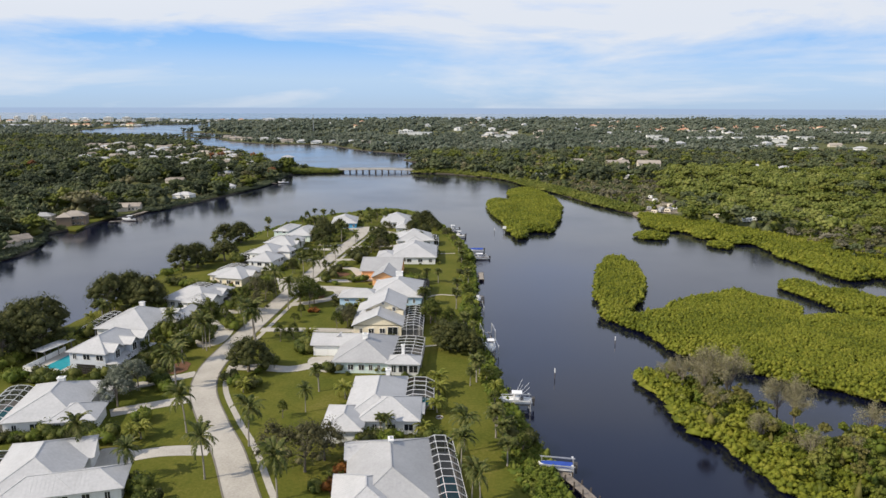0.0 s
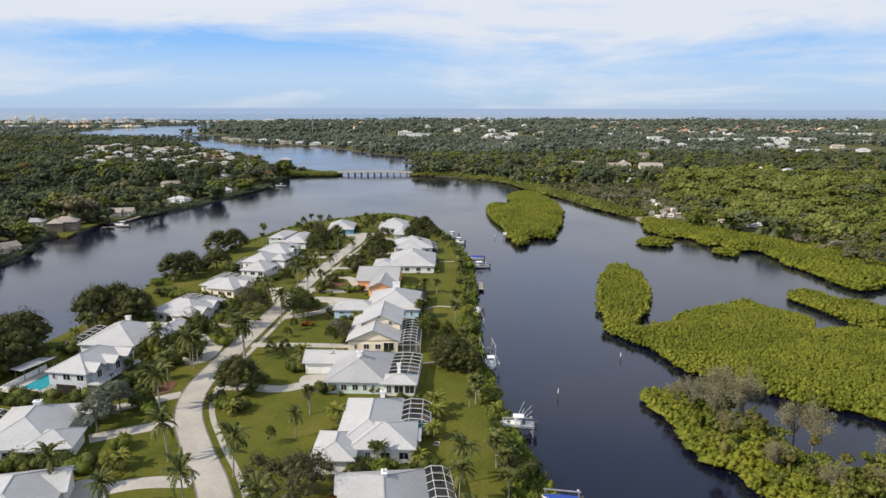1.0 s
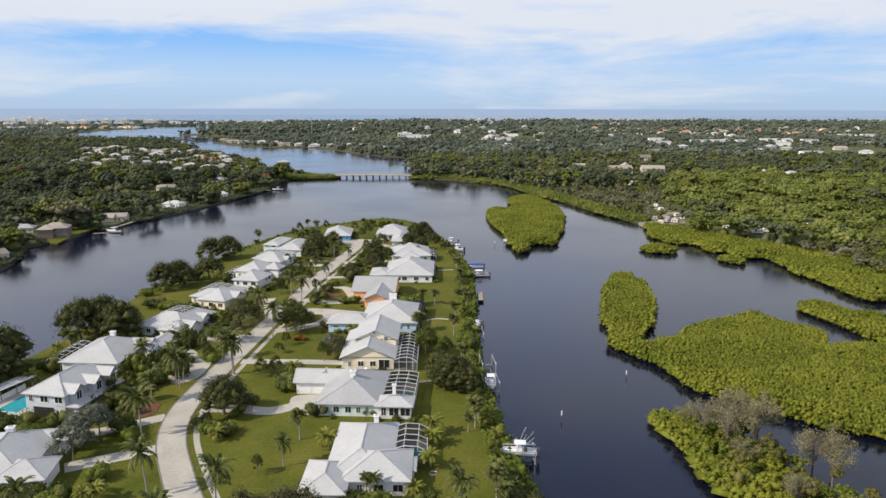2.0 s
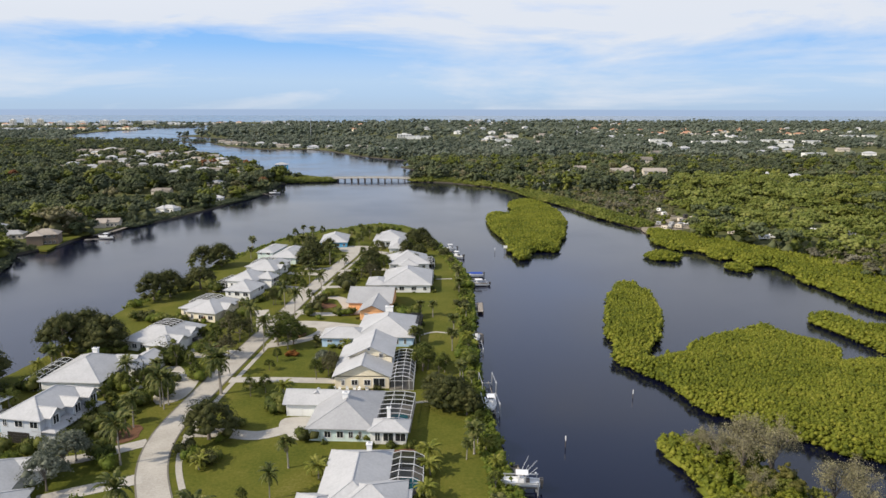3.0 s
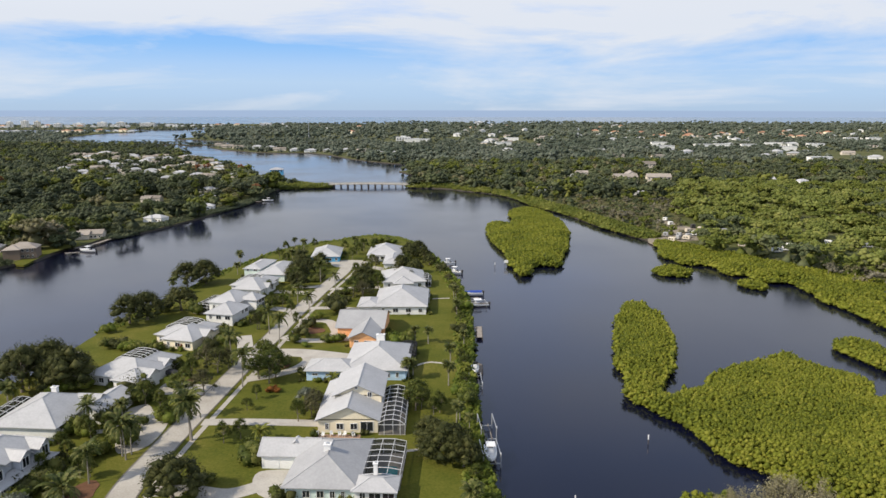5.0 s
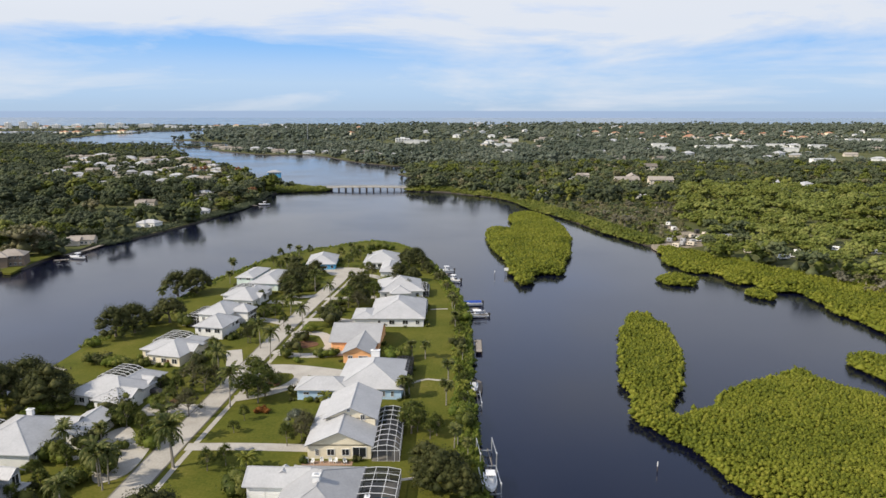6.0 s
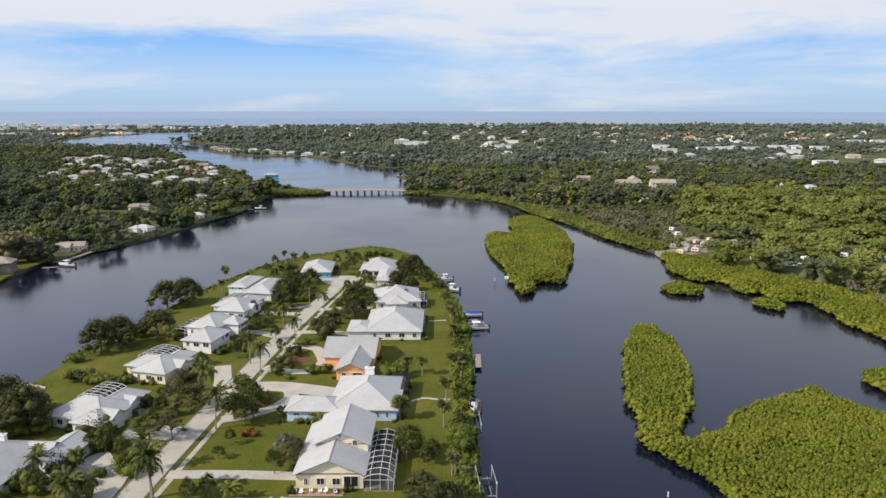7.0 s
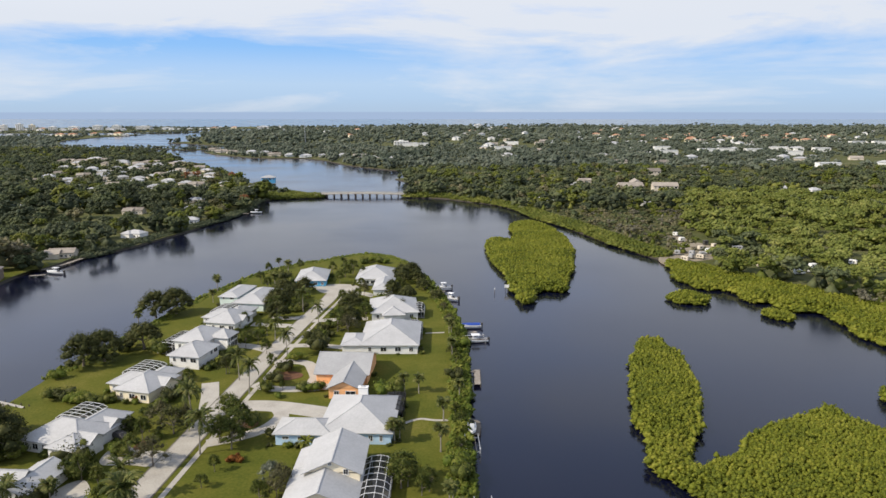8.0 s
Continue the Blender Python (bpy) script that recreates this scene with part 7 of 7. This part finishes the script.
LOTS.extend([(137, 440, 9, 0.01), (138, 462, 7, 0.01), (146, 536, 5, 0.03), (114, 400, 7, 0.01), (122, 405, 6, 0.01), (130, 410, 6, 0.01), (138, 420, 6, 0.01)])


def caravan(x, y, turn, w=7.5, paint="wall_white", label="white parked camper trailer in the boat yard"):
    t = thing("camper_trailer", pose(x, y, 1.06, 0, 0, turn) @ Matrix.Diagonal((0.85, 0.85, 0.8, 1)), label, "camper trailer", "parked trailers")
    bm = bmesh.new()
    box(bm, -w / 2, w / 2, -1.2, 1.2, 0.6, 3.0)
    bmesh.ops.bevel(bm, geom=bm.edges[:], offset=0.25, segments=2, affect="EDGES")
    part("body", bm, M[paint], t)
    for xx in (-0.8, 0.8):
        bm = bmesh.new()
        tube(bm, [(xx, -1.15, 0.36), (xx, 1.15, 0.36)], [0.36, 0.36], 10)
        part("wheels", bm, M["vinyl"], t)
    for k in range(int((w - 0.6) / 1.6)):
        bm = bmesh.new()
        box(bm, -w / 2 + 0.6 + k * 1.6, -w / 2 + 1.6 + k * 1.6, -1.23, -1.19, 1.6, 2.3)
        part("window", bm, M["glass"], t)


r = random.Random(21)
for x, y in ((130, 407), (133, 413), (126, 408), (138, 419), (121, 402), (129, 416), (138, 429), (146, 444), (140, 422), (136, 453), (138, 470), (147, 435), (155, 448), (122, 417), (147, 414)):
    caravan(x, y, r.uniform(-50, 50), r.choice((3, 3.5, 4.5)), r.choice(("wall_white", "roof_grey", "vinyl", "wall_sand")), "small camper trailer parked in the sandy boat yard")
for x, y in ((197, 394), (174, 386), (162, 374), (151, 388), (157, 429), (212, 386), (168, 378)):
    caravan(x, y, r.uniform(-50, 50), r.choice((4, 6)), r.choice(("wall_white", "roof_grey", "wall_sand")), "pale camper trailer parked under trees")
    LOTS.append((x, y, 5, 0.03))


sheet("parking_lot", spline([(296, 700), (306, 690), (334, 676), (346, 684), (322, 704), (304, 716)], closed=True, step=4), 1.06, 0.3, M["concrete"], "pale parking ground among the trees", "ground")
LOTS.extend([(302, 705, 9, 0.03), (318, 695, 9, 0.03), (336, 682, 9, 0.03)])

# lawns, docks and a boat at the water's edge of the west bank
for pts in ([(-181, 345), (-182.6, 357), (-183.4, 370), (-182.4, 383), (-179.5, 386), (-179, 392), (-186, 398), (-192, 386), (-190, 366), (-188, 350)], [(-137, 558), (-139, 548), (-147, 545), (-157, 566), (-150, 578), (-140, 575)], [(-232, 474), (-262, 470), (-266, 452), (-236, 455)], [(-330, 495), (-290, 492), (-275, 515), (-310, 527), (-335, 515)]):
    ring = spline(pts, closed=True, step=3)
    sheet("lawn", ring, 1.06, 0.2, M["lawn"], "patch of mown lawn by a shore house", "lawn")
    c = np.mean(np.array(pts), axis=0)
    LOTS.append((c[0], c[1], 8, 0.02))
dock([(-177.5, 384), (-174, 396), (-172.4, 412)], 2.2, "long pale timber dock along the west bank")
dock([(-177, 372), (-171, 374)], 1.8, "timber dock on the west bank")
boat(pose(-170, 380, 0.2, 0, 0, 80), 8.5, "white motor boat moored at the west bank")
dock([(-137, 562), (-131, 560)], 2.0, "small timber dock under shore trees")
boat(pose(-128, 568, 0.2, 0, 0, 100), 8.0, "white boat moored off a shore house")


# ---- woods ----
def bright_zone(q):
    return (q[:, 0] > 0.27 * q[:, 1] + 20) & (q[:, 1] > 330) & (q[:, 1] < 660)


def build_woods():
    shore = lambda q, d: edge_distance(EAST_LAND, q) > d
    dark = (("wood_dark", 0.50), ("wood_mid", 0.30), ("wood_green", 0.16), ("wood_olive", 0.035), ("wood_rust", 0.005))
    mid = (("wood_dark", 0.36), ("wood_mid", 0.38), ("wood_green", 0.18), ("wood_olive", 0.08))
    bright = (("wood_mid", 0.10), ("wood_green", 0.34), ("wood_bright", 0.56))
    scrub = (("wood_mid", 0.22), ("wood_olive", 0.42), ("wood_grey", 0.20), ("wood_green", 0.16))
    # these tones carry the haze in their leaf colour
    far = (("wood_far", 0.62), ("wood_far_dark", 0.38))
    wood("woodland_west", WEST_LAND, 9.0, (6, 15), (4.4, 8.8), 32, 31, dark, "dark mixed trees on the west bank", 0.12, lambda q: q[:, 1] < 640, rough=0.42, leaf_count=5, leaf_size=0.55)
    wood("shore_woodland", WEST_STRIP, 8.0, (7, 13), (3.0, 5.6), 16, 46, dark, "tall dark trees leaning over the west shore", 0.26, leaf_count=9, leaf_size=0.4)
    wood("woodland_west_far", WEST_LAND, 10.8, (4, 10), (4.0, 7.4), 8, 32, dark, "dark trees among distant roofs", 0.16, lambda q: (q[:, 1] >= 640) & (q[:, 1] < 1330), leaf_count=4, leaf_size=0.9)
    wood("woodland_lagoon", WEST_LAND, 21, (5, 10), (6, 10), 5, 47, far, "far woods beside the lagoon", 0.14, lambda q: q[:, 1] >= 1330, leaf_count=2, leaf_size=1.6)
    wood("woodland_east", EAST_LAND, 11.2, (6, 11), (5.6, 8.8), 32, 33, bright, "bright green rounded tree canopy on the east bank", 0.08, lambda q: bright_zone(q) & shore(q, 16), leaf_count=4, leaf_size=0.55, flat=0.52, rough=0.4)
    wood("woodland_scrub", EAST_LAND, 5.8, (4, 8), (1.8, 3.6), 9, 38, scrub, "grey-green scrub and palms behind the shore", 0.14, lambda q: ~bright_zone(q) & (q[:, 1] < 560) & shore(q, 16), leaf_count=8, leaf_size=0.38)
    wood("woodland_north", EAST_LAND, 9.8, (6, 13), (4.0, 7.2), 12, 34, mid, "green woods behind the bay", 0.06, lambda q: ~bright_zone(q) & (q[:, 1] >= 560) & (q[:, 1] < 900), leaf_count=5, leaf_size=0.7)
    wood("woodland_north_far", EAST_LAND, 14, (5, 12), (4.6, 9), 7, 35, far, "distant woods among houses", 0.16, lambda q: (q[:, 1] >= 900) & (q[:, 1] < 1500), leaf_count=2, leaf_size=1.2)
    wood("woodland_coast", EAST_LAND, 26, (6, 17), (6, 12), 5, 36, far, "far woods towards the coast, haze greyed into the leaf colour", 0.25, lambda q: q[:, 1] >= 1500)
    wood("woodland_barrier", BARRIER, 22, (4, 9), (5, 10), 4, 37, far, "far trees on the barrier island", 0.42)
    inner_isle = np.array([85, 105]) + (spline(D_ISLE, closed=True, step=3) - (85, 105)) * 0.92
    wood("mangrove_trees", inner_isle, 3.2, (3.2, 5.4), (1.6, 2.8), 20, 40, (("hedge", 0.35), ("wood_green", 0.3), ("mangrove", 0.35)), "mixed green trees on the mangrove island", 0.1, leaf_count=14, leaf_size=0.2, rough=0.45)
    wood("mangrove_scrub", inner_isle, 5.4, (5.0, 8.5), (1.4, 2.6), 16, 44, (("isle_olive", 0.7), ("hedge", 0.3)), "tan and olive trees on the mangrove island", 0.2, leaf_count=18, leaf_size=0.18, rough=0.45, flat=1.3)
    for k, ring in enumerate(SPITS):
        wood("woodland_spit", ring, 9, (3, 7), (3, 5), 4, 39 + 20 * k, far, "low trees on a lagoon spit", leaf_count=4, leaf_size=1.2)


build_woods()
